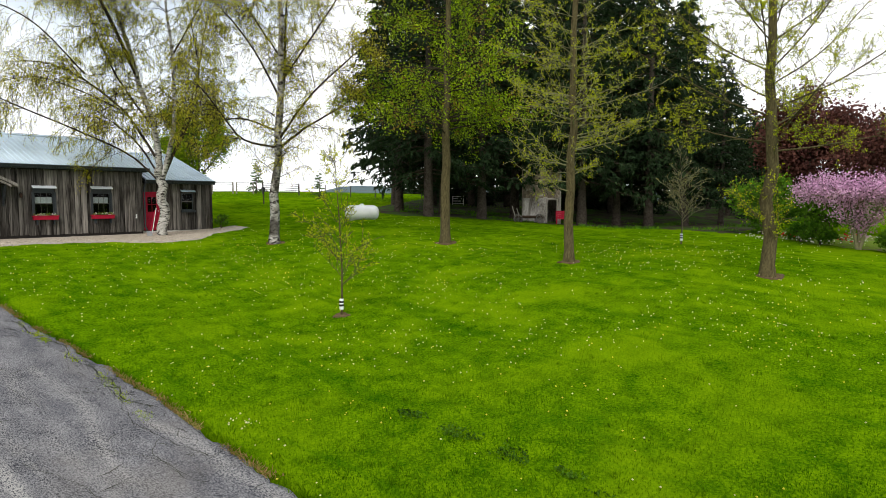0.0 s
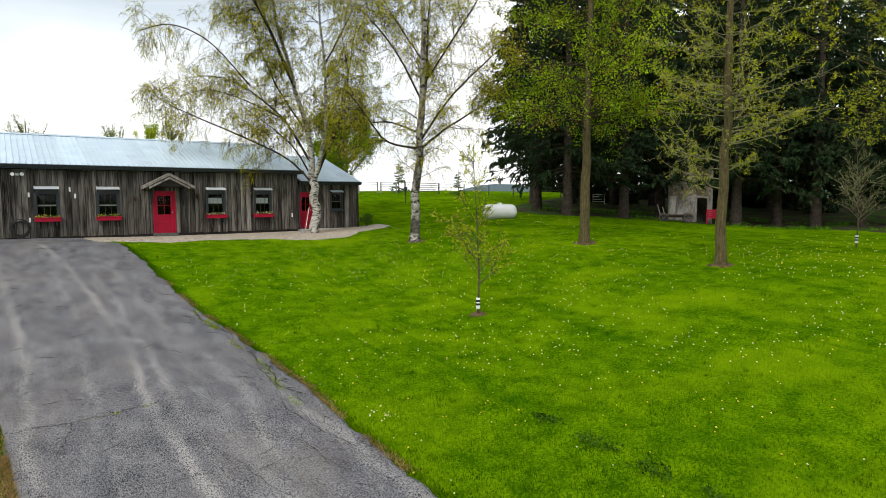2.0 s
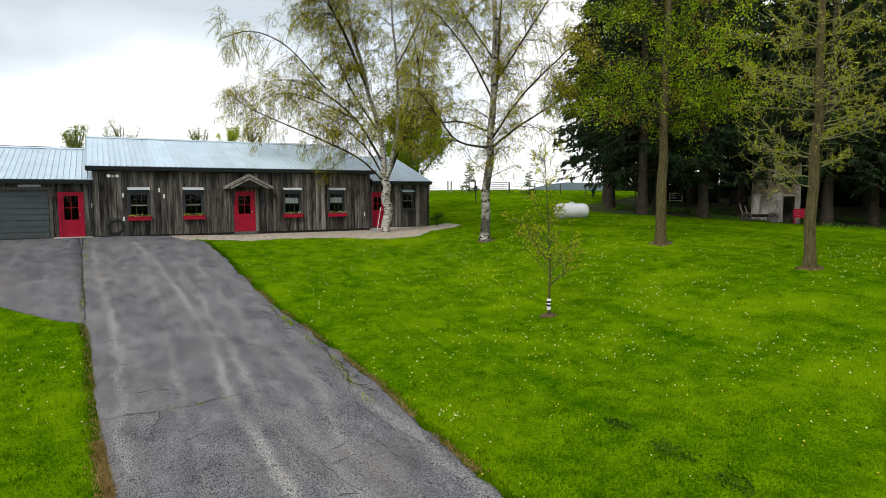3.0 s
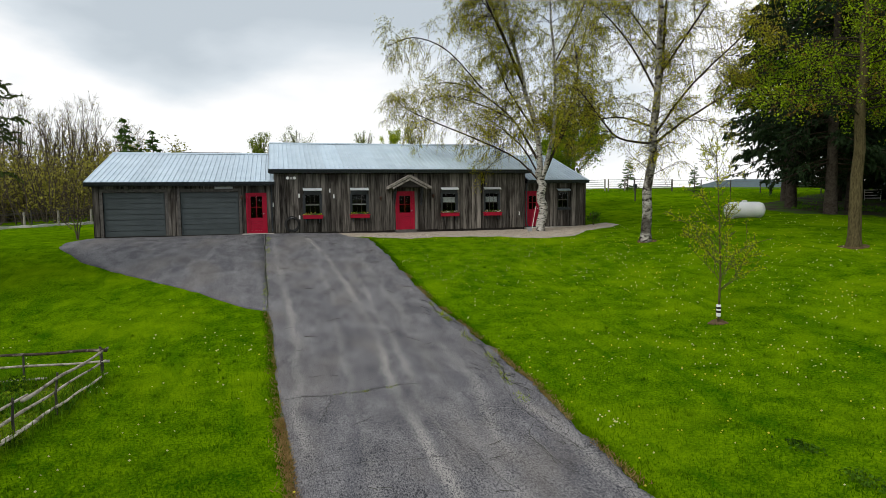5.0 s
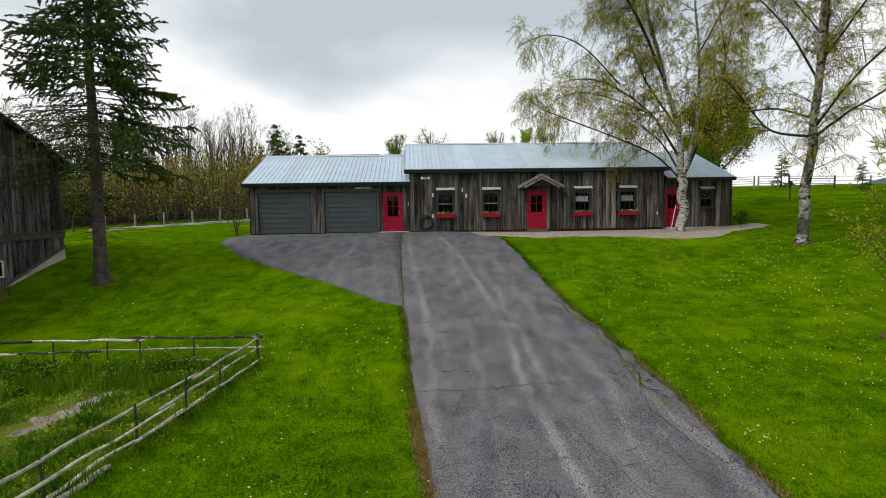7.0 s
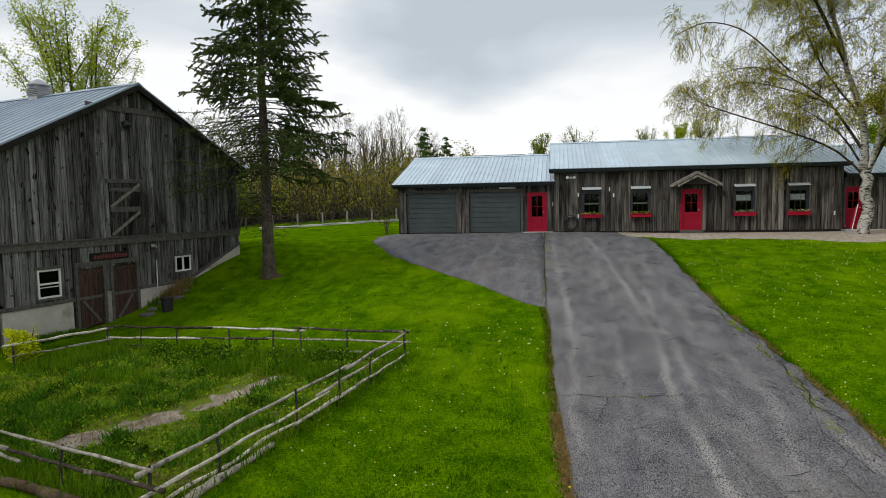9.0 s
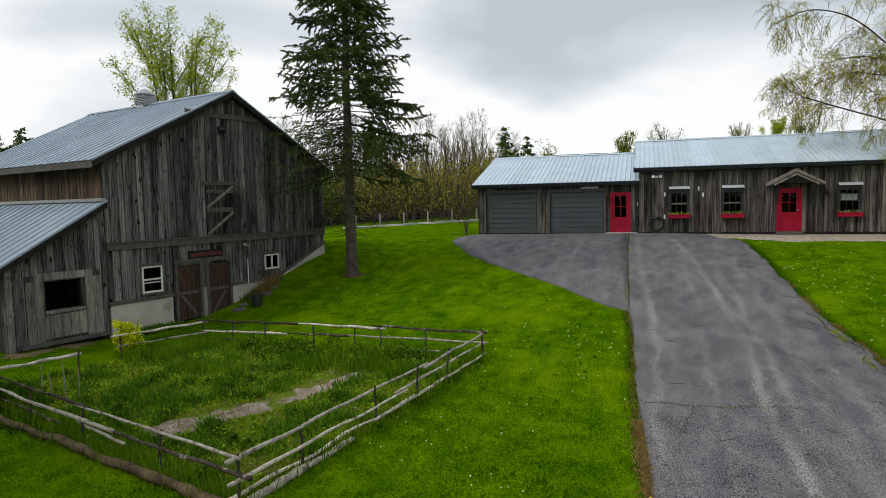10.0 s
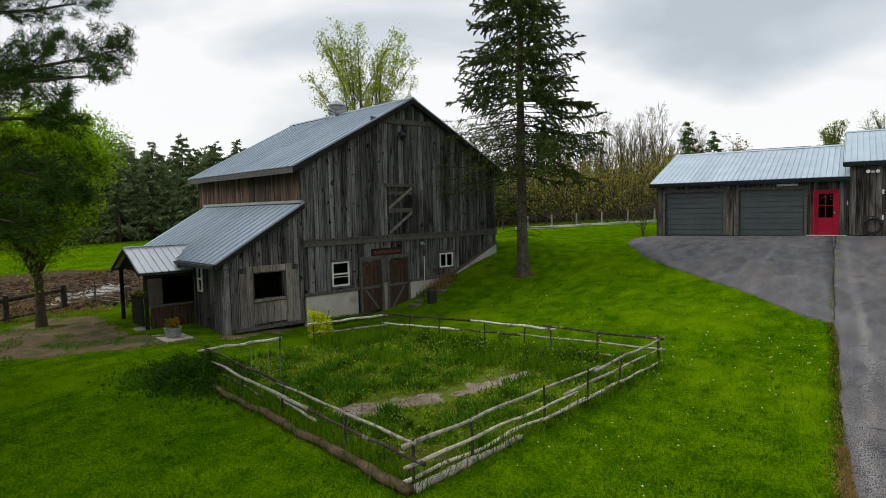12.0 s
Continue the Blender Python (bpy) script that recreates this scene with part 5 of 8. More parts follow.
def tree_from(name, m, limbs, label, category, bark, twig, shoots, leaf_sets, seed, trunk_sides=10, group="", k=14, dark_below=0.0, skip_trunk=False):
    """limbs: (points, radius at foot, radius at tip); the first is the trunk. shoots: levels of sprout() settings.
    leaf_sets: (name, material, count, size, slim, hang, jitter[, leaves to a clump]). Limbs thinner than dark_below have twig bark."""
    rng = np.random.default_rng(seed)
    tree = thing(name, m, label, category, group)
    paths = np.stack([smooth_path(p, k) for p, _, _ in limbs])
    radii = np.stack([np.linspace(a, b, k) for _, a, b in limbs])
    radii[0, 0] *= 1.35
    paths[:, 2:, :] += rng.normal(size=paths[:, 2:, :].shape) * radii[:, 2:, None] * 0.22
    trunk = part("trunk", tubes_mesh("trunk", [(paths[:1], radii[:1], trunk_sides)], bark), None, tree)
    if len(limbs) > 1:
        for a, b in zip(paths[1:], radii[1:]):
            part("limb", tubes_mesh("limb", [(a[None], b[None], 8)], twig if b[0] < dark_below else bark), None, trunk)
    groups, last_p, last_r, before = [], paths, radii, None
    if skip_trunk:
        last_p, last_r = paths[1:], radii[1:]
    for i, s in enumerate(shoots):
        before = last_p
        last_p, last_r = sprout(rng, last_p, last_r, **s)
        groups.append((last_p, np.maximum(last_r, 0.006), 5 if i == 0 else 3))
    if groups:
        part("branchwork", tubes_mesh("branches", groups, twig), None, tree)
    for nm, mat, count, size, slim, hang, jitter, *clump in leaf_sets:
        if clump:
            c, al = along_paths(rng, last_p, count // clump[0] * 3 // 4, 0.1, 0.03)
            c2, al = along_paths(rng, before, count // clump[0] // 4, 0.25, 0.03)
            c = np.repeat(np.concatenate([c, c2]), clump[0], axis=0)
            c = c + rng.normal(size=c.shape) * jitter
        else:
            c, al = along_paths(rng, last_p, count, 0.1, jitter)
        part(nm, leaves_mesh(nm, c, size, mat, rng, slim, hang), None, tree)
    return tree


def picture_tree(points, scale, seed, depth=0.35):
    """Limb points given across and up, with some depth of their own."""
    rng = random.Random(seed)
    dirn = rng.uniform(-depth, depth)
    x0, z0 = points[0]
    return [((x) * scale, dirn * (abs(x - x0) + abs(z - z0) * 0.5) * scale, z * scale) for x, z in points]


def facing(x, y, az, dz=0.0):
    return pose(x, y, lz(x, y) + dz, 0, 0, az)


# the wide leaning birch before the house
S = 0.0297
b1 = [([(0, 0, -0.2), (0.1, 0, 1.2), (0.1, 0, 2.4), (-0.05, 0.0, 3.2)], 0.26, 0.2)]
for i, (pts, r) in enumerate((
        (((0, 90), (-3, 153), (-19, 223), (-38, 293), (-57, 370), (-64, 430), (-70, 480)), 0.17),
        (((3, 92), (19, 153), (25, 218), (22, 313), (16, 370), (20, 430)), 0.13),
        (((5, 95), (45, 198), (70, 293), (80, 350), (90, 400)), 0.10),
        (((-4, 92), (-38, 128), (-89, 157), (-153, 185), (-210, 211), (-250, 230), (-272, 250)), 0.07),
        (((-6, 130), (-45, 198), (-102, 255), (-160, 290), (-215, 300)), 0.09),
        (((-29, 255), (-62, 332), (-95, 400), (-110, 460)), 0.08),
        (((-2, 100), (-30, 150), (-70, 190), (-120, 230)), 0.07),
        (((10, 120), (40, 170), (60, 250), (50, 330)), 0.07),
        (((-10, 180), (-60, 260), (-90, 340), (-110, 420)), 0.07),
        (((-29, 255), (-65, 345), (-100, 395), (-130, 412)), 0.06),
        (((-102, 255), (-160, 318), (-215, 340), (-262, 325)), 0.05),
        (((-57, 330), (-85, 400), (-105, 470), (-120, 505)), 0.05),
        (((-45, 198), (-110, 235), (-180, 262), (-240, 255)), 0.05),
        (((22, 290), (70, 380), (95, 450), (100, 500)), 0.06),
        (((-64, 420), (-90, 480), (-130, 540)), 0.05))):
    b1.append((picture_tree(pts, S, 50 + i, 0.7), r if r > 0.11 else r * 0.72, 0.02))
birch_a = tree_from("birch_tree", facing(13.4, 30.7, -23.6), b1, "wide leaning white-barked birch with thin hanging spring foliage", "tree", BIRCHBARK, TWIG,
                    (dict(n=760, f0=0.22, f1=1.0, length=2.7, spread=0.74, up=0.12, grav=-0.15, wob=0.18, k=6, thin=0.36, tip=0.25),
                     dict(n=10500, f0=0.15, f1=1.0, length=1.0, spread=0.62, up=-0.15, grav=-0.6, wob=0.16, k=5, thin=0.42)),
                    (("leaves", BIRCHLEAF, 110000, 0.030, 0.55, 0.8, 0.06), ("catkin_foliage", BIRCHGOLD, 32000, 0.040, 0.22, 1.6, 0.10, 3)), 101, dark_below=0.11, skip_trunk=True)
S = 0.0250
b2 = [([(0, 0, -0.2), (0.05, 0, 1.8), (0.2, 0, 4.0), (0.4, 0.0, 7.1), (0.45, 0.1, 10.2), (0.5, 0.1, 13.5)], 0.24, 0.08)]
for i, (pts, r) in enumerate((
        (((12, 190), (24, 300), (30, 420), (40, 520)), 0.12),
        (((8, 165), (60, 205), (110, 235), (150, 262)), 0.08),
        (((10, 180), (60, 250), (120, 305), (150, 330)), 0.07),
        (((4, 170), (-50, 182), (-95, 240), (-120, 270)), 0.07),
        (((4, 200), (-45, 220), (-95, 222), (-120, 240)), 0.06),
        (((12, 260), (-30, 340), (-80, 400), (-110, 420)), 0.06),
        (((16, 280), (70, 360), (110, 420), (130, 460)), 0.06),
        (((14, 330), (-40, 420), (-70, 480)), 0.05))):
    b2.append((picture_tree(pts, S, 70 + i, 0.6), r * 0.8, 0.015))
birch_b = tree_from("birch_tree", facing(15.5, 24.1, -32.4), b2, "upright birch with black-scarred lower trunk and airy foliage", "tree", BIRCHDARK, TWIG,
                    (dict(n=330, f0=0.30, f1=1.0, length=2.3, spread=0.65, up=0.1, grav=-0.10, wob=0.17, k=6, thin=0.4, tip=0.25),
                     dict(n=5200, f0=0.12, f1=1.0, length=0.9, spread=0.6, up=-0.1, grav=-0.5, wob=0.18, k=5, thin=0.42)),
                    (("leaves", BIRCHLEAF, 46000, 0.031, 0.55, 0.7, 0.06), ("catkin_foliage", BIRCHGOLD, 12000, 0.042, 0.22, 1.3, 0.08, 4)), 102, dark_below=0.10)


def straight_trunk(height, r, lean=(0, 0)):
    return ([(0, 0, -0.25), (lean[0] * 0.2, 0, height * 0.25), (lean[0] * 0.5, lean[1], height * 0.55), (lean[0], lean[1], height)], r, r * 0.3)


# tall lawn trees
tree_from("lawn_tree", facing(20.9, 18.7, -48), [straight_trunk(16, 0.25, (0.25, 0.2))], "tall straight tree with rough tan trunk and bright yellow-green leaves", "tree", GINKGOBARK, TWIG,
          (dict(n=120, f0=0.40, f1=1.0, length=5.4, spread=0.94, up=0.18, grav=-0.06, wob=0.16, k=7, thin=0.22, fall=0.5),
           dict(n=2400, f0=0.15, f1=1.0, length=1.3, spread=0.62, up=0.03, grav=-0.08, wob=0.24, k=4, thin=0.45)),
          (("leaves", OAKLEAF, 34000, 0.048, 0.62, 0.15, 0.13, 12), ("young_leaves", RUSTLEAF, 4500, 0.05, 0.6, 0.3, 0.12, 12)), 111)
tree_from("ginkgo_tree", facing(20.37, 12.0, -59.5), [straight_trunk(17, 0.20, (0.2, 0.1))], "ginkgo with a straight tan trunk and level branches just leafing out", "tree", GINKGOBARK, PALETWIG,
          (dict(n=96, f0=0.22, f1=1.0, length=4.4, spread=0.95, up=0.14, grav=0.03, wob=0.15, k=8, thin=0.15, fall=0.6, flat=0.35, tip=0.2),
           dict(n=1500, f0=0.12, f1=1.0, length=0.75, spread=0.6, up=0.06, grav=0.03, wob=0.22, k=4, thin=0.45)),
          (("foliage", GINKGOLEAF, 22000, 0.024, 0.6, 0.0, 0.03, 4),), 112, group="lawn ginkgos")
c_limbs = [straight_trunk(15, 0.24, (-0.32, 0.0))]
for i in range(26):
    a, h0 = i * 137.5 + 20, 4.0 + 0.27 * i
    ln = 3.4 if i < 3 else 5.0 if i < 10 else 4.4 - 0.13 * (i - 10)
    rise = 0.5 + 0.45 * i if i < 8 else 4.4
    c, s = math.cos(radians(a)), math.sin(radians(a))
    c_limbs.append(([(0, 0, h0), (c * ln * 0.35, s * ln * 0.35, h0 + rise * 0.25), (c * ln * 0.7, s * ln * 0.7, h0 + rise * 0.65), (c * ln, s * ln, h0 + rise)], 0.034 - 0.0008 * i, 0.008))
tree_from("ginkgo_tree", facing(21.92, 5.58, -76), c_limbs, "stout ginkgo with upswept limbs and fresh yellow-green tufts", "tree", GINKGOBARK, OLIVETWIG,
          (dict(n=420, f0=0.12, f1=1.0, length=1.9, spread=0.5, up=0.12, grav=0.03, wob=0.16, k=6, thin=0.45),
           dict(n=3600, f0=0.12, f1=1.0, length=0.65, spread=0.55, up=0.02, grav=0.02, wob=0.2, k=4, thin=0.5)),
          (("foliage", GINKGOLEAF, 66000, 0.023, 0.6, 0.0, 0.03, 4),), 113, group="lawn ginkgos")


def sapling(x, y, az, height, label, bark, seed, n, leafs, low, twig=OLIVETWIG):
    t = tree_from("sapling", facing(x, y, az), [([(0, 0, -0.1), (0.02, 0, height * 0.3), (-0.05, 0.02, height * 0.65), (-0.15, 0, height)], 0.034, 0.006)], label, "young tree", bark, twig,
                  (dict(n=n, f0=low, f1=0.97, length=1.9, spread=0.66, up=0.25, grav=0.02, wob=0.14, k=6, thin=0.35, fall=0.65),
                   dict(n=n * 7, f0=0.2, f1=1.0, length=0.45, spread=0.55, up=0.15, grav=0.02, wob=0.2, k=4, thin=0.5)), leafs, seed, 8)
    guard = part("trunk_guard", Shape().lathe([(0.055, 0.16), (0.06, 0.18), (0.06, 0.46), (0.055, 0.48)], 10), WHITE, t, "white plastic trunk guard")
    for z in (0.26, 0.36):
        part("tie", Shape().lathe([(0.062, z), (0.065, z + 0.01), (0.065, z + 0.05), (0.062, z + 0.06)], 10), SHADEWOOD, guard)
    return t


sapling(11.25, 14.05, -38.7, 4.6, "young lawn tree with pale guard and sparse opening leaves", GINKGOBARK, 121, 46, (("leaves", GINKGOLEAF, 2600, 0.028, 0.6, 0.1, 0.03),), 0.22)
sapling(28.9, 11.1, -69, 4.2, "bare young tree with a white trunk guard", BARK, 122, 46, (("buds", BRUSHLEAF, 500, 0.02, 0.6, 0.0, 0.02),), 0.25, PALETWIG)


# ---------------------------------------------------------------- conifers
def conifer_meshes(height, radius, low, seed, needle, bark, levels, per, tuft, tufts, droop, bare=0.25, trunk_r=0.3, shape_pow=0.85, dead=0, side_len=0.5, thin_below=None, shown=1.0, loose_z=0.28, flat=0.3, hang=-0.1, sprays=6, stout=1.0):
    rng = np.random.default_rng(seed)
    zs = np.repeat(np.linspace(low, height * 0.985, levels), per) + rng.normal(size=levels * per) * loose_z
    n = len(zs)
    f = np.clip((height - zs) / (height - low), 0.02, 1.0)
    ln = radius * f ** shape_pow * rng.uniform(0.7, 1.12, n) + 0.15
    a = rng.uniform(0, 2 * np.pi, n)
    d = np.stack([np.cos(a), np.sin(a), 0.12 - 0.25 * f], 1)
    p = np.stack([rng.normal(size=n) * 0.02, rng.normal(size=n) * 0.02, zs], 1)
    k, out = 6, [p]
    for i in range(k - 1):
        p = p + d * (ln / (k - 1))[:, None]
        out.append(p)
        d = unit(d + np.array([0, 0, -droop if i < 2 else droop * 0.9]) + rng.normal(size=(n, 3)) * 0.05)
    paths = np.stack(out, 1)
    radii = stout * (0.012 + ln * 0.009)[:, None] * np.linspace(1, 0.25, k)[None]
    side_p, side_r = sprout(rng, paths, radii, n * sprays, bare, 1.0, side_len, spread=0.62, up=-0.08, grav=hang, wob=0.10, k=4, thin=0.5, fall=0.45, flat=flat)
    groups, some = [(paths, radii, 3)], int(len(side_p) * shown)
    if some:
        groups.append((side_p[:some], np.maximum(side_r[:some], 0.005), 3))
    c, al = along_paths(rng, side_p, tufts, 0.05, tuft * 0.25)
    c2, al2 = along_paths(rng, paths, tufts // 4, bare, tuft * 0.25)
    al, c = np.concatenate([al, al2]), np.concatenate([c, c2])
    if thin_below is not None:
        keep = (c[:, 2] > thin_below) | (rng.random(len(c)) < 0.18) | (c[:, 0] > 0.6)
        al, c = al[keep], c[keep]
    al[:, 2] -= 0.25
    needles = leaves_mesh("needles", c, tuft, needle, rng, 0.36, 0.15, al, pointed=True)
    tr = np.linspace(0, 1, 12)
    tp = np.stack([np.zeros(12), np.zeros(12), -0.3 + tr * (height + 0.3)], 1)[None]
    trr = (trunk_r * (1 - tr) ** 0.9 + 0.02)[None]
    trr[0, 0] *= 1.25
    if dead:
        za = rng.uniform(1.5, low + 1.0, dead)
        aa = rng.uniform(0, 2 * np.pi, dead)
        st = np.stack([np.zeros(dead), np.zeros(dead), za], 1)
        dd = np.stack([np.cos(aa), np.sin(aa), rng.uniform(-0.35, 0.1, dead)], 1)
        L = rng.uniform(0.8, 2.4, dead)[:, None]
        groups.append((np.stack([st, st + dd * L * 0.5, st + dd * L + np.array([0, 0, -0.15])], 1), np.full((dead, 3), 0.014) * np.array([[1, 0.7, 0.3]]), 3))
    return tubes_mesh("trunk", [(tp, trr, 10)], bark), tubes_mesh("branches", groups, TWIG), needles


def conifer(name, m, meshes, label, group="", loose=False, far=False):
    t = thing(name, m, label, "tree", group)
    a = part("stem" if loose else "trunk", meshes[0], None, t)
    b = part("branchwork", meshes[1], None, t)
    part("crown", meshes[2], None, t)
    if loose:
        tagged(a, kind="stuff")
    if loose or far:
        tagged(b, kind="stuff")
    return t


yard_spruce = conifer_meshes(15.6, 3.5, 4.4, 131, SPRUCETIP, SPRUCEBARK, 44, 8, 0.055, 165000, 0.07, bare=0.2, trunk_r=0.235, dead=60, shape_pow=0.8, side_len=0.75, thin_below=6.6, loose_z=0.4, flat=0.5, hang=-0.16, sprays=11, stout=0.55)
conifer("spruce_tree", facing(-11.5, 23.2, 26), yard_spruce, "tall open spruce with bare lower trunk beside the barn")

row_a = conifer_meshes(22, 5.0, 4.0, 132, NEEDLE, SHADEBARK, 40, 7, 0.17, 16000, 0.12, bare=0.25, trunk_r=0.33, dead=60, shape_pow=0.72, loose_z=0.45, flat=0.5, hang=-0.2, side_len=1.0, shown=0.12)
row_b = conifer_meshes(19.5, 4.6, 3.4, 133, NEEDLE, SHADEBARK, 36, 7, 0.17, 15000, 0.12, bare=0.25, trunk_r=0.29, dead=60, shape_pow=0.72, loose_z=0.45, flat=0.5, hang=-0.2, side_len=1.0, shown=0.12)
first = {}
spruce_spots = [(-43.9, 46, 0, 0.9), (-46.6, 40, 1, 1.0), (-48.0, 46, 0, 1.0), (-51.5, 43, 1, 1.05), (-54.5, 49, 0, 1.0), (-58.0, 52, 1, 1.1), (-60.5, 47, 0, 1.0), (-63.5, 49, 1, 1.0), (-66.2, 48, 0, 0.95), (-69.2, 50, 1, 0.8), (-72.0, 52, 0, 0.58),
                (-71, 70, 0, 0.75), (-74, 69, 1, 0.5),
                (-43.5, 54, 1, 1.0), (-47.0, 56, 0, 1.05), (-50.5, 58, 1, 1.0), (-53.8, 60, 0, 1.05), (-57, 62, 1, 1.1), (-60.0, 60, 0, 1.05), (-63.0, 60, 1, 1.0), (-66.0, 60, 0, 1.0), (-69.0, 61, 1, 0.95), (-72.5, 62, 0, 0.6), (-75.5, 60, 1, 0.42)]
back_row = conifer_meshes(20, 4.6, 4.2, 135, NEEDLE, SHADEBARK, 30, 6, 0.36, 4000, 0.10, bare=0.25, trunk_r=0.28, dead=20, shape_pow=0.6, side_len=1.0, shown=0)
rs = random.Random(44)
for az, R, kind, sc in spruce_spots:
    if R > 53:
        kind = 2
    x, y = -R * math.sin(radians(az)), R * math.cos(radians(az))
    m = pose(x, y, lz(x, y), 0, 0, rs.uniform(0, 360))
    if kind not in first:
        first[kind] = conifer("spruce_tree", m, (row_a, row_b, back_row)[kind], "tall dark spruce in a dense windbreak row", "windbreak spruces", far=True)
        first[kind].scale = (sc, sc, sc)
    else:
        o = copy_thing(first[kind], m)
        o.scale = (sc, sc, sc)

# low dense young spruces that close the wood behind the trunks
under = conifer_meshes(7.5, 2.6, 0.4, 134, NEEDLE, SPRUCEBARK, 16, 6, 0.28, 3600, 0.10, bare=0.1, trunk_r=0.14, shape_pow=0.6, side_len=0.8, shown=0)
for i in range(18):
    x, y = (lambda a, r: (-r * math.sin(radians(a)), r * math.cos(radians(a))))(-43.5 - 35 * (i + rs.random()) / 18, rs.uniform(60, 84))
    o = conifer("young_spruce", pose(x, y, lz(x, y), 0, 0, rs.uniform(0, 360)), under, "dense young spruce in the shade of the windbreak", "shaded young spruces")
    sc = rs.uniform(0.8, 1.2)
    o.scale = (sc, sc, sc)
for az, R, sc in ((-59.8, 64, 1.1), (-61.6, 66, 1.2), (-63.2, 65, 1.0), (-48.5, 66, 1.1)):
    x, y = -R * math.sin(radians(az)), R * math.cos(radians(az))
    conifer("young_spruce", pose(x, y, lz(x, y), 0, 0, az * 13), under, "dense young spruce in the shade of the windbreak", "shaded young spruces").scale = (sc, sc, sc)

# ---------------------------------------------------------------- further trees and shrubs
def spot(az, R):
    x, y = -R * math.sin(radians(az)), R * math.cos(radians(az))
    return x, y, lz(x, y)


def crown_tree(name, az, R, height, crown, low, label, leaf_mat, count, size, seed, bark=BARK, stems=1, limbs_n=14, group="", category="tree", rise=0.45, twigs=340, trunk_r=0.16, turn=0.0, extra=(), clump=()):
    """A broadleaf tree: a few stems, limbs and leaves at the shoots."""
    x, y, z = spot(az, R)
    rng = random.Random(seed)
    limbs = []
    for s in range(stems):
        a = rng.uniform(0, 6.28)
        off = 0.0 if stems == 1 else crown * 0.35
        limbs.append(([(0, 0, -0.2), (off * 0.25 * math.cos(a), off * 0.25 * math.sin(a), height * 0.25), (off * 0.7 * math.cos(a), off * 0.7 * math.sin(a), height * 0.6), (off * math.cos(a), off * math.sin(a), height * 0.95)], trunk_r, 0.02))
    for i in range(limbs_n):
        a, h = rng.uniform(0, 6.28), rng.uniform(low, height * 0.75)
        reach = crown * rng.uniform(0.7, 1.05) * (1.0 - 0.5 * max(0, (h - low) / (height - low)))
        up = (height - h) * rise * rng.uniform(0.6, 1.1)
        limbs.append(([(0, 0, h), (reach * 0.5 * math.cos(a), reach * 0.5 * math.sin(a), h + up * 0.45), (reach * math.cos(a), reach * math.sin(a), h + up)], trunk_r * 0.4, 0.015))
    return tree_from(name, pose(x, y, z, 0, 0, turn), limbs, label, category, bark, TWIG,
                     (dict(n=twigs, f0=0.3, f1=1.0, length=crown * 0.42, spread=0.65, up=0.12, grav=0.0, wob=0.18, k=4, thin=0.4),),
                     (("leaves", leaf_mat, count, size, 0.7, 0.15, 0.16 if clump else crown * 0.1) + tuple(clump),) + tuple(extra), seed, 8, group, k=8)


crown_tree("maple_tree", -26.6, 46, 8.2, 2.9, 2.0, "round green-leaved maple behind the house wing", OLDLEAF, 26000, 0.058, 201, turn=20, limbs_n=22, twigs=800, clump=(8,))
crown_tree("maple_tree", 67.0, 26.4, 8.2, 3.5, 1.5, "bright green maple with several dark stems by the paddock", MAPLELEAF, 100000, 0.048, 202, stems=1, limbs_n=40, rise=0.72, trunk_r=0.19, twigs=2200, clump=(9,))
crown_tree("willow_tree", 40.6, 46, 15.2, 4.4, 4.0, "upright yellow-green willow rising behind the barn", LIMELEAF, 22000, 0.06, 203, bark=GREYTWIG, stems=5, limbs_n=22, rise=0.95, twigs=900, trunk_r=0.11, clump=(8,))
crown_tree("copper_beech", -78.3, 47, 9.4, 3.6, 1.5, "dark purple-leaved maple behind the flower bed", PURPLELEAF, 20000, 0.105, 204, limbs_n=22, twigs=500)
crown_tree("copper_beech", -84.6, 46, 7.8, 4.6, 1.2, "dark purple-leaved maple beside the blossom tree", PURPLELEAF, 20000, 0.10, 205, limbs_n=22, twigs=500)
crown_tree("lilac_bush", -75.2, 43, 3.3, 2.4, 0.3, "tall green garden shrub under the trees", SHRUBLEAF, 13000, 0.08, 206, stems=5, limbs_n=16, category="shrub", trunk_r=0.05)
crown_tree("lilac_bush", -79.6, 41, 3.2, 2.2, 0.3, "tall green garden shrub under the trees", SHRUBLEAF, 10000, 0.075, 207, stems=5, limbs_n=14, category="shrub", trunk_r=0.05)
mag = crown_tree("blossom_tree", -81.8, 35, 3.5, 2.9, 2.2, "spreading ornamental tree covered in pink blossom", BLOSSOM, 15000, 0.05, 208, bark=PALETWIG, stems=4, limbs_n=24, rise=0.5, trunk_r=0.09, twigs=700, clump=(7,))
crown_tree("garden_shrub", -79.3, 36.5, 1.15, 0.9, 0.1, "low rounded green shrub in the flower bed", SHRUBLEAF, 2500, 0.06, 209, stems=4, limbs_n=8, category="shrub", trunk_r=0.03, twigs=120, group="bed shrubs")
crown_tree("garden_shrub", -77.9, 38, 0.9, 0.9, 0.1, "low rounded green shrub in the flower bed", SHRUBLEAF, 2000, 0.06, 210, stems=4, limbs_n=8, category="shrub", trunk_r=0.03, twigs=120, group="bed shrubs")
crown_tree("garden_shrub", -83.6, 34, 1.0, 1.0, 0.1, "low rounded green shrub in the flower bed", SHRUBLEAF, 2000, 0.06, 211, stems=4, limbs_n=8, category="shrub", trunk_r=0.03, twigs=120, group="bed shrubs")

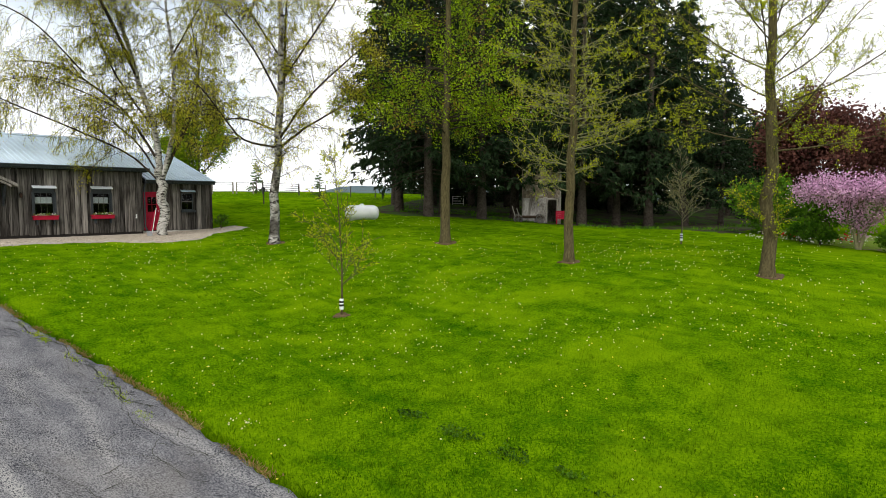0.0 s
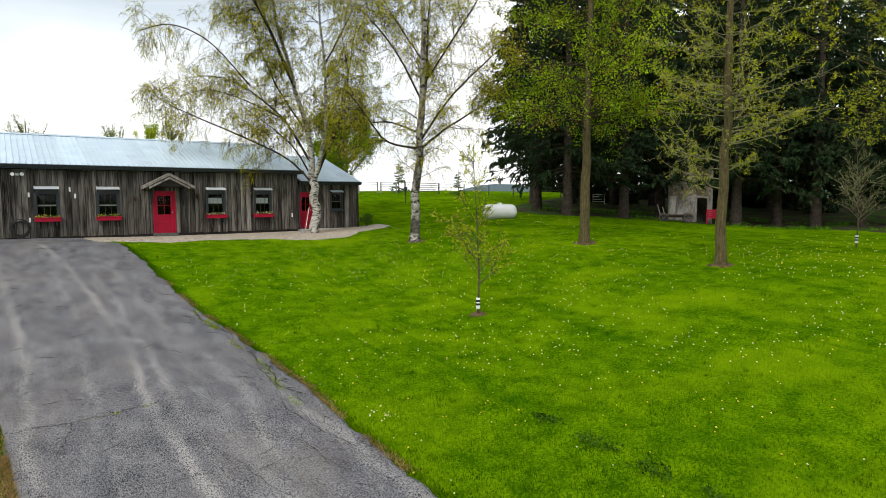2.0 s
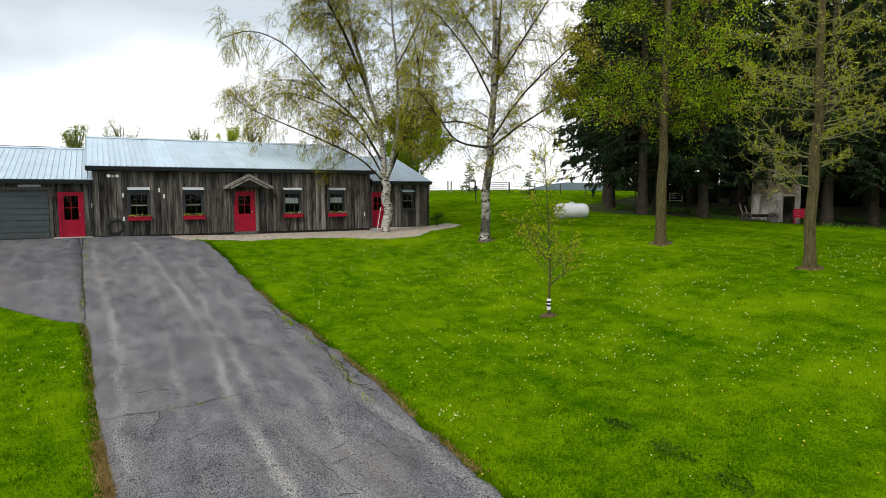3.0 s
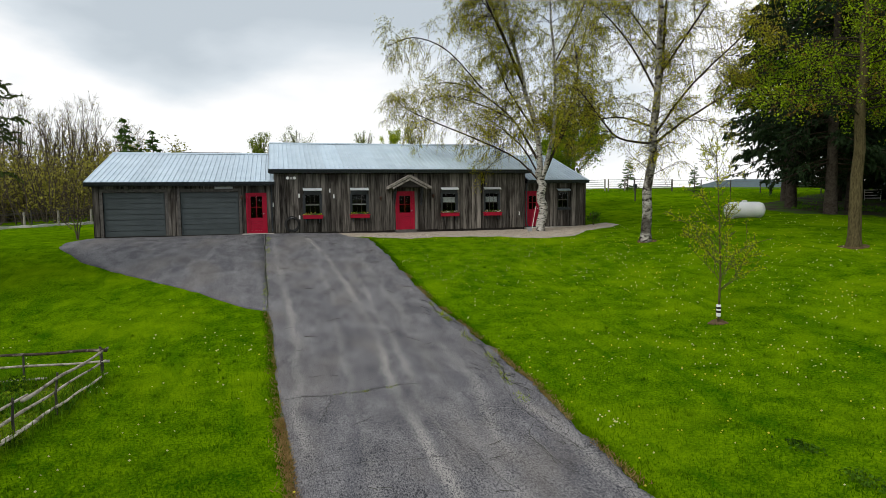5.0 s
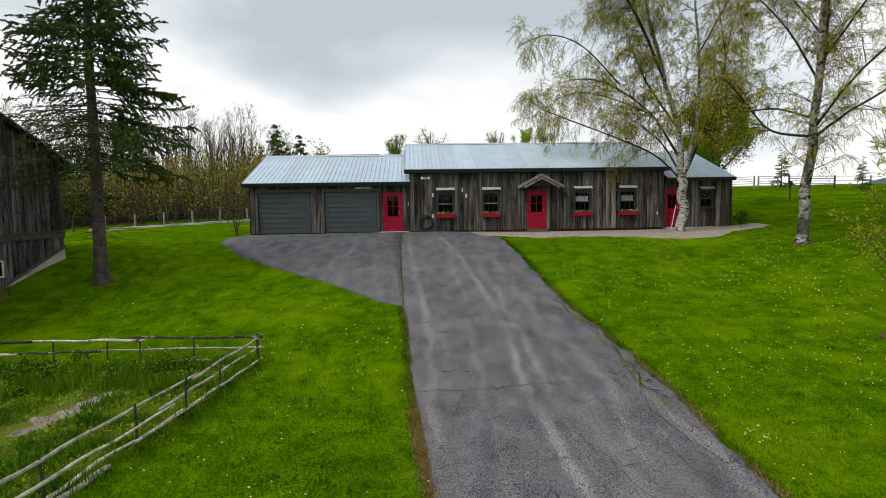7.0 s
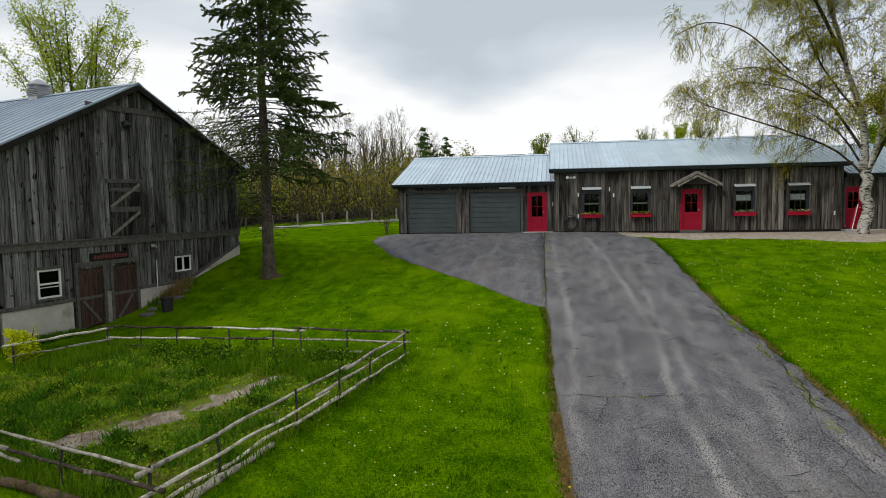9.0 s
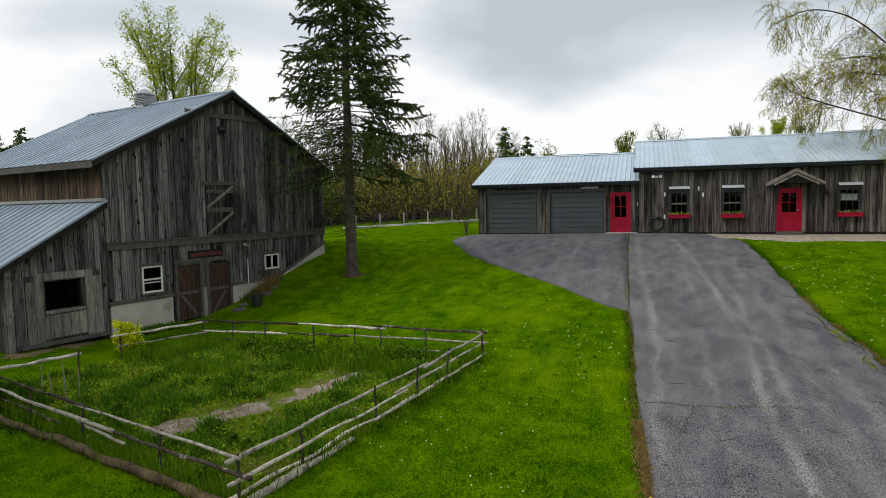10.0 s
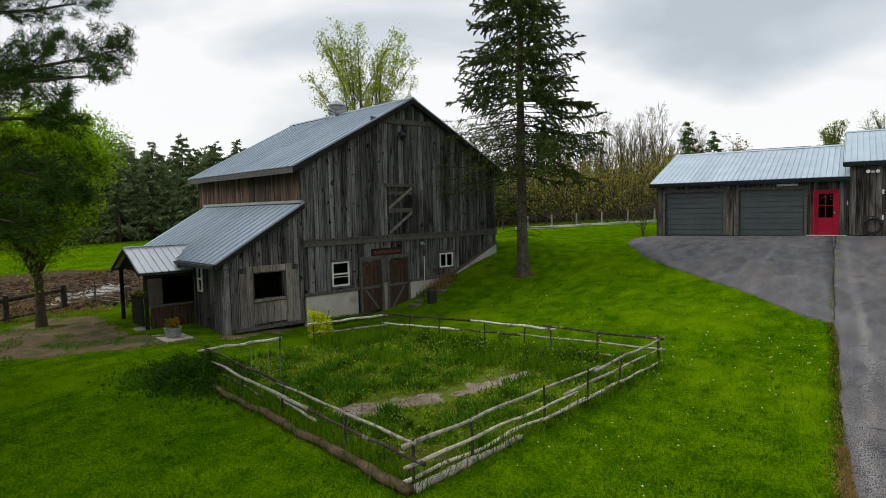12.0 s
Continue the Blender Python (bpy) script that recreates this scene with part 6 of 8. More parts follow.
# tree tops that show over the farmhouse roof
crown_tree("garden_tree", -10.1, 58, 7.3, 1.2, 2.0, "slender lime-green tree behind the farmhouse roof", LIMELEAF, 6500, 0.055, 221, rise=0.8, turn=10)
crown_tree("garden_tree", 1.4, 62, 7.7, 1.3, 2.0, "pale green young tree behind the farmhouse roof", PALELEAF, 4500, 0.06, 222, rise=0.8)
crown_tree("garden_tree", -1.7, 66, 8.2, 1.9, 2.0, "thinly leaved tree behind the farmhouse roof", PALELEAF, 1800, 0.055, 223, rise=0.8)
crown_tree("garden_tree", -7.6, 64, 7.7, 1.2, 2.0, "thinly leaved tree behind the farmhouse roof", PALELEAF, 1800, 0.055, 224, rise=0.8)
crown_tree("garden_tree", -12.0, 66, 7.9, 1.6, 2.0, "thinly leaved tree behind the farmhouse roof", PALELEAF, 1800, 0.055, 225, rise=0.8)

small = conifer_meshes(4.0, 1.25, 0.5, 231, PINENEEDLE, BARK, 11, 5, 0.11, 1500, 0.03, bare=0.1, trunk_r=0.07, side_len=0.35, shown=0)
mid = conifer_meshes(9.0, 2.4, 1.2, 232, PINENEEDLE, BARK, 20, 5, 0.17, 3600, 0.03, bare=0.15, trunk_r=0.16, side_len=0.6, shown=0)
for az, R, sc in ((-31.25, 62, 0.74), (-36.7, 60, 0.58)):
    x, y, z = spot(az, R)
    conifer("young_spruce", pose(x, y, z, 0, 0, az * 37), small, "small young conifer on the grassy rise", "young conifers").scale = (sc, sc, sc)
for az, R, sc in ((12.0, 60, 0.93), (10.0, 60, 0.82), (11.0, 61, 0.7)):
    x, y, z = spot(az, R)
    conifer("pine_tree", pose(x, y, z, 0, 0, az * 37), mid, "dark green pine behind the garage roof", "pines behind the garage").scale = (sc, sc, sc)

# bare spring wood with brush below, beyond the paddock fence
def bare_tree_meshes(height, seed):
    rng = np.random.default_rng(seed)
    n = 3
    base = [smooth_path([(0, 0, -0.2), (rng.normal() * 0.3, rng.normal() * 0.3, height * 0.35), (rng.normal() * 0.5, rng.normal() * 0.5, height * 0.7), (rng.normal() * 0.7, rng.normal() * 0.7, height)], 9) for _ in range(n)]
    p = np.stack(base)
    r = np.stack([np.linspace(0.10, 0.014, 9)] * n)
    a, ar = sprout(rng, p, r, 60, 0.22, 1.0, height * 0.22, spread=0.36, up=0.5, wob=0.06, grav=0.05, k=5, thin=0.45)
    b, br = sprout(rng, a, ar, 300, 0.15, 1.0, height * 0.09, spread=0.5, up=0.3, wob=0.08, k=4, thin=0.55)
    c, _ = along_paths(rng, b, 260, 0.2, 0.1)
    return tubes_mesh("trunk", [(p, r, 6)], GREYTWIG), tubes_mesh("branches", [(a, np.maximum(ar, 0.012), 3), (b, np.maximum(br, 0.009), 3)], GREYTWIG), leaves_mesh("buds", c, 0.09, BRUSHLEAF, rng, pointed=True)


def brush_meshes(height, seed, leaf_mat, count):
    rng = np.random.default_rng(seed)
    n = 44
    a = rng.uniform(0, 6.28, n)
    rr = rng.uniform(0.1, 2.0, n)
    st = np.stack([rr * np.cos(a), rr * np.sin(a), np.full(n, -0.2)], 1)
    end = st + np.stack([np.cos(a) * rng.uniform(0.2, 1.2, n), np.sin(a) * rng.uniform(0.2, 1.2, n), rng.uniform(0.5, 1.0, n) * height], 1)
    f = np.linspace(0, 1, 6)[None, :, None]
    p = st[:, None] * (1 - f) + end[:, None] * f + rng.normal(size=(n, 6, 3)) * 0.08
    r = np.tile(np.linspace(0.04, 0.012, 6)[None], (n, 1))
    b, br = sprout(rng, p, r, 110, 0.15, 1.0, height * 0.25, spread=0.5, up=0.3, wob=0.15, k=4, thin=0.6)
    c, _ = along_paths(rng, b, int(1.3 * count), 0.1, 0.25)
    return tubes_mesh("stem", [(p, r, 3)], GREYTWIG), tubes_mesh("branches", [(b, np.maximum(br, 0.012), 3)], GREYTWIG), leaves_mesh("leaves", c, 0.085, leaf_mat, rng, pointed=True)


bare_kinds = [bare_tree_meshes(10.5 + i, 241 + i) for i in range(3)]
brush_kinds = [brush_meshes(4.6, 251, BRUSHLEAF, 1100), brush_meshes(4.0, 252, BRUSHLEAF, 800), brush_meshes(3.6, 253, SHRUBLEAF, 1600)]
rs = random.Random(77)
for i in range(84):
    az, R = 11.0 + 25 * (i + rs.random()) / 84, rs.uniform(74, 92)
    x, y, z = spot(az, R)
    sc = rs.uniform(0.78, 1.02) * (1.0 - 0.015 * max(0, 16 - az))
    conifer("bare_tree", pose(x, y, z, 0, 0, rs.uniform(0, 360)), bare_kinds[i % 3], "bare grey tree in a spring hedgerow wood", "bare hedgerow trees", far=True).scale = (sc, sc, sc * 0.9)
for i in range(96):
    az, R = 10 + 27 * (i + rs.random()) / 96, rs.uniform(64, 84)
    x, y, z = spot(az, R)
    sc = rs.uniform(0.7, 1.5)
    green = rs.random() < (0.4 if az > 27 else 0.04)
    conifer("brush", pose(x, y, z, 0, 0, rs.uniform(0, 360)), brush_kinds[2 if green else i % 2], "tangled budding brush beyond the paddock fence", "hedgerow brush", loose=True).scale = (sc * 1.2, sc * 1.2, sc * (1.25 if green else 1.0))

# pine wood beyond the pasture, its needle colour paled for haze
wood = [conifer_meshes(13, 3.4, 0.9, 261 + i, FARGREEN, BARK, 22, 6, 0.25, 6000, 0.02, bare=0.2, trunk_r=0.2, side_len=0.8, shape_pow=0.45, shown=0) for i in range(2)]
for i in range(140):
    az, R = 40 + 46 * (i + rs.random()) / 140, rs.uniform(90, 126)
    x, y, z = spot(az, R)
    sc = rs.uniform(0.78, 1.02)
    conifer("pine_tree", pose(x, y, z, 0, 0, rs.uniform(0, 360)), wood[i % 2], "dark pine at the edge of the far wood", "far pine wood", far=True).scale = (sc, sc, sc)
for i in range(12):
    az, R = 28 + 16 * (i + rs.random()) / 12, rs.uniform(66, 80)
    x, y, z = spot(az, R)
    conifer("brush", pose(x, y, z, 0, 0, rs.uniform(0, 360)), brush_kinds[2], "leafy green brush behind the barn", "hedgerow brush", loose=True).scale = (1.3, 1.3, 1.8)

# low wooded ridge on the horizon; its haze is painted as a blue-grey colour
ridge_sh = Shape()
rr = random.Random(9)
for i in range(121):
    a = radians(-100 + 200 * i / 120)
    h = 9 + 5 * math.sin(i * 0.31) + 3 * math.sin(i * 0.83 + 1) + rr.uniform(-0.8, 0.8)
    for R, z in ((600, -8), (600, h), (660, -8)):
        ridge_sh.v.append((R * math.sin(a), R * math.cos(a), z))
for i in range(120):
    k0 = 3 * i
    ridge_sh.f += [(k0, k0 + 3, k0 + 4, k0 + 1), (k0 + 1, k0 + 4, k0 + 5, k0 + 2)]
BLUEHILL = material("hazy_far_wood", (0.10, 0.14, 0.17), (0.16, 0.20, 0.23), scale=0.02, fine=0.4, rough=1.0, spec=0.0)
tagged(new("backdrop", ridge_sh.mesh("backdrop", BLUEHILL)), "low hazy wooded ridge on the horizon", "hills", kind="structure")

# the near pine whose limb hangs into view
px, py, pz = spot(76.5, 17.0)
pine_limbs = [([(0, 0, -0.3), (0.1, 0.1, 4), (0.0, 0.2, 9), (0.1, 0.2, 15)], 0.34, 0.05)]
for a, h0, ln, rise in ((66, 7.3, 4.7, 0.9), (34, 5.6, 3.9, -0.6), (44, 5.0, 3.4, -0.4), (20, 4.6, 3.6, -0.4), (55, 4.2, 2.8, -0.3), (38, 6.3, 3.8, 0.0), (48, 7.0, 4.2, 0.3), (25, 6.6, 3.2, 0.1), (78, 8.6, 4.0, 0.8), (110, 7.6, 3.4, 0.2), (140, 6.5, 4.2, 0.5), (200, 5.6, 4.4, 0.3), (250, 6.8, 4.4, 0.6), (310, 5.4, 4.0, 0.3), (350, 7.4, 4.2, 0.6), (50, 8.9, 3.4, 0.7), (10, 9.2, 3.8, 0.8), (70, 10, 3.4, 0.9), (160, 9.6, 3.6, 0.7), (280, 10.2, 3.4, 0.8)):
    c, s = math.cos(radians(a)), math.sin(radians(a))
    pine_limbs.append(([(0, 0, h0), (c * ln * 0.5, s * ln * 0.5, h0 + rise * 0.2), (c * ln, s * ln, h0 + rise)], 0.07, 0.02))
near_pine = tree_from("pine_tree", pose(px, py, pz), pine_limbs, "large white pine with long feathery green limbs", "tree", BARK, TWIG,
          (dict(n=420, f0=0.25, f1=1.0, length=1.5, spread=0.5, up=0.1, grav=0.03, wob=0.1, k=5, thin=0.4, fall=0.5, flat=0.5),
           dict(n=3200, f0=0.15, f1=1.0, length=0.5, spread=0.5, up=0.15, grav=0.05, wob=0.1, k=3, thin=0.6)),
          (("needle_foliage", PINENEEDLE, 190000, 0.065, 0.10, -0.1, 0.05),), 271)
# unseen spruces added beside the drone, out of view, to shade the lawn below the pine
for x, y, sc in ((-22.3, 2.0, 0.6), (-17.5, 1.6, 0.5), (-13.5, -1.2, 0.45), (-27.5, 3.0, 0.65), (-19.5, -3.5, 0.6)):
    o = copy_thing(first[2], pose(x, y, lz(x, y), 0, 0, x * 31))
    o.scale = (sc * 1.15, sc * 1.15, sc)
crown_tree("bare_shrub", 15.75, 33.9, 2.1, 1.1, 0.2, "small bare shrub at the garage corner", BRUSHLEAF, 120, 0.03, 281, stems=3, limbs_n=7, category="shrub", trunk_r=0.03, twigs=90)
crown_tree("garden_shrub", -28.3, 36.9, 0.75, 0.5, 0.05, "small green shrub at the house corner", SHRUBLEAF, 900, 0.04, 282, stems=4, limbs_n=6, category="shrub", trunk_r=0.02, twigs=60)

# ---------------------------------------------------------------- garden plot with its pole fence
import collections

def pole(parent, a, b, r, seed, name="rail", mat=LOG, bend=0.017, sides=8, over=0.14, label=""):
    """A crooked peeled pole with knots, thinning from butt to tip, between two points."""
    rng = random.Random(seed)
    a, b = Vector(a), Vector(b)
    d = (b - a).normalized()
    a, b = a - d * over * rng.uniform(0.5, 1.6), b + d * over * rng.uniform(0.5, 1.6)
    k = 6 + int((b - a).length * 3.5)
    side = d.cross(Vector((0, 0, 1))).normalized()
    waves = [(rng.uniform(0.7, 3.4), rng.uniform(0, 6.28), rng.uniform(0.4, 1.0)) for _ in range(6)]
    pts, rad = [], []
    for i in range(k):
        u = i / (k - 1)
        fade = min(1.0, 5 * u, 5 * (1 - u))
        s = sum(w * math.sin(f * 6.28 * u + p) for f, p, w in waves[:3]) * bend * fade * 0.6
        h = sum(w * math.sin(f * 6.28 * u + p) for f, p, w in waves[3:]) * bend * fade * 0.6
        pts.append(a.lerp(b, u) + side * s + Vector((0, 0, h)))
        rad.append(r * (1.2 - 0.45 * u) * rng.uniform(0.9, 1.1) * (1.22 if rng.random() < 0.16 else 1.0))
    return part(name, Shape().tube(pts, rad, sides), mat, parent, label, smooth=True)


garden_fence = thing("garden_fence", pose(0, 0, 0), "low rustic fence of crooked peeled poles round a garden plot", "fence")
N, R_, B_, L_, GR, GL = (-5.56, 7.31), (-3.76, 14.52), (-12.95, 15.75), (-13.72, 9.52), (-13.9, 13.5), (-13.2, 11.5)


def fence_run(a, b, heights, posts, seed, r=0.035, lengths=(0.0, 0.52, 1.0), mats=(LOG,)):
    """Posts and rows of lashed poles; every row is several poles that overlap at their ends."""
    rng = random.Random(seed)
    stops = [0.0] + [(i + 1 + rng.uniform(-0.2, 0.2)) / (posts + 1) for i in range(posts)] + [1.0]
    for f in stops:
        x, y = a[0] + (b[0] - a[0]) * f, a[1] + (b[1] - a[1]) * f
        z = lz(x, y)
        part("post", Shape().tube([(x, y, z - 0.2), (x + rng.uniform(-0.02, 0.02), y, z + 0.4), (x + rng.uniform(-0.04, 0.04), y + 0.02, z + max(heights) + rng.uniform(0.02, 0.10))], [0.026, 0.024, 0.02], 6), POSTWOOD, garden_fence)
    for j, h in enumerate(heights):
        cuts = [min(max(c + (rng.uniform(-0.12, 0.12) if 0 < c < 1 else 0), 0), 1) for c in lengths]
        for s, (f0, f1) in enumerate(zip(cuts, cuts[1:])):
            (x0, y0), (x1, y1) = [(a[0] + (b[0] - a[0]) * f, a[1] + (b[1] - a[1]) * f) for f in (f0, f1)]
            o = 0.04 * (1 if (j + s) % 2 else -1)
            mat = mats[(s + j) % len(mats)]
            pole(garden_fence, (x0 + o, y0, lz(x0, y0) + h + rng.uniform(-0.04, 0.04)), (x1 + o, y1, lz(x1, y1) + h + rng.uniform(-0.04, 0.04)), r * rng.uniform(0.8, 1.2), seed * 17 + j * 5 + s, mat=mat)


fence_run(N, R_, (0.70, 0.42, 0.13), 4, 1, 0.031, (0.0, 0.55, 1.0))
fence_run(R_, B_, (0.68, 0.40), 6, 2, 0.027, (0.0, 0.36, 0.7, 1.0), (BARKPOLE, LOG))
fence_run(N, L_, (0.70, 0.43), 3, 3, 0.029, (0.0, 0.5, 1.0), (LOG, BARKPOLE))
fence_run(B_, GR, (0.62, 0.36), 0, 4, 0.03, (0.0, 1.0))
fence_run(GL, L_, (0.66,), 0, 5, 0.032, (0.0, 1.0))
# odd lengths lashed on where a rail has gone
pole(garden_fence, (-5.0, 14.7, lz(-5.0, 14.7) + 0.14), (-6.9, 14.95, lz(-6.9, 14.95) + 0.12), 0.024, 71, mat=LOG)
pole(garden_fence, (-10.9, 15.5, lz(-10.9, 15.5) + 0.16), (-12.9, 15.75, lz(-12.9, 15.75) + 0.18), 0.022, 72, mat=BARKPOLE)
pole(garden_fence, (-4.72, 10.3, lz(-4.72, 10.3) + 0.2), (-4.3, 12.1, lz(-4.3, 12.1) + 0.17), 0.026, 73, mat=LOG)
pole(garden_fence, (-8.6, 8.15, lz(-8.6, 8.15) + 0.3), (-9.8, 8.5, lz(-9.8, 8.5) + 0.36), 0.024, 74, mat=LOG)
pole(garden_fence, (-10.6, 8.7, lz(-10.6, 8.7) + 0.22), (-13.2, 9.4, lz(-13.2, 9.4) + 0.26), 0.022, 75, mat=BARKPOLE)
FOOTLOG = material("old_brown_log", (0.035, 0.024, 0.014), (0.18, 0.13, 0.075), scale=3, fine=18, fine_mix=0.5, rough=0.9, bump=0.6, stain=(0.03, 0.024, 0.016), stain_scale=2.5, stain_at=0.52, spec=0.1)
# heavy split logs lying along the foot of the near sides
pole(garden_fence, (N[0] - 0.05, N[1] - 0.2, lz(*N) + 0.09), (-9.2, 8.05, lz(-9.2, 8.05) + 0.09), 0.075, 61, "foot_log", FOOTLOG, 0.035, 9, label="heavy old log at the foot of the fence")
pole(garden_fence, (-9.3, 8.1, lz(-9.3, 8.1) + 0.08), (-12.6, 8.9, lz(-12.6, 8.9) + 0.08), 0.07, 62, "foot_log", FOOTLOG, 0.035, 9, label="heavy old log at the foot of the fence")
pole(garden_fence, (N[0] + 0.1, N[1] + 0.05, lz(*N) + 0.04), (-4.95, 9.6, lz(-4.95, 9.6) + 0.05), 0.06, 63, "foot_log", LOG, 0.015, 9, label="split grey log under the lowest rail")

QUAD = (N, R_, B_, (-13.9, 12.5), L_)


def inside(x, y, poly):
    n, c = len(poly), False
    for i in range(n):
        (x0, y0), (x1, y1) = poly[i], poly[(i + 1) % n]
        if (y0 > y) != (y1 > y) and x < (x1 - x0) * (y - y0) / (y1 - y0) + x0:
            c = not c
    return c


def patch(name, poly, step, lift, mat, label, category, rag=0.15):
    """A ground patch inside a polygon in plan, with a ragged rim."""
    xs, ys = [p[0] for p in poly], [p[1] for p in poly]
    nx, ny = int((max(xs) - min(xs)) / step) + 2, int((max(ys) - min(ys)) / step) + 2
    sh, index = Shape(), {}

    def vert(i, j):
        if (i, j) not in index:
            x, y = min(xs) + i * step, min(ys) + j * step
            index[i, j] = len(sh.v)
            sh.v.append((x, y, lz(x, y) + lift + float(bumps(x, y)) + 0.02 * noise.noise((x * 1.7, y * 1.7, 0))))
        return index[i, j]

    for j in range(ny):
        for i in range(nx):
            x, y = min(xs) + (i + 0.5) * step, min(ys) + (j + 0.5) * step
            o = rag * noise.noise((x * 2.3, y * 2.3, 5.0))
            if inside(x + o, y + o, poly):
                sh.f.append((vert(i, j), vert(i + 1, j), vert(i + 1, j + 1), vert(i, j + 1)))
    uses = collections.Counter(i for q in sh.f for i in q)
    sh.v = [(x, y, z - (0.05 if uses[i] < 4 else 0.0)) for i, (x, y, z) in enumerate(sh.v)]
    ob = new(name, sh.mesh(name, mat, True))
    return tagged(ob, label, category, kind="structure")


patch("garden_soil", QUAD, 0.16, 0.02, SOIL, "weedy garden soil inside the pole fence", "soil")
SAND = material("pale_dry_soil", (0.15, 0.12, 0.09), (0.40, 0.35, 0.28), scale=3, fine=30, rough=0.95, bump=0.7, thick=0.03, spec=0.1)
for sand_poly in (((-9.1, 9.1), (-8.45, 8.85), (-8.0, 9.5), (-8.35, 10.1), (-9.05, 9.75)), ((-8.4, 10.05), (-7.85, 9.75), (-7.2, 10.6), (-7.45, 11.15), (-8.2, 10.7)), ((-7.5, 11.3), (-6.95, 11.05), (-6.3, 12.9), (-6.6, 13.3), (-7.2, 12.3))):
    patch("bare_soil", sand_poly, 0.07, 0.04, SAND, "pale dry bare spot in the garden plot", "soil", 0.55)
MUD = material("churned_mud", (0.018, 0.011, 0.007), (0.120, 0.080, 0.050), scale=2.6, fine=9, rough=0.95, bump=1.0, thick=0.10, stain=(0.15, 0.115, 0.07), stain_scale=2.2, stain_at=0.56, stain_mix=0.6, spec=0.02)
patch("mud", ((-28.3, 10.2), (-27.5, 12.8), (-26.5, 14.6), (-30, 18.5), (-38.5, 22.5), (-47, 22), (-56, 14), (-52, 3), (-30, 5)), 0.5, 0.05, MUD, "churned brown mud of the paddock", "mud", 0.8)
BARE = material("worn_lawn", (0.075, 0.055, 0.030), (0.23, 0.165, 0.095), scale=1.0, fine=14, rough=0.95, bump=0.6, thick=0.03, stain=(0.04, 0.095, 0.006), stain_scale=1.1, stain_at=0.50, spec=0.1)
patch("worn_ground", ((-17.3, 12.1), (-16.6, 15.2), (-15.9, 15.2), (-16.2, 12.6), (-17.4, 10.9), (-19.0, 8.4), (-21.5, 6.4), (-24, 7.2), (-26.3, 10.4), (-25.4, 12.6), (-21.5, 11.9), (-19.6, 11.4)), 0.2, 0.02, BARE, "trodden bare ground before the lean-to", "soil", 0.7)
patch("flower_bed", ((34, 3.5), (36.6, 7.6), (40, 10), (46, 9), (46, 0), (36, -1)), 0.4, 0.06, SOIL, "garden bed under the blossom tree", "flower bed", 0.4)
patch("spruce_litter", ((27, 27.5), (33.2, 26.6), (38.5, 24.2), (41.5, 20.5), (42.5, 16.2), (40.5, 12.4), (95, 14), (95, 40), (64, 52), (46, 45), (31, 36)), 0.6, 0.05,
      material("needle_litter", (0.020, 0.018, 0.011), (0.055, 0.046, 0.028), scale=1.5, fine=16, rough=1.0, bump=0.6, stain=(0.035, 0.085, 0.006), stain_scale=0.6, stain_at=0.46, spec=0.05),
      "brown needle litter and shade plants under the spruces", "ground", 0.8)
MULCH = material("bark_mulch", (0.045, 0.030, 0.015), (0.13, 0.09, 0.05), scale=6, fine=40, rough=0.95, bump=0.6, thick=0.02, spec=0.05)
for x, y, r in ((11.25, 14.05, 0.30), (20.9, 18.7, 0.55), (20.37, 12.0, 0.5), (22.0, 5.53, 0.55), (15.5, 24.1, 0.45), (-11.5, 23.2, 0.45)):
    ringp = [(x + r * math.cos(a) * (1 + 0.2 * math.sin(3 * a + x)), y + r * math.sin(a) * (1 + 0.2 * math.cos(2 * a))) for a in [i * 0.42 for i in range(15)]]
    patch("mulch", ringp, 0.07, 0.03, MULCH, "ring of brown bark mulch round a lawn tree", "mulch", 0.1)


# gravel terrace before the house
sh = Shape()
TERRACE = ((2.95, 30.9), (4.0, 30.7), (5.5, 29.7), (7.2, 29.7), (8.9, 29.5), (10.8, 28.3), (11.8, 27.2), (13.1, 27.0), (14.2, 27.6), (15.4, 29.2), (16.8, 29.9), (18.3, 31.0), (18.6, 33.0))
cols = 90
for i in range(cols + 1):
    x = 2.95 + (18.6 - 2.95) * i / cols
    f = np.interp(x, [p[0] for p in TERRACE], [p[1] for p in TERRACE]) + 0.08 * math.sin(5 * x) + 0.05 * math.sin(13 * x)
    back = 32.72 if x < 13.3 else (33.1 if x < 17.1 else 33.0)
    for j in range(14):
        y = f + (max(back, f + 0.02) - f) * j / 13
        sh.v.append((x, y, (lz(x, y) if y < 30.5 else max(lz(x, y), -0.13)) + (0.03 if j else -0.05) + 0.01 * noise.noise((x * 4, y * 4, 1))))
sh.f = [(i * 14 + j, (i + 1) * 14 + j, (i + 1) * 14 + j + 1, i * 14 + j + 1) for i in range(cols) for j in range(13)]
tagged(new("gravel_terrace", sh.mesh("gravel_terrace", GRAVEL, True)), "pale pea gravel terrace along the house front", "gravel", kind="structure")

rail_tools = thing("yard_tool", pose(12.75, 30.55, lz(12.75, 30.55) + 0.02), "red and white handled yard tool leaning on the birch", "tool")
part("shaft", Shape().tube([(0.0, 0, 0), (0.32, 0.1, 1.25)], 0.02, 6), RED, rail_tools, "red shaft")
part("shaft", Shape().tube([(0.1, 0.02, 0), (0.40, 0.12, 1.35)], 0.018, 6), WHITE, rail_tools, "white shaft")
part("blade", Shape().box(-0.12, 0.12, -0.02, 0.02, 0.0, 0.25, bevel=0.01), METAL, rail_tools)


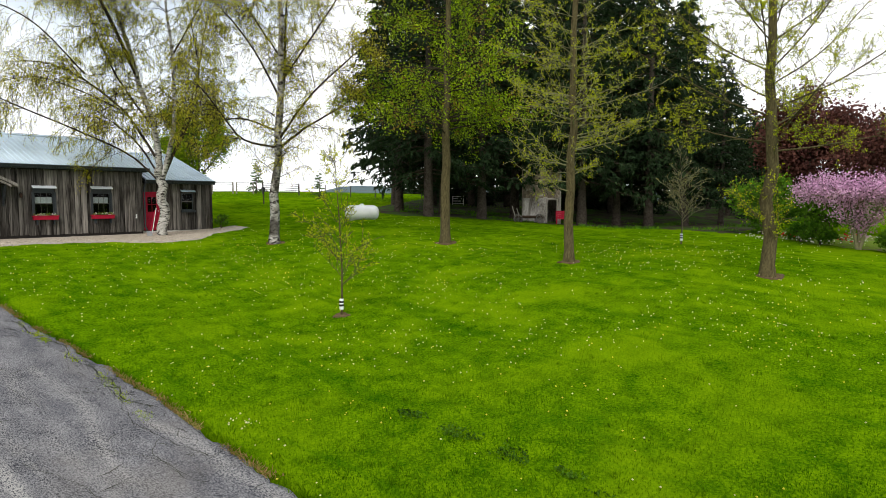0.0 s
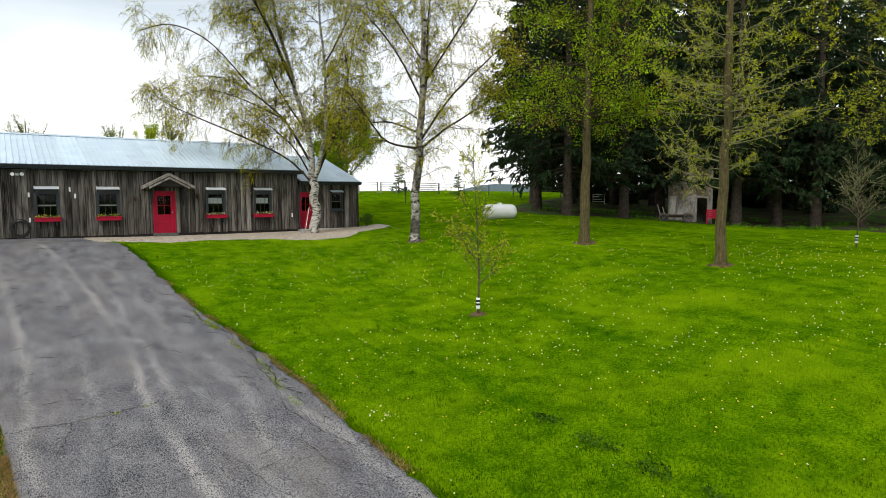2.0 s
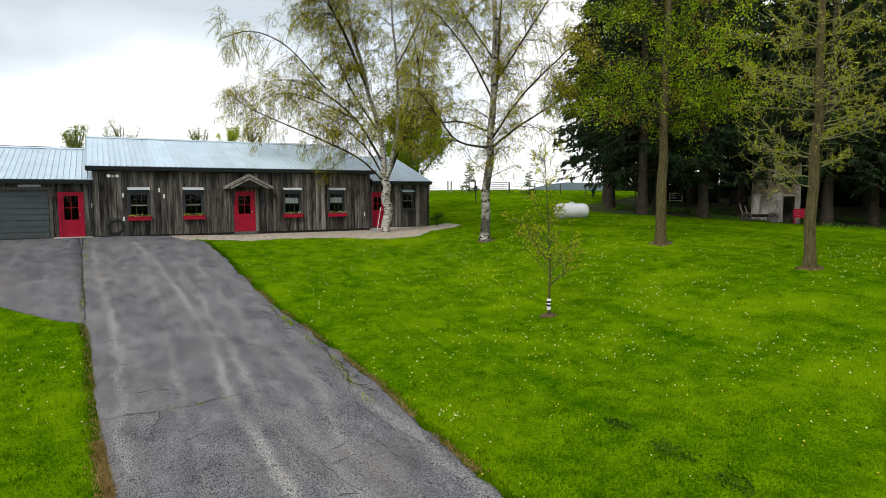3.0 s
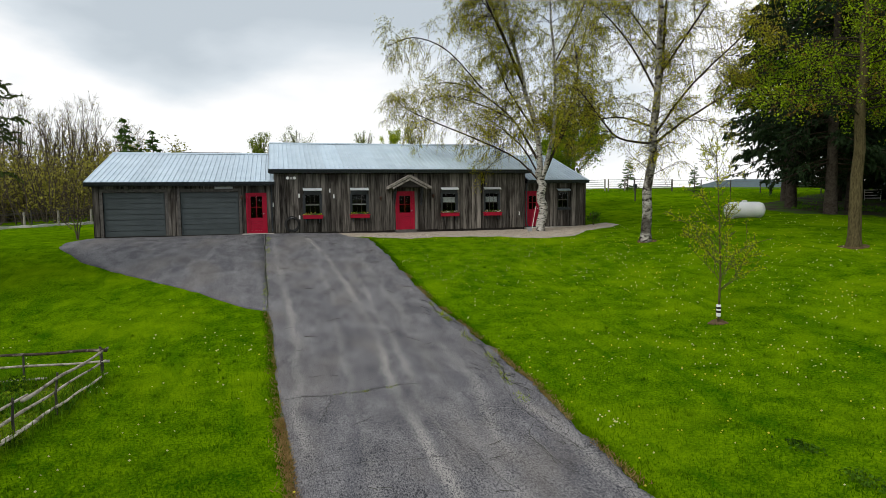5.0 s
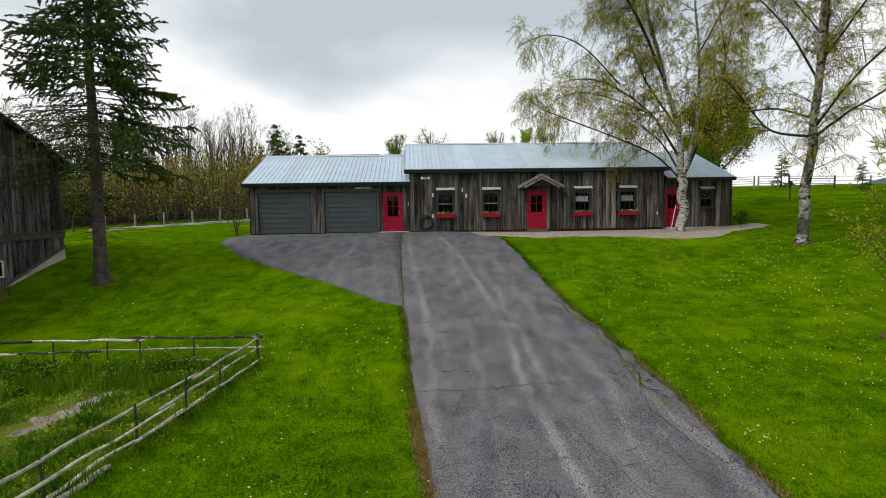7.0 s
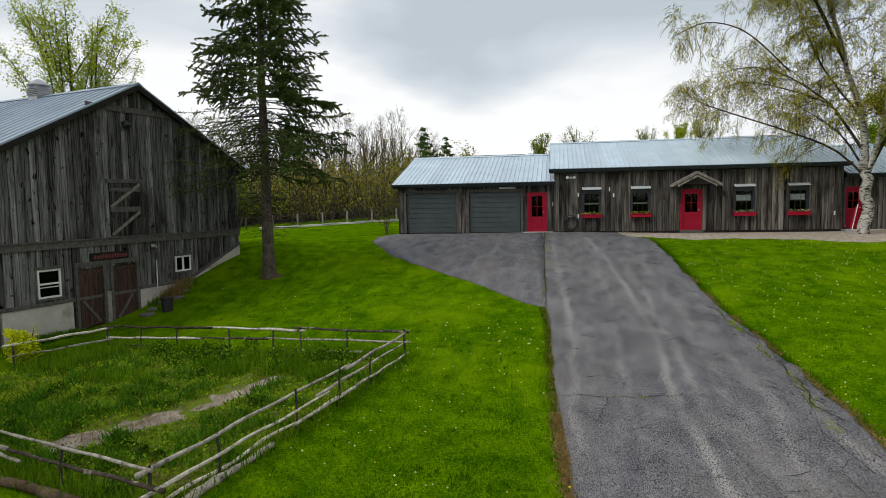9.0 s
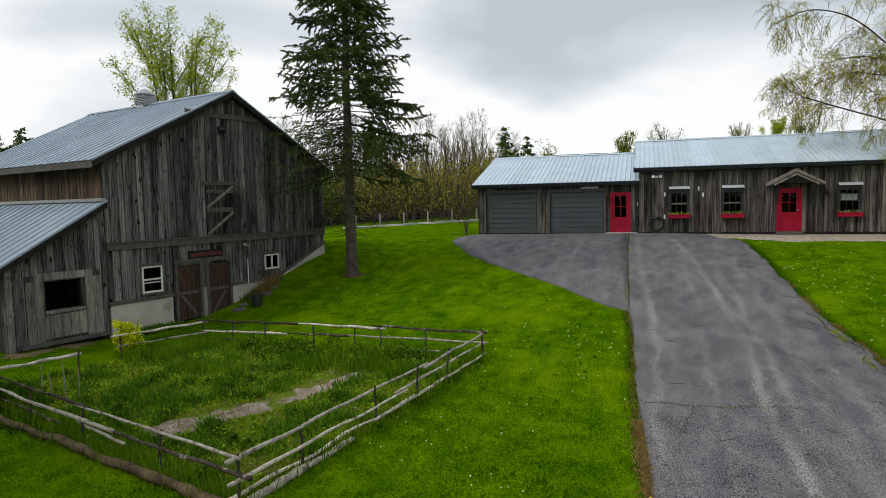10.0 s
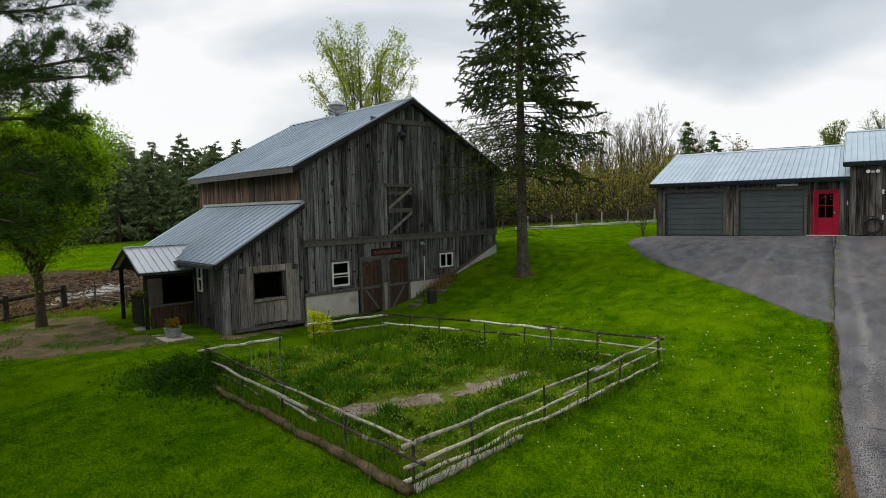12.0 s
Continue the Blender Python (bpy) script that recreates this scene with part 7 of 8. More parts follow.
# ---------------------------------------------------------------- propane tank, shed, bench, wagon
tx, ty = 23.0, 26.9
tank = thing("propane_tank", pose(tx, ty, lz(tx, ty) - 0.12, 0, 0, -28), "white propane tank lying low in the grass", "tank")
prof = [(0.02, -0.96), (0.2, -0.94), (0.33, -0.87), (0.40, -0.73), (0.42, -0.58), (0.42, 0.58), (0.40, 0.73), (0.33, 0.87), (0.2, 0.94), (0.02, 0.96)]
part("vessel", Shape().lathe(prof, 22, pose(0, 0, 0.48, 0, 90, 0)), TANKWHITE, tank, smooth=True)
dome = part("valve_dome", Shape().lathe([(0.13, 0.86), (0.13, 0.94), (0.10, 0.98), (0.02, 0.99)], 12), TANKWHITE, tank)
for s in (-1, 1):
    part("foot", Shape().box(s * 0.6 - 0.08, s * 0.6 + 0.08, -0.25, 0.25, -0.15, 0.15, bevel=0.02), METAL, tank)
part("weld_band", Shape().lathe([(0.42, -0.01), (0.426, -0.008), (0.426, 0.008), (0.42, 0.01)], 22, pose(0, 0, 0.48, 0, 90, 0)), TANKWHITE, tank)

sx, sy = 38.9, 24.4
shed = thing("ruined_shed", pose(sx, sy, lz(sx, sy) - 0.02, 0, 0, -58), "small weathered whitewashed shed with an open doorway", "shed")
OLDPAINT = material("flaking_whitewash", (0.045, 0.034, 0.025), (0.42, 0.40, 0.37), scale=1.6, stretch=(1, 1, 0.5), fine=14, rough=0.95, bump=0.4, stain=(0.07, 0.06, 0.045), stain_scale=1.3, stain_at=0.5)
SHINGLE = material("weathered_shingle", (0.05, 0.036, 0.024), (0.24, 0.19, 0.14), scale=3, stretch=(1, 1, 1.5), fine=12, fine_mix=0.5, rough=0.95, bump=0.5, per_piece=0.25, stain=(0.40, 0.38, 0.34), stain_scale=2.0, stain_at=0.58)
framed_wall("wall", shed, -2.2, 0.55, 0, 3.9, 0, 0.12, [(-0.35, 0.3, 0.0, 1.75)], OLDPAINT)
part("side_wall", Shape().box(-2.2, -2.08, 0.12, 2.4, 0, 3.9), OLDPAINT, shed)
part("side_wall", Shape().box(0.43, 0.55, 0.12, 2.4, 0, 3.9), OLDPAINT, shed)
part("back_wall", Shape().box(-2.08, 0.43, 2.28, 2.4, 0, 3.9), OLDPAINT, shed)
part("roof", Shape().box(-2.45, 0.75, -0.2, 2.6, 3.9, 4.0), SHADEWOOD, shed)
part("door_frame", Shape().box(-0.45, -0.35, -0.03, 0.14, 0, 1.85).box(0.3, 0.4, -0.03, 0.14, 0, 1.85).box(-0.45, 0.4, -0.03, 0.14, 1.75, 1.85), PALERAIL, shed, "pale door frame")
part("corner_board", Shape().box(0.5, 0.62, -0.04, 0.08, 0, 3.85), PALERAIL, shed)
for i in range(9):
    x = -2.2 + i * 0.31
    part("shingle_course", Shape().box(x, x + 0.3, -0.02, 0.0, 1.9, 3.85), SHINGLE, shed)


def bench(x, y, turn, mat, label, w=1.3):
    t = thing("garden_bench", pose(x, y, lz(x, y), 0, 0, turn), label, "bench")
    for i in range(3):
        part("seat_slat", Shape().box(-w / 2, w / 2, -0.42 + i * 0.14, -0.30 + i * 0.14, 0.42, 0.45, bevel=0.008), mat, t)
    for i in range(4):
        part("back_slat", Shape().box(-w / 2, w / 2, 0.02, 0.05, 0.46 + i * 0.14, 0.585 + i * 0.14, bevel=0.008), mat, t)
    for s in (-1, 1):
        part("leg", Shape().box(s * (w / 2 - 0.08) - 0.035, s * (w / 2 - 0.08) + 0.035, -0.42, -0.35, 0, 0.62), mat, t)
        part("leg", Shape().box(s * (w / 2 - 0.08) - 0.035, s * (w / 2 - 0.08) + 0.035, 0.05, 0.12, 0, 0.98), mat, t)
        part("armrest", Shape().box(s * (w / 2 - 0.08) - 0.05, s * (w / 2 - 0.08) + 0.05, -0.45, 0.05, 0.62, 0.66, bevel=0.01), mat, t)
    return t


bench(38.62, 23.3, -58, RED, "bright red wooden garden bench before the shed", 1.1)
wx, wy = 36.2, 24.6
wagon = thing("old_wagon", pose(wx, wy, lz(wx, wy), 0, 0, -52), "old grey farm wagon frame with broken wheels", "wagon")
part("beam", Shape().box(-1.1, 1.1, -0.06, 0.06, 0.30, 0.42, bevel=0.01), BROWNWOOD, wagon)
part("bed_board", Shape().box(-0.9, 0.9, -0.4, 0.4, 0.43, 0.49, bevel=0.01), BROWNWOOD, wagon)
for s in (-1, 1):
    for d in (-1, 1):
        whl = part("wheel", Shape().tube([(s * 0.75 + 0.28 * math.cos(a), d * 0.5, 0.28 + 0.28 * math.sin(a)) for a in [2 * math.pi * i / 18 for i in range(19)]], 0.035, 6), BEAM, wagon)
        for q in range(4):
            a = math.pi * q / 4
            part("spoke", Shape().tube([(s * 0.75 + 0.27 * math.cos(a), d * 0.5, 0.28 + 0.27 * math.sin(a)), (s * 0.75 - 0.27 * math.cos(a), d * 0.5, 0.28 - 0.27 * math.sin(a))], 0.02, 5), BEAM, whl)
    part("stake", Shape().tube([(s * 0.95, 0.3, 0.5), (s * 1.15, 0.3, 1.15)], 0.035, 6), PALERAIL, wagon)
    part("stake", Shape().tube([(s * 0.7, -0.3, 0.5), (s * 0.85, -0.3, 1.0)], 0.03, 6), PALERAIL, wagon)
# white gate panel far under the spruces
gx, gy, gz = spot(-49.3, 58)
gate0 = thing("white_gate", pose(gx, gy, gz, 0, 0, -49), "small white barred gate under the spruces", "gate")
gate0.scale = (0.62, 0.62, 0.62)
for z in (0.35, 0.7, 1.05, 1.35):
    part("bar", Shape().box(-0.85, 0.85, -0.03, 0.03, z, z + 0.1), WHITE, gate0)
for x in (-0.85, 0.8):
    part("stile", Shape().box(x, x + 0.08, -0.035, 0.035, 0.1, 1.5), WHITE, gate0)


# ---------------------------------------------------------------- far fences and gates
def wire_fence(name, a, b, posts, height, rails, post_mat, label, group, r=0.07, rail_mat=WIRE, rail_r=0.012, sag=0.02):
    t = thing(name, pose(a[0], a[1], lz(*a)), label, "fence", group)
    z0 = lz(*a)
    pts = [(a[0] + (b[0] - a[0]) * i / (posts - 1), a[1] + (b[1] - a[1]) * i / (posts - 1)) for i in range(posts)]
    loc = [(x - a[0], y - a[1], lz(x, y) - z0) for x, y in pts]
    for x, y, z in loc:
        part("post", Shape().lathe([(r, -0.3), (r, height * 0.97), (r * 0.6, height + 0.03)], 8, pose(x, y, z)), post_mat, t)
    for h in rails:
        part("rail", Shape().tube([(x, y, z + h) for x, y, z in loc], rail_r, 4), rail_mat, t)
    return t


def spot2(az, R):
    return spot(az, R)[:2]


wire_fence("paddock_fence", spot2(25.8, 58), spot2(12.5, 57), 7, 1.15, (0.25, 0.5, 0.75, 1.0, 1.12), PALERAIL, "pale post and wire fence along the far lawn edge", "paddock fences", r=0.085, rail_mat=POSTWOOD, rail_r=0.022)
wire_fence("paddock_fence", spot2(36, 66), spot2(25.8, 58), 6, 1.15, (0.25, 0.5, 0.75, 1.0, 1.12), POSTWOOD, "dark post and wire fence beside the barn", "paddock fences", r=0.06, rail_mat=POSTWOOD, rail_r=0.022)
wire_fence("paddock_fence", spot2(25.8, 63), spot2(9, 61), 8, 1.2, (0.3, 0.6, 0.9, 1.15), POSTWOOD, "dark post and wire fence along the far lawn edge", "paddock fences", r=0.06, rail_mat=POSTWOOD, rail_r=0.02)
sh = Shape()
for i in range(31):
    x, y, z = spot(27 - 14.5 * i / 30, 57 + 0.4 * math.sin(i))
    d = Vector((x, y, 0)).normalized()
    for o, hgt in ((-0.35, -0.1), (-0.3, 0.15), (0.3, 0.17), (0.35, -0.1)):
        sh.v.append((x + d.x * o, y + d.y * o, z + hgt + 0.03 * math.sin(i * 2.1)))
sh.f = [(4 * i + j, 4 * i + 4 + j, 4 * i + 5 + j, 4 * i + 1 + j) for i in range(30) for j in range(3)]
solid("stone_edging", sh, PAVER, "pale low concrete edging along the fence", "kerb", kind="structure")

for az0, az1 in ((-27.6, -29.3), (-29.6, -31.0), (-31.8, -34.9)):
    wire_fence("field_gate", spot2(az0, 61), spot2(az1, 61), 2, 1.1, (0.25, 0.45, 0.65, 0.85, 1.05), PALERAIL if az0 > -31 else POSTWOOD, "grey metal field gate on the grassy rise", "field gates", r=0.07, rail_mat=METAL if az0 > -31 else POSTWOOD, rail_r=0.03)
wire_fence("field_fence", spot2(-34.9, 61), spot2(-48, 66), 7, 1.1, (0.4, 0.7, 1.0), POSTWOOD, "post and wire fence on the grassy rise", "field fences", r=0.05, rail_r=0.015)
wire_fence("field_fence", spot2(-16, 61), spot2(-27.6, 61), 5, 1.1, (0.4, 0.7, 1.0), POSTWOOD, "post and wire fence on the grassy rise", "field fences", r=0.05, rail_r=0.015)

lawn_stake = thing("yard_post", pose(26.66, 42.89, lz(26.66, 42.89)), "short dark post with a box on the grassy slope", "post")
part("stake", Shape().lathe([(0.05, -0.2), (0.05, 1.0)], 8), POSTWOOD, lawn_stake)
part("box", Shape().box(-0.12, 0.12, -0.12, 0.12, 1.0, 1.3, bevel=0.02), DARKTRIM, lawn_stake)

# post and rail fence of the muddy paddock
pf = thing("paddock_fence", pose(0, 0, 0), "dark post and rail fence beside the muddy paddock", "fence", "paddock fences")
pp = [spot2(73.5, 27.4), spot2(69.2, 28.9), spot2(65.4, 30.2), spot2(63.2, 30.6), spot2(61.0, 28.6)]
for i, (x, y) in enumerate(pp):
    z, r, top = lz(x, y), (0.095 if i < 3 else 0.035), (1.02 if i < 3 else 0.9)
    part("post", Shape().box(x - r, x + r, y - r, y + r, z - 0.3, z + top, bevel=0.03), POSTWOOD if i < 3 else WIRE, pf)
for i in range(len(pp) - 1):
    (x0, y0), (x1, y1) = pp[i], pp[i + 1]
    for h in ((0.12, 0.84) if i < 2 else (0.2, 0.36, 0.52, 0.68, 0.84)):
        pole(pf, (x0, y0, lz(x0, y0) + h), (x1, y1, lz(x1, y1) + h), (0.075 if h > 0.5 else 0.05) if i < 2 else 0.017, 90 + i * 7 + int(h * 10), "rail", POSTWOOD if i < 2 else WIRE, 0.008)
sh = Shape()
rs = random.Random(21)
for _ in range(420):
    f = rs.random()
    f = f ** 0.45
    az, R = 67.0 - 5.6 * f + rs.uniform(-0.7, 0.7), 31.8 + 3.6 * f + rs.gauss(0, 0.8)
    x, y, z = spot(az, R)
    s = rs.uniform(0.03, 0.11)
    sh.lathe([(s * 0.5, 0), (s, s * 0.25), (s * 0.8, s * 0.55), (s * 0.2, s * 0.7)], 6, pose(x, y, z + 0.04, rs.uniform(-20, 20), rs.uniform(-20, 20), rs.uniform(0, 360)))
STONE = material("pale_rubble", (0.26, 0.24, 0.21), (0.56, 0.53, 0.48), scale=4, rough=0.95, per_island=0.3, bump=0.3)
solid("rubble", sh, STONE, "scattered pale rubble stones in the mud", "stones", kind="stuff")
# flat stones stepping up to the barn doors
for i, (lx, ly) in enumerate(((4.9, -0.6), (5.5, -0.5), (6.0, -0.7), (5.2, -1.0), (6.5, -0.5), (4.5, -0.8))):
    p = BARN_M @ Vector((lx, ly, 0))
    s = 0.17 + 0.05 * (i % 3)
    solid("flat_stone", Shape().lathe([(s, -0.15), (s * 1.02, 0.05), (s * 0.85, 0.1)], 7), DARKSTONE, "flat grey stepping stone by the barn door", "stone", "stepping stones", m=pose(p.x, p.y, lz(p.x, p.y) - 0.04, 4, -3, i * 50))

# ---------------------------------------------------------------- small plants
def blades_object(name, pts, height, width, mat, label, category, seed, lean=0.5, lift=0.0):
    """Many single grass blades, one triangle each."""
    rng = np.random.default_rng(seed)
    n = len(pts)
    z = land(pts[:, 0], pts[:, 1]) + bumps(pts[:, 0], pts[:, 1]) + lift
    base = np.c_[pts, z]
    a = rng.uniform(0, 2 * np.pi, n)
    w = width * rng.uniform(0.6, 1.3, n)
    side = np.c_[np.cos(a) * w, np.sin(a) * w, np.zeros(n)]
    h = height * rng.uniform(0.5, 1.25, n) if np.isscalar(height) else height * rng.uniform(0.6, 1.2, n)
    b = rng.uniform(0, 2 * np.pi, n)
    tip = base + np.c_[np.cos(b) * h * lean * rng.uniform(0, 1, n), np.sin(b) * h * lean * rng.uniform(0, 1, n), h]
    verts = np.stack([base - side, base + side, tip], 1).reshape(-1, 3)
    ob = new(name, quads_mesh(name, verts, np.arange(3 * n).reshape(n, 3), mat))
    return tagged(ob, label, category, kind="stuff")


def on_drive(x, y):
    l = np.interp(y, [p[0] for p in DRIVE_L], [p[1] for p in DRIVE_L])
    r = np.interp(y, [p[0] for p in DRIVE_R], [p[1] for p in DRIVE_R])
    a = np.interp(y, [p[0] for p in APRON_L], [p[1] for p in APRON_L])
    return ((x > l - 0.02) & (x < r + 0.03) & (y < 32.5)) | ((y > 18.7) & (y < 32.5) & (x > a - 0.02) & (x < l))


def in_poly(x, y, poly):
    c = np.zeros(len(x), bool)
    n = len(poly)
    for i in range(n):
        (x0, y0), (x1, y1) = poly[i], poly[(i + 1) % n]
        hit = ((y0 > y) != (y1 > y)) & (x < (x1 - x0) * (y - y0) / (y1 - y0 + 1e-12) + x0)
        c ^= hit
    return c


def terrace_here(x, y):
    f = np.interp(x, [p[0] for p in TERRACE], [p[1] for p in TERRACE])
    return (x > 2.9) & (x < 18.6) & (y > f)


def barn_here(x, y):
    dx, dy = x + 16.4, y - 15.55
    c, s = math.cos(radians(76)), math.sin(radians(76))
    u, v = dx * c + dy * s, -dx * s + dy * c
    return (u > -5.0) & (u < 10.2) & (v > -0.1) & (v < 9.5)


def lawn_points(n, r0, r1, az0, az1, seed, power=1.0):
    rng = np.random.default_rng(seed)
    R = r0 * (r1 / r0) ** (rng.uniform(0, 1, n) ** power)
    a = np.radians(rng.uniform(az0, az1, n))
    x, y = -R * np.sin(a), R * np.cos(a)
    keep = ~on_drive(x, y) & ~in_poly(x, y, QUAD) & ~terrace_here(x, y) & ~barn_here(x, y) & (y < 32.6)
    return np.c_[x, y][keep]


blades_object("lawn_blades", np.concatenate([lawn_points(330000, 6.0, 27.0, -86, 76, 301), lawn_points(20000, 0.5, 6.2, -180, 180, 300, 0.5)]), 0.04, 0.007, BLADE, "short mown lawn grass blades", "grass", 301, 0.8)
# longer tufts that break up the mown surface
tuft = lawn_points(1500, 6.0, 30.0, -86, 74, 302)
rng0 = np.random.default_rng(303)
tuft = np.repeat(tuft, 14, 0) + rng0.normal(size=(len(tuft) * 14, 2)) * 0.05
blades_object("lawn_tufts", tuft, 0.07, 0.010, BLADE, "longer grass tufts in the lawn", "grass", 304, 0.8)

# ragged grass and dead thatch along the drive edges
rng0 = np.random.default_rng(305)
ye = rng0.uniform(5, 30, 26000)
side = rng0.random(26000) < 0.5
xe = np.where(side, np.interp(ye, [p[0] for p in DRIVE_L], [p[1] for p in DRIVE_L]) - np.abs(rng0.normal(size=26000)) * 0.10 + 0.03, np.interp(ye, [p[0] for p in DRIVE_R], [p[1] for p in DRIVE_R]) + np.abs(rng0.normal(size=26000)) * 0.12 - 0.02)
keep = ~(side & (ye > 18.6))
blades_object("edge_grass", np.c_[xe, ye][keep], 0.065, 0.010, BLADE, "uncut grass along the driveway edge", "grass", 306, 0.9)
STRAW = leaf("dead_thatch", (0.20, 0.12, 0.04), (0.36, 0.25, 0.10), isl=0.3)
ye = np.concatenate([rng0.uniform(6.5, 11.5, 3000), rng0.uniform(5, 18.5, 1300)])
xe = np.interp(ye, [p[0] for p in DRIVE_L], [p[1] for p in DRIVE_L]) - np.abs(rng0.normal(size=len(ye))) * 0.09 + 0.03
yr = rng0.uniform(7.5, 22, 3200)
xr = np.interp(yr, [p[0] for p in DRIVE_R], [p[1] for p in DRIVE_R]) + np.abs(rng0.normal(size=len(yr))) * 0.07 - 0.02
pick = np.array([noise.noise((0.0, y * 0.8, 4.0)) > -0.1 for y in yr])
xe, ye = np.concatenate([xe, xr[pick]]), np.concatenate([ye, yr[pick]])
blades_object("dead_thatch", np.c_[xe, ye], 0.05, 0.012, STRAW, "brown dead thatch along the driveway edge", "grass", 307, 2.0, 0.03)

# dandelions gone to seed and in flower
def heads(name, pts, size, mat, label, category, seed, lift=0.07):
    rng = np.random.default_rng(seed)
    c = np.c_[pts, land(pts[:, 0], pts[:, 1]) + lift * rng.uniform(0.6, 1.5, len(pts))]
    n = len(c)
    V, Q = [], []
    ring = np.array([(1, 0, 0), (0, 1, 0), (-1, 0, 0), (0, -1, 0)])
    s = size * rng.uniform(0.6, 1.2, n)
    top, bot = c + np.c_[np.zeros((n, 2)), s * 0.8], c - np.c_[np.zeros((n, 2)), s * 0.8]
    mid_ring = c[:, None] + ring[None] * s[:, None, None]
    verts = np.concatenate([top[:, None], bot[:, None], mid_ring], 1).reshape(-1, 3)
    tri = np.array([(0, 2, 3), (0, 3, 4), (0, 4, 5), (0, 5, 2), (1, 3, 2), (1, 4, 3), (1, 5, 4), (1, 2, 5)])
    faces = (np.arange(n)[:, None, None] * 6 + tri[None]).reshape(-1, 3)
    return tagged(new(name, quads_mesh(name, verts, faces, mat)), label, category, kind="stuff")


def clumped(n, clumps, spread, r0, r1, az0, az1, seed):
    rng = np.random.default_rng(seed)
    c = lawn_points(clumps, r0, r1, az0, az1, seed + 1, 0.7)
    p = c[rng.integers(0, len(c), n)] + rng.normal(size=(n, 2)) * spread
    keep = ~on_drive(p[:, 0], p[:, 1]) & ~in_poly(p[:, 0], p[:, 1], QUAD) & ~terrace_here(p[:, 0], p[:, 1])
    return p[keep]


heads("seed_heads", np.concatenate([clumped(1500, 200, 1.1, 13, 36, -80, 5, 311), lawn_points(150, 7, 30, -84, 40, 312), clumped(90, 24, 0.4, 8, 20, 2, 24, 317)]), 0.021, PALEHEAD, "pale dandelion seed heads dotted over the lawn", "dandelions", 313)
heads("dandelions", np.concatenate([clumped(500, 70, 1.0, 10, 30, -80, 5, 314), lawn_points(90, 7, 30, -84, 40, 315)]), 0.022, YELLOW, "yellow dandelions dotted over the lawn", "dandelions", 316)

# garden weeds
rng0 = np.random.default_rng(321)
gp = np.c_[rng0.uniform(-14.2, -3.6, 120000), rng0.uniform(7.2, 16.2, 120000)]
gp = gp[in_poly(gp[:, 0], gp[:, 1], QUAD)]
dens = np.array([noise.noise((x * 0.9, y * 0.9, 3.0)) for x, y in gp])
sandy = in_poly(gp[:, 0], gp[:, 1], ((-9.05, 9.0), (-8.45, 8.85), (-7.85, 9.8), (-7.15, 10.6), (-6.3, 12.9), (-6.6, 13.3), (-7.3, 12.2), (-7.85, 11.0), (-8.55, 10.2), (-9.05, 9.6)))
low = gp[(dens > -0.28 - 0.3 * rng0.random(len(gp))) & ~sandy]
blades_object("garden_grass", low[:38000], 0.055, 0.011, GARDENGRASS, "rough grass growing over the garden plot", "grass", 322, 0.9, 0.03)
weeds = low[38000:48000]
c = np.c_[weeds, land(weeds[:, 0], weeds[:, 1]) + 0.05 + 0.06 * rng0.random(len(weeds))]
flat = rng0.normal(size=(len(c), 3)) * np.array([1.0, 1.0, 0.25]) * 2.0
tagged(new("garden_weeds", leaves_mesh("garden_weeds", c, 0.036, GARDENWEED, rng0, 0.7, 0.0, flat)), "low broad-leaved weeds over the garden plot", "weeds", kind="stuff")
edge_pts = []
for a, b, n in ((N, L_, 1500), (N, R_, 700), (R_, B_, 900), (B_, GR, 400)):
    f = rng0.random(n)
    off = rng0.normal(size=(n, 2)) * 0.16
    edge_pts.append(np.c_[a[0] + (b[0] - a[0]) * f, a[1] + (b[1] - a[1]) * f] + off)
blades_object("fence_grass", np.concatenate(edge_pts), 0.36, 0.012, TALLGRASS, "tall uncut grass along the garden fence", "grass", 323, 0.5)
far = low[48000:56000]
far = far[(far[:, 1] > 12.6) & (np.array([noise.noise((x, y, 9.0)) for x, y in far]) > 0.1)][:700]
blades_object("tall_weeds", np.repeat(far, 5, 0) + rng0.normal(size=(len(far) * 5, 2)) * 0.06, 0.36, 0.016, TALLGRASS, "tall green weeds in the back of the plot", "weeds", 324, 0.6)

clump_at = low[56000:56190]
wide = np.repeat(clump_at, 60, 0) + rng0.normal(size=(len(clump_at) * 60, 2)) * np.repeat(rng0.uniform(0.06, 0.22, len(clump_at)), 60)[:, None]
blades_object("weed_clumps", wide, 0.20, 0.02, WEED, "dark green weed clumps in the garden plot", "weeds", 326, 1.0, 0.02)
straw_pts = np.concatenate([gp[sandy][:900] + rng0.normal(size=(len(gp[sandy][:900]), 2)) * 0.2, rng0.normal(size=(700, 2)) * (0.55, 0.45) + (-6.3, 8.3), low[54000:55200]])
blades_object("dry_garden_grass", straw_pts, 0.06, 0.008, STRAW, "dry broken stems over the bare garden soil", "stems", 325, 2.2, 0.05)

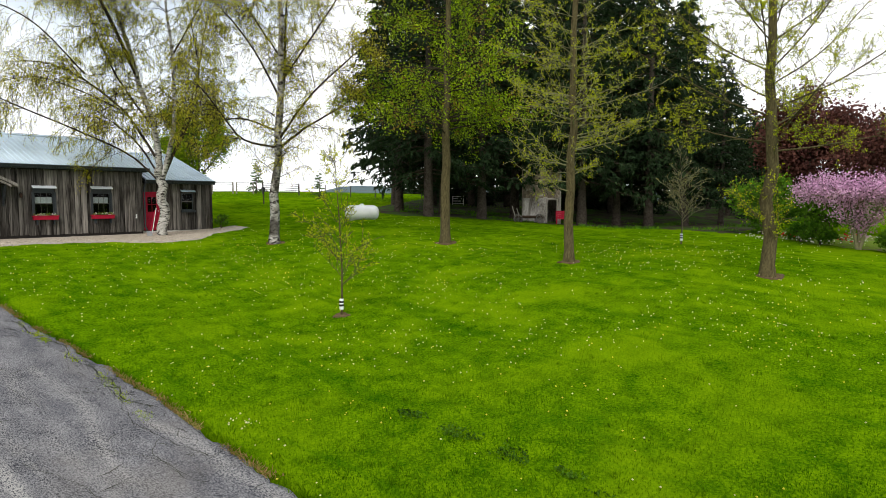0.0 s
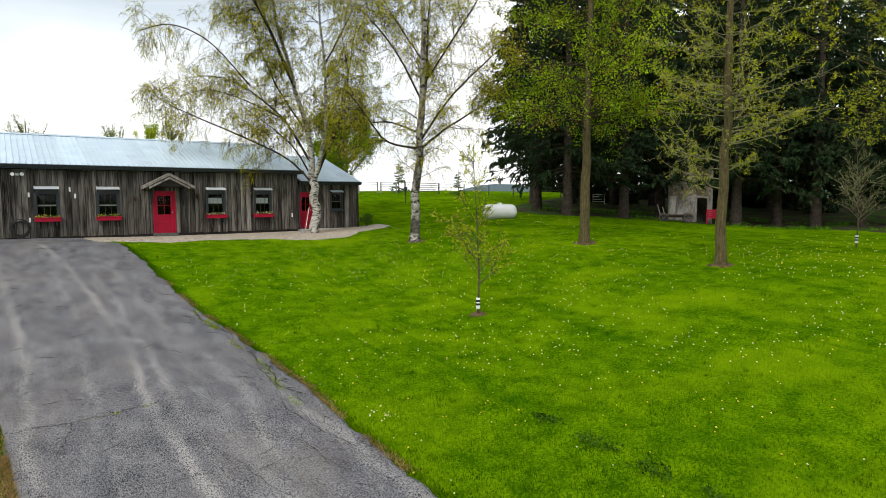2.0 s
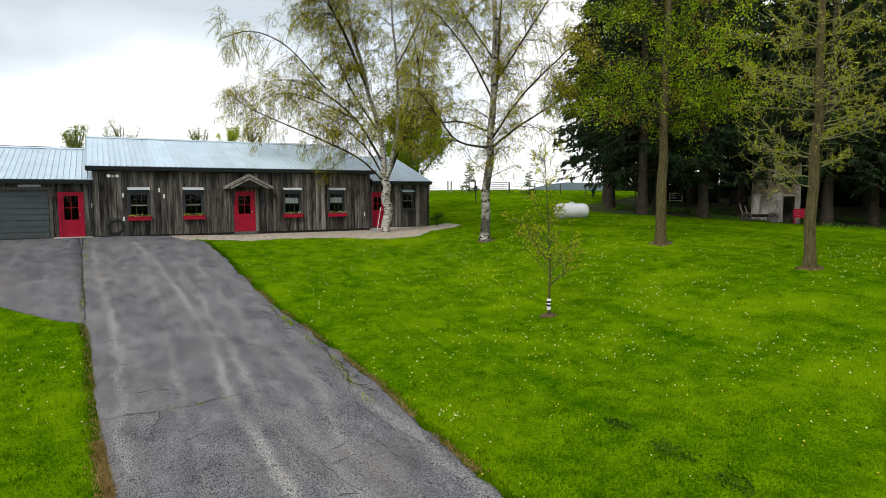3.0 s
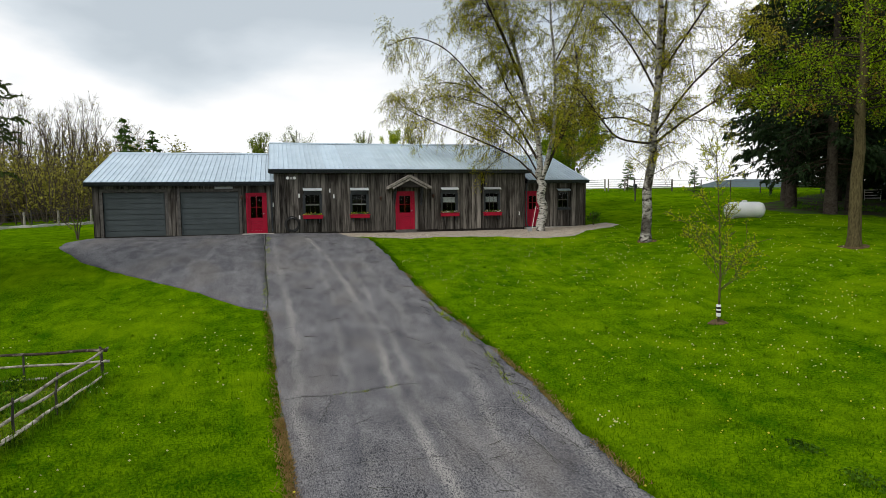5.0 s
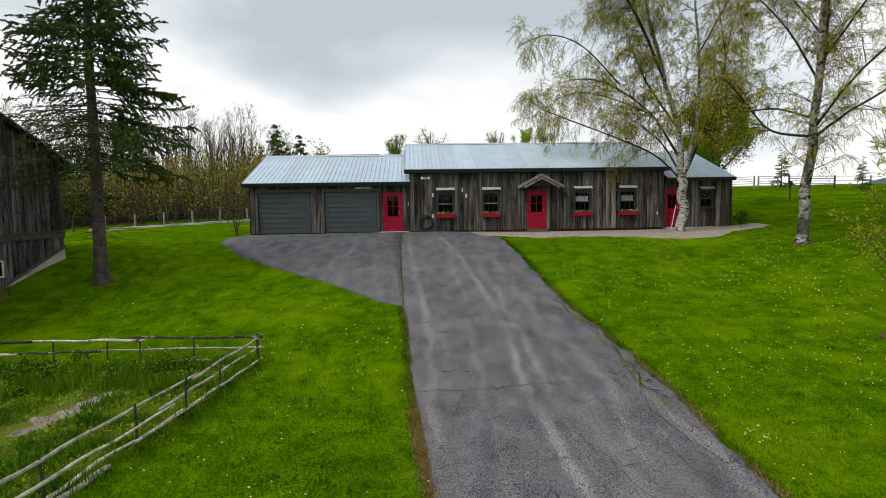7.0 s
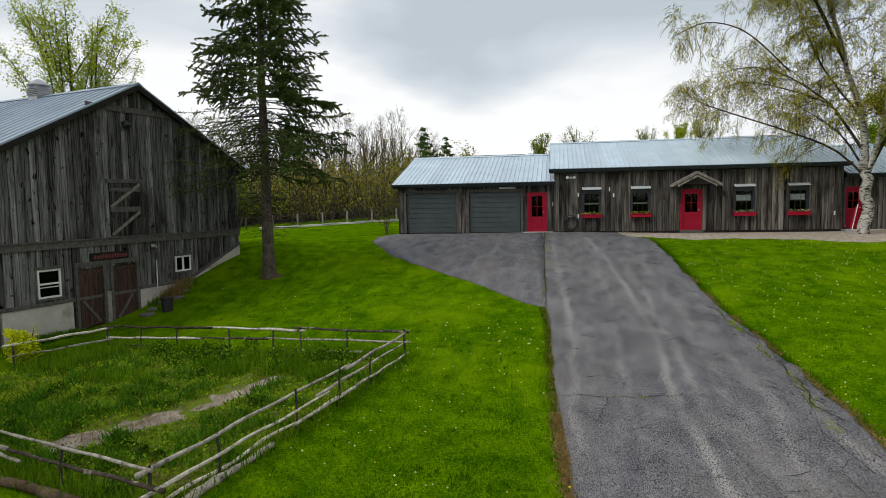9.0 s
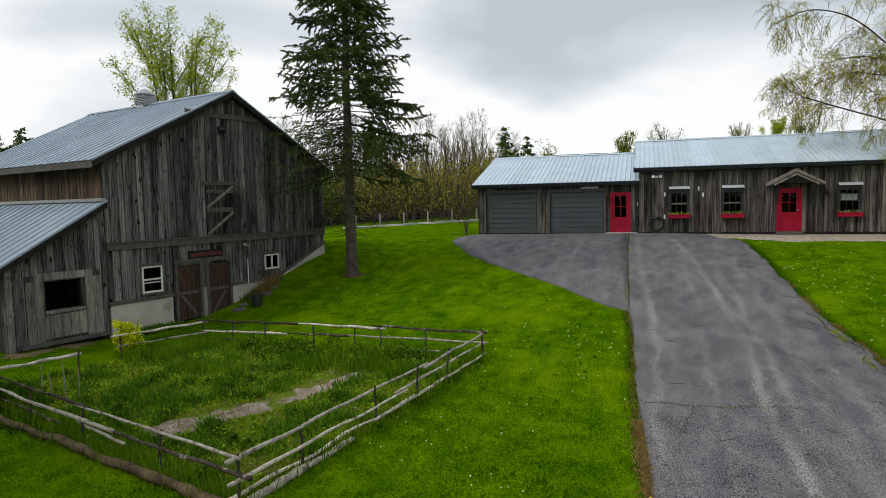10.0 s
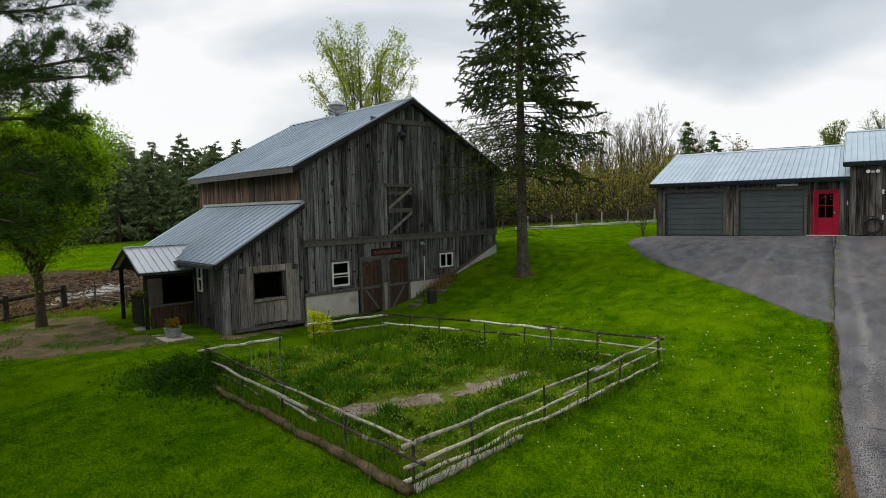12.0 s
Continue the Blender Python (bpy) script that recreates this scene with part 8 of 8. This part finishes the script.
# dark weed thicket at the fence corner
c = np.c_[rng0.normal(-13.7, 0.85, 15000), rng0.normal(9.3, 0.6, 15000)]
hgt = 0.72 * np.exp(-((c[:, 0] + 13.7) ** 2 / 1.5 + (c[:, 1] - 9.3) ** 2 / 0.9)) * (0.7 + 0.5 * np.sin(c[:, 0] * 5.1) * np.sin(c[:, 1] * 6.3))
pts3 = np.c_[c, land(c[:, 0], c[:, 1]) + hgt * rng0.random(15000) + 0.03]
thicket = thing("weed_thicket", pose(0, 0, 0), "dark leafy weed thicket at the fence corner", "shrub")
part("foliage", leaves_mesh("foliage", pts3, 0.04, DARKWEED, rng0, 0.5, 0.2), None, thicket)
bush = thing("forsythia_bush", pose(-14.0, 13.9, lz(-14.0, 13.9)), "small bright yellow-green flowering bush by the fence", "shrub")
p0 = np.stack([smooth_path([(0, 0, 0), (0.14 * math.cos(a), 0.14 * math.sin(a), 0.42), (0.27 * math.cos(a), 0.27 * math.sin(a), 0.72 + 0.34 * math.sin(3 * a))], 5) for a in np.linspace(0, 6, 9)])
b, br = sprout(rng0, p0, np.full((9, 5), 0.012), 60, 0.2, 1.0, 0.36, k=3)
part("stem", tubes_mesh("stem", [(p0, np.full((9, 5), 0.012), 4), (b, np.maximum(br, 0.004), 3)], TWIG), None, bush)
cc, _ = along_paths(rng0, np.concatenate([b[:, :3], p0[:, 2:5]]), 3200, 0.0, 0.05)
part("leaves", leaves_mesh("leaves", cc, 0.036, leaf("forsythia", (0.48, 0.56, 0.008), (0.72, 0.74, 0.015)), rng0, 0.5), None, bush)
# plants at the barn footing
pts = []
for lx0, lx1, n in ((0.4, 2.3, 500), (5.2, 7.2, 220)):
    for _ in range(n):
        lx = random.uniform(lx0, lx1)
        p = BARN_M @ Vector((lx, -random.uniform(0.05, 0.45), 0))
        pts.append((p.x, p.y))
blades_object("footing_weeds", np.repeat(np.array(pts), 3, 0) + rng0.normal(size=(len(pts) * 3, 2)) * 0.05, 0.24, 0.02, WEED, "green weeds along the barn footing", "weeds", 331, 0.8)
dry = BARN_M @ Vector((6.2, -0.35, 0))
dp = rng0.normal(size=(700, 2)) * (0.22, 0.45) + (dry.x, dry.y)
blades_object("dry_stalks", dp, 0.5, 0.008, STRAW, "dry tan stalks beside the barn wall", "stalks", 332, 0.6)
# pasture and field beyond
rng0 = np.random.default_rng(341)
az, R = np.radians(rng0.uniform(12, 84, 30000)), rng0.uniform(26, 60, 30000)
pp2 = np.c_[-R * np.sin(az), R * np.cos(az)]
pp2 = pp2[~barn_here(pp2[:, 0], pp2[:, 1]) & (pp2[:, 1] > 5)]
az, R = np.radians(rng0.uniform(-60, -20, 26000)), rng0.uniform(30, 64, 26000)
pq = np.c_[-R * np.sin(az), R * np.cos(az)]
pq = pq[~((pq[:, 0] < 19) & (pq[:, 1] > 26)) & ~terrace_here(pq[:, 0], pq[:, 1])]
blades_object("field_grass", np.concatenate([pp2[(pp2[:, 1] > 50) | (pp2[:, 0] < -46)], pq[np.hypot(pq[:, 0], pq[:, 1]) > 57]]), 0.14, 0.02, TALLGRASS, "longer field grass beyond the lawn", "grass", 342, 0.7)
# shade plants below the spruces
az, R = np.radians(rng0.uniform(-76, -44, 9000)), rng0.uniform(44, 52, 9000)
su = np.c_[-R * np.sin(az), R * np.cos(az)]
blades_object("shade_plants", su[np.array([noise.noise((x * 0.4, y * 0.4, 1.0)) > 0.1 for x, y in su])], 0.22, 0.03, WEED, "green shade plants below the spruces", "plants", 343, 0.8)
# tulips and daffodils in the bed
bed = np.c_[rng0.uniform(35, 40, 260), rng0.uniform(5.5, 9, 260)]
heads("tulips", bed[(np.abs(bed[:, 0] - 37.3) < 0.8)], 0.06, REDFLOWER, "red tulips in the garden bed", "flowers", 344, 0.35)
heads("daffodils", np.c_[rng0.uniform(34.2, 42, 220), rng0.uniform(5.0, 10.5, 220)], 0.04, WHITEFLOWER, "pale daffodils along the bed edge", "flowers", 345, 0.25)

# ---------------------------------------------------------------- cracks in the asphalt
ribbon("asphalt_crack", ((0.02, 12.34), (0.97, 12.38), (2.03, 12.44), (2.8, 12.37)), 0.022, 0.056, CRACK, "dark transverse crack with moss", "crack", seed=1)
ribbon("tar_seam", ((-0.42, 18.75), (-0.55, 24), (-0.72, 32.2)), 0.05, 0.058, CRACK, "dark weedy seam between drive and apron", "seam", seed=2, wander=0.02)
ribbon("asphalt_crack", ((4.35, 18.3), (4.38, 16.9), (4.56, 15.8), (4.42, 15.1), (4.6, 14.4), (4.58, 13.6), (4.68, 13.2), (4.55, 12.2), (4.71, 11.4)), 0.038, 0.057, CRACK, "wide mossy crack along the broken driveway edge", "crack", seed=3, wander=0.05)
ribbon("asphalt_crack", ((4.58, 13.6), (4.30, 11.8), (4.22, 10.9), (4.27, 10.4), (4.30, 9.8), (4.57, 8.8)), 0.018, 0.057, CRACK, "narrow mossy crack in the worn asphalt", "crack", seed=4, wander=0.04)
for i, pts in enumerate((((4.26, 10.0), (3.93, 9.6), (3.9, 8.5)), ((3.9, 19.5), (4.05, 17.6)), ((0.13, 9.18), (0.87, 9.46), (1.89, 9.31), (2.49, 9.24)), ((3.4, 10.6), (3.9, 9.3), (4.1, 8.2)), ((0.6, 11.2), (0.9, 12.3)), ((3.0, 14.5), (3.3, 12.6)), ((2.5, 10.6), (2.9, 9.2), (3.1, 8.0)))):
    ribbon("asphalt_crack", pts, 0.011, 0.056, CRACK, "thin dark crack in the worn asphalt", "crack", seed=10 + i, wander=0.03)
# short crazing cracks over the worn drive, thickest along its broken right edge
rng0 = np.random.default_rng(350)
crazes = []
for i in range(120):
    edge = i < 60
    y = rng0.uniform(8.5, 18.5) if edge else rng0.uniform(7.0, 29.0)
    r = np.interp(y, [p[0] for p in DRIVE_R], [p[1] for p in DRIVE_R])
    l = np.interp(y, [p[0] for p in DRIVE_L], [p[1] for p in DRIVE_L])
    x = r - np.abs(rng0.normal()) * 0.28 - 0.05 if edge else rng0.uniform(l + 0.15, r - 0.1)
    a, ln = rng0.normal(0, 0.5) + (math.pi / 2 if rng0.random() < 0.45 or edge else 0.0), rng0.uniform(0.15, 0.6)
    pts = []
    for j in range(4):
        pts.append((x, y, lz(x, y) + 0.052))
        a += rng0.normal(0, 0.45)
        x, y = min(x + math.cos(a) * ln / 3, r - 0.02), y + math.sin(a) * ln / 3
    crazes.append(pts)
tagged(new("asphalt_crazing", tubes_mesh("asphalt_crazing", [(np.array(crazes), np.tile(np.array([[0.0015, 0.004, 0.0045, 0.0015]]), (len(crazes), 1)), 4)], CRACK)), "short dark crazing cracks in the worn asphalt", "cracks", kind="stuff")
rng0 = np.random.default_rng(351)
crack_y = rng0.uniform(10.4, 18.3, 1300)
crack_pts = np.concatenate([np.c_[np.interp(crack_y, (10.4, 12, 13.4, 14.4, 15.8, 17, 18.3), (4.4, 4.5, 4.63, 4.58, 4.52, 4.38, 4.36)) + rng0.normal(size=1300) * 0.06, crack_y], np.c_[np.interp(rng0.uniform(0, 1, 160), (0, 1), (0.0, 2.8)), 12.38 + rng0.normal(size=160) * 0.03], np.c_[-0.52 + rng0.normal(size=500) * 0.05, rng0.uniform(18.7, 31, 500)]])
crack_pts = crack_pts[np.array([noise.noise((x * 2.0, y * 1.1, 7.0)) > -0.05 for x, y in crack_pts])]
blades_object("crack_grass", crack_pts, 0.04, 0.012, GARDENGRASS, "moss and grass growing in asphalt cracks", "grass", 352, 1.2, 0.04)

# thin grass over the trodden ground, and a darker clover streak in the lawn
rng0 = np.random.default_rng(361)
wg = np.c_[rng0.uniform(-26.5, -15.5, 30000), rng0.uniform(6, 15.2, 30000)]
wg = wg[in_poly(wg[:, 0], wg[:, 1], ((-17.3, 12.1), (-16.2, 12.6), (-17.4, 10.9), (-19.0, 8.4), (-21.5, 6.4), (-24, 7.2), (-26.3, 10.4), (-25.4, 12.6), (-21.5, 11.9), (-19.6, 11.4)))]
wg = wg[np.array([noise.noise((x * 0.9, y * 0.9, 11.0)) > 0.12 for x, y in wg])]
blades_object("thin_grass", wg, 0.07, 0.012, TALLGRASS, "thin grass over trodden ground", "grass", 362, 0.8, 0.02)
cl = np.concatenate([np.c_[7.66 - 0.12 * f + rng0.normal(size=110) * 0.10, 7.9 - 4.1 * f + rng0.normal(size=110) * 0.3] for f in np.linspace(0, 1, 9)])
cl = cl[~on_drive(cl[:, 0], cl[:, 1])]
cl = cl[np.array([noise.noise((x * 1.6, y * 1.6, 2.0)) > 0.0 for x, y in cl])]
c3 = np.c_[cl, land(cl[:, 0], cl[:, 1]) + 0.05]
tagged(new("clover", leaves_mesh("clover", c3, 0.026, DARKWEED, rng0, 0.8, 0.0)), "dark clover streak in the lawn", "clover", kind="stuff")

# the rowdy dandelion patch at the drive's edge, a bin by the footing and stakes in the plot
heads("dandelion_patch", rng0.normal(size=(16, 2)) * (0.15, 0.22) + (5.42, 9.4), 0.024, PALEHEAD, "thick patch of pale yellow dandelions by the driveway", "dandelions", 371, 0.12)
bin_at = (-13.95, 20.05)
bin_ = thing("rubbish_bin", pose(*bin_at, lz(*bin_at) - 0.05), "small black plastic bin against the barn footing", "bin")
part("body", Shape().lathe([(0.17, 0.0), (0.19, 0.05), (0.22, 0.5), (0.2, 0.5), (0.17, 0.08)], 14), RUBBER, bin_)
part("rim", Shape().lathe([(0.215, 0.48), (0.235, 0.49), (0.235, 0.53), (0.215, 0.54)], 14), RUBBER, bin_)
for x, y, h, lean_x in ((-12.89, 10.26, 0.72, 0.02), (-11.3, 9.5, 1.15, -0.03), (-11.64, 10.1, 0.82, 0.04), (-12.3, 10.0, 0.66, -0.02)):
    stake = thing("garden_stake", pose(x, y, lz(x, y)), "thin pale stake standing in the garden plot", "stake", "garden stakes")
    part("cane", Shape().tube([(0, 0, -0.15), (lean_x * 0.5, 0.01, h * 0.5), (lean_x, 0, h)], [0.013, 0.012, 0.009], 6), PALERAIL, stake)

# clods and straw in the paddock mud
rng0 = np.random.default_rng(381)
az, R = np.radians(rng0.uniform(60, 74, 1500)), rng0.uniform(29.5, 46, 1500)
heads("mud_clods", np.c_[-R * np.sin(az), R * np.cos(az)], 0.10, MUD, "dark clods of churned mud", "mud", 382, 0.05)
az, R = np.radians(rng0.uniform(62, 74, 2600)), rng0.uniform(28.2, 33, 2600)
blades_object("paddock_straw", np.c_[-R * np.sin(az), R * np.cos(az)], 0.12, 0.02, STRAW, "trampled straw along the paddock fence", "straw", 383, 2.0, 0.04)

# leafy weed clumps standing in the plot, tallest along its far side
spots = np.concatenate([np.c_[np.linspace(-10.6, -5.6, 26), np.linspace(15.0, 14.0, 26)] + rng0.normal(size=(26, 2)) * (0.3, 0.35), low[57000:57046]])
tall = np.concatenate([rng0.uniform(0.25, 0.5, 26), rng0.uniform(0.10, 0.24, 46)])
for nm, mat, share, seed in (("nettle_clumps", DARKWEED, 130, 384), ("dock_clumps", GARDENWEED, 70, 385)):
    rng0 = np.random.default_rng(seed)
    who = np.repeat(np.arange(len(spots)), share)
    off = rng0.normal(size=(len(who), 2)) * (tall[who] * 0.42)[:, None]
    xy = spots[who] + off
    up = tall[who] * rng0.random(len(who)) * np.exp(-(off ** 2).sum(1) / (tall[who] ** 2 * 0.5))
    tagged(new(nm, leaves_mesh(nm, np.c_[xy, land(xy[:, 0], xy[:, 1]) + 0.05 + up], 0.034, mat, rng0, 0.6, 0.1)), "leafy green weed clumps standing in the plot", "weeds", kind="stuff")
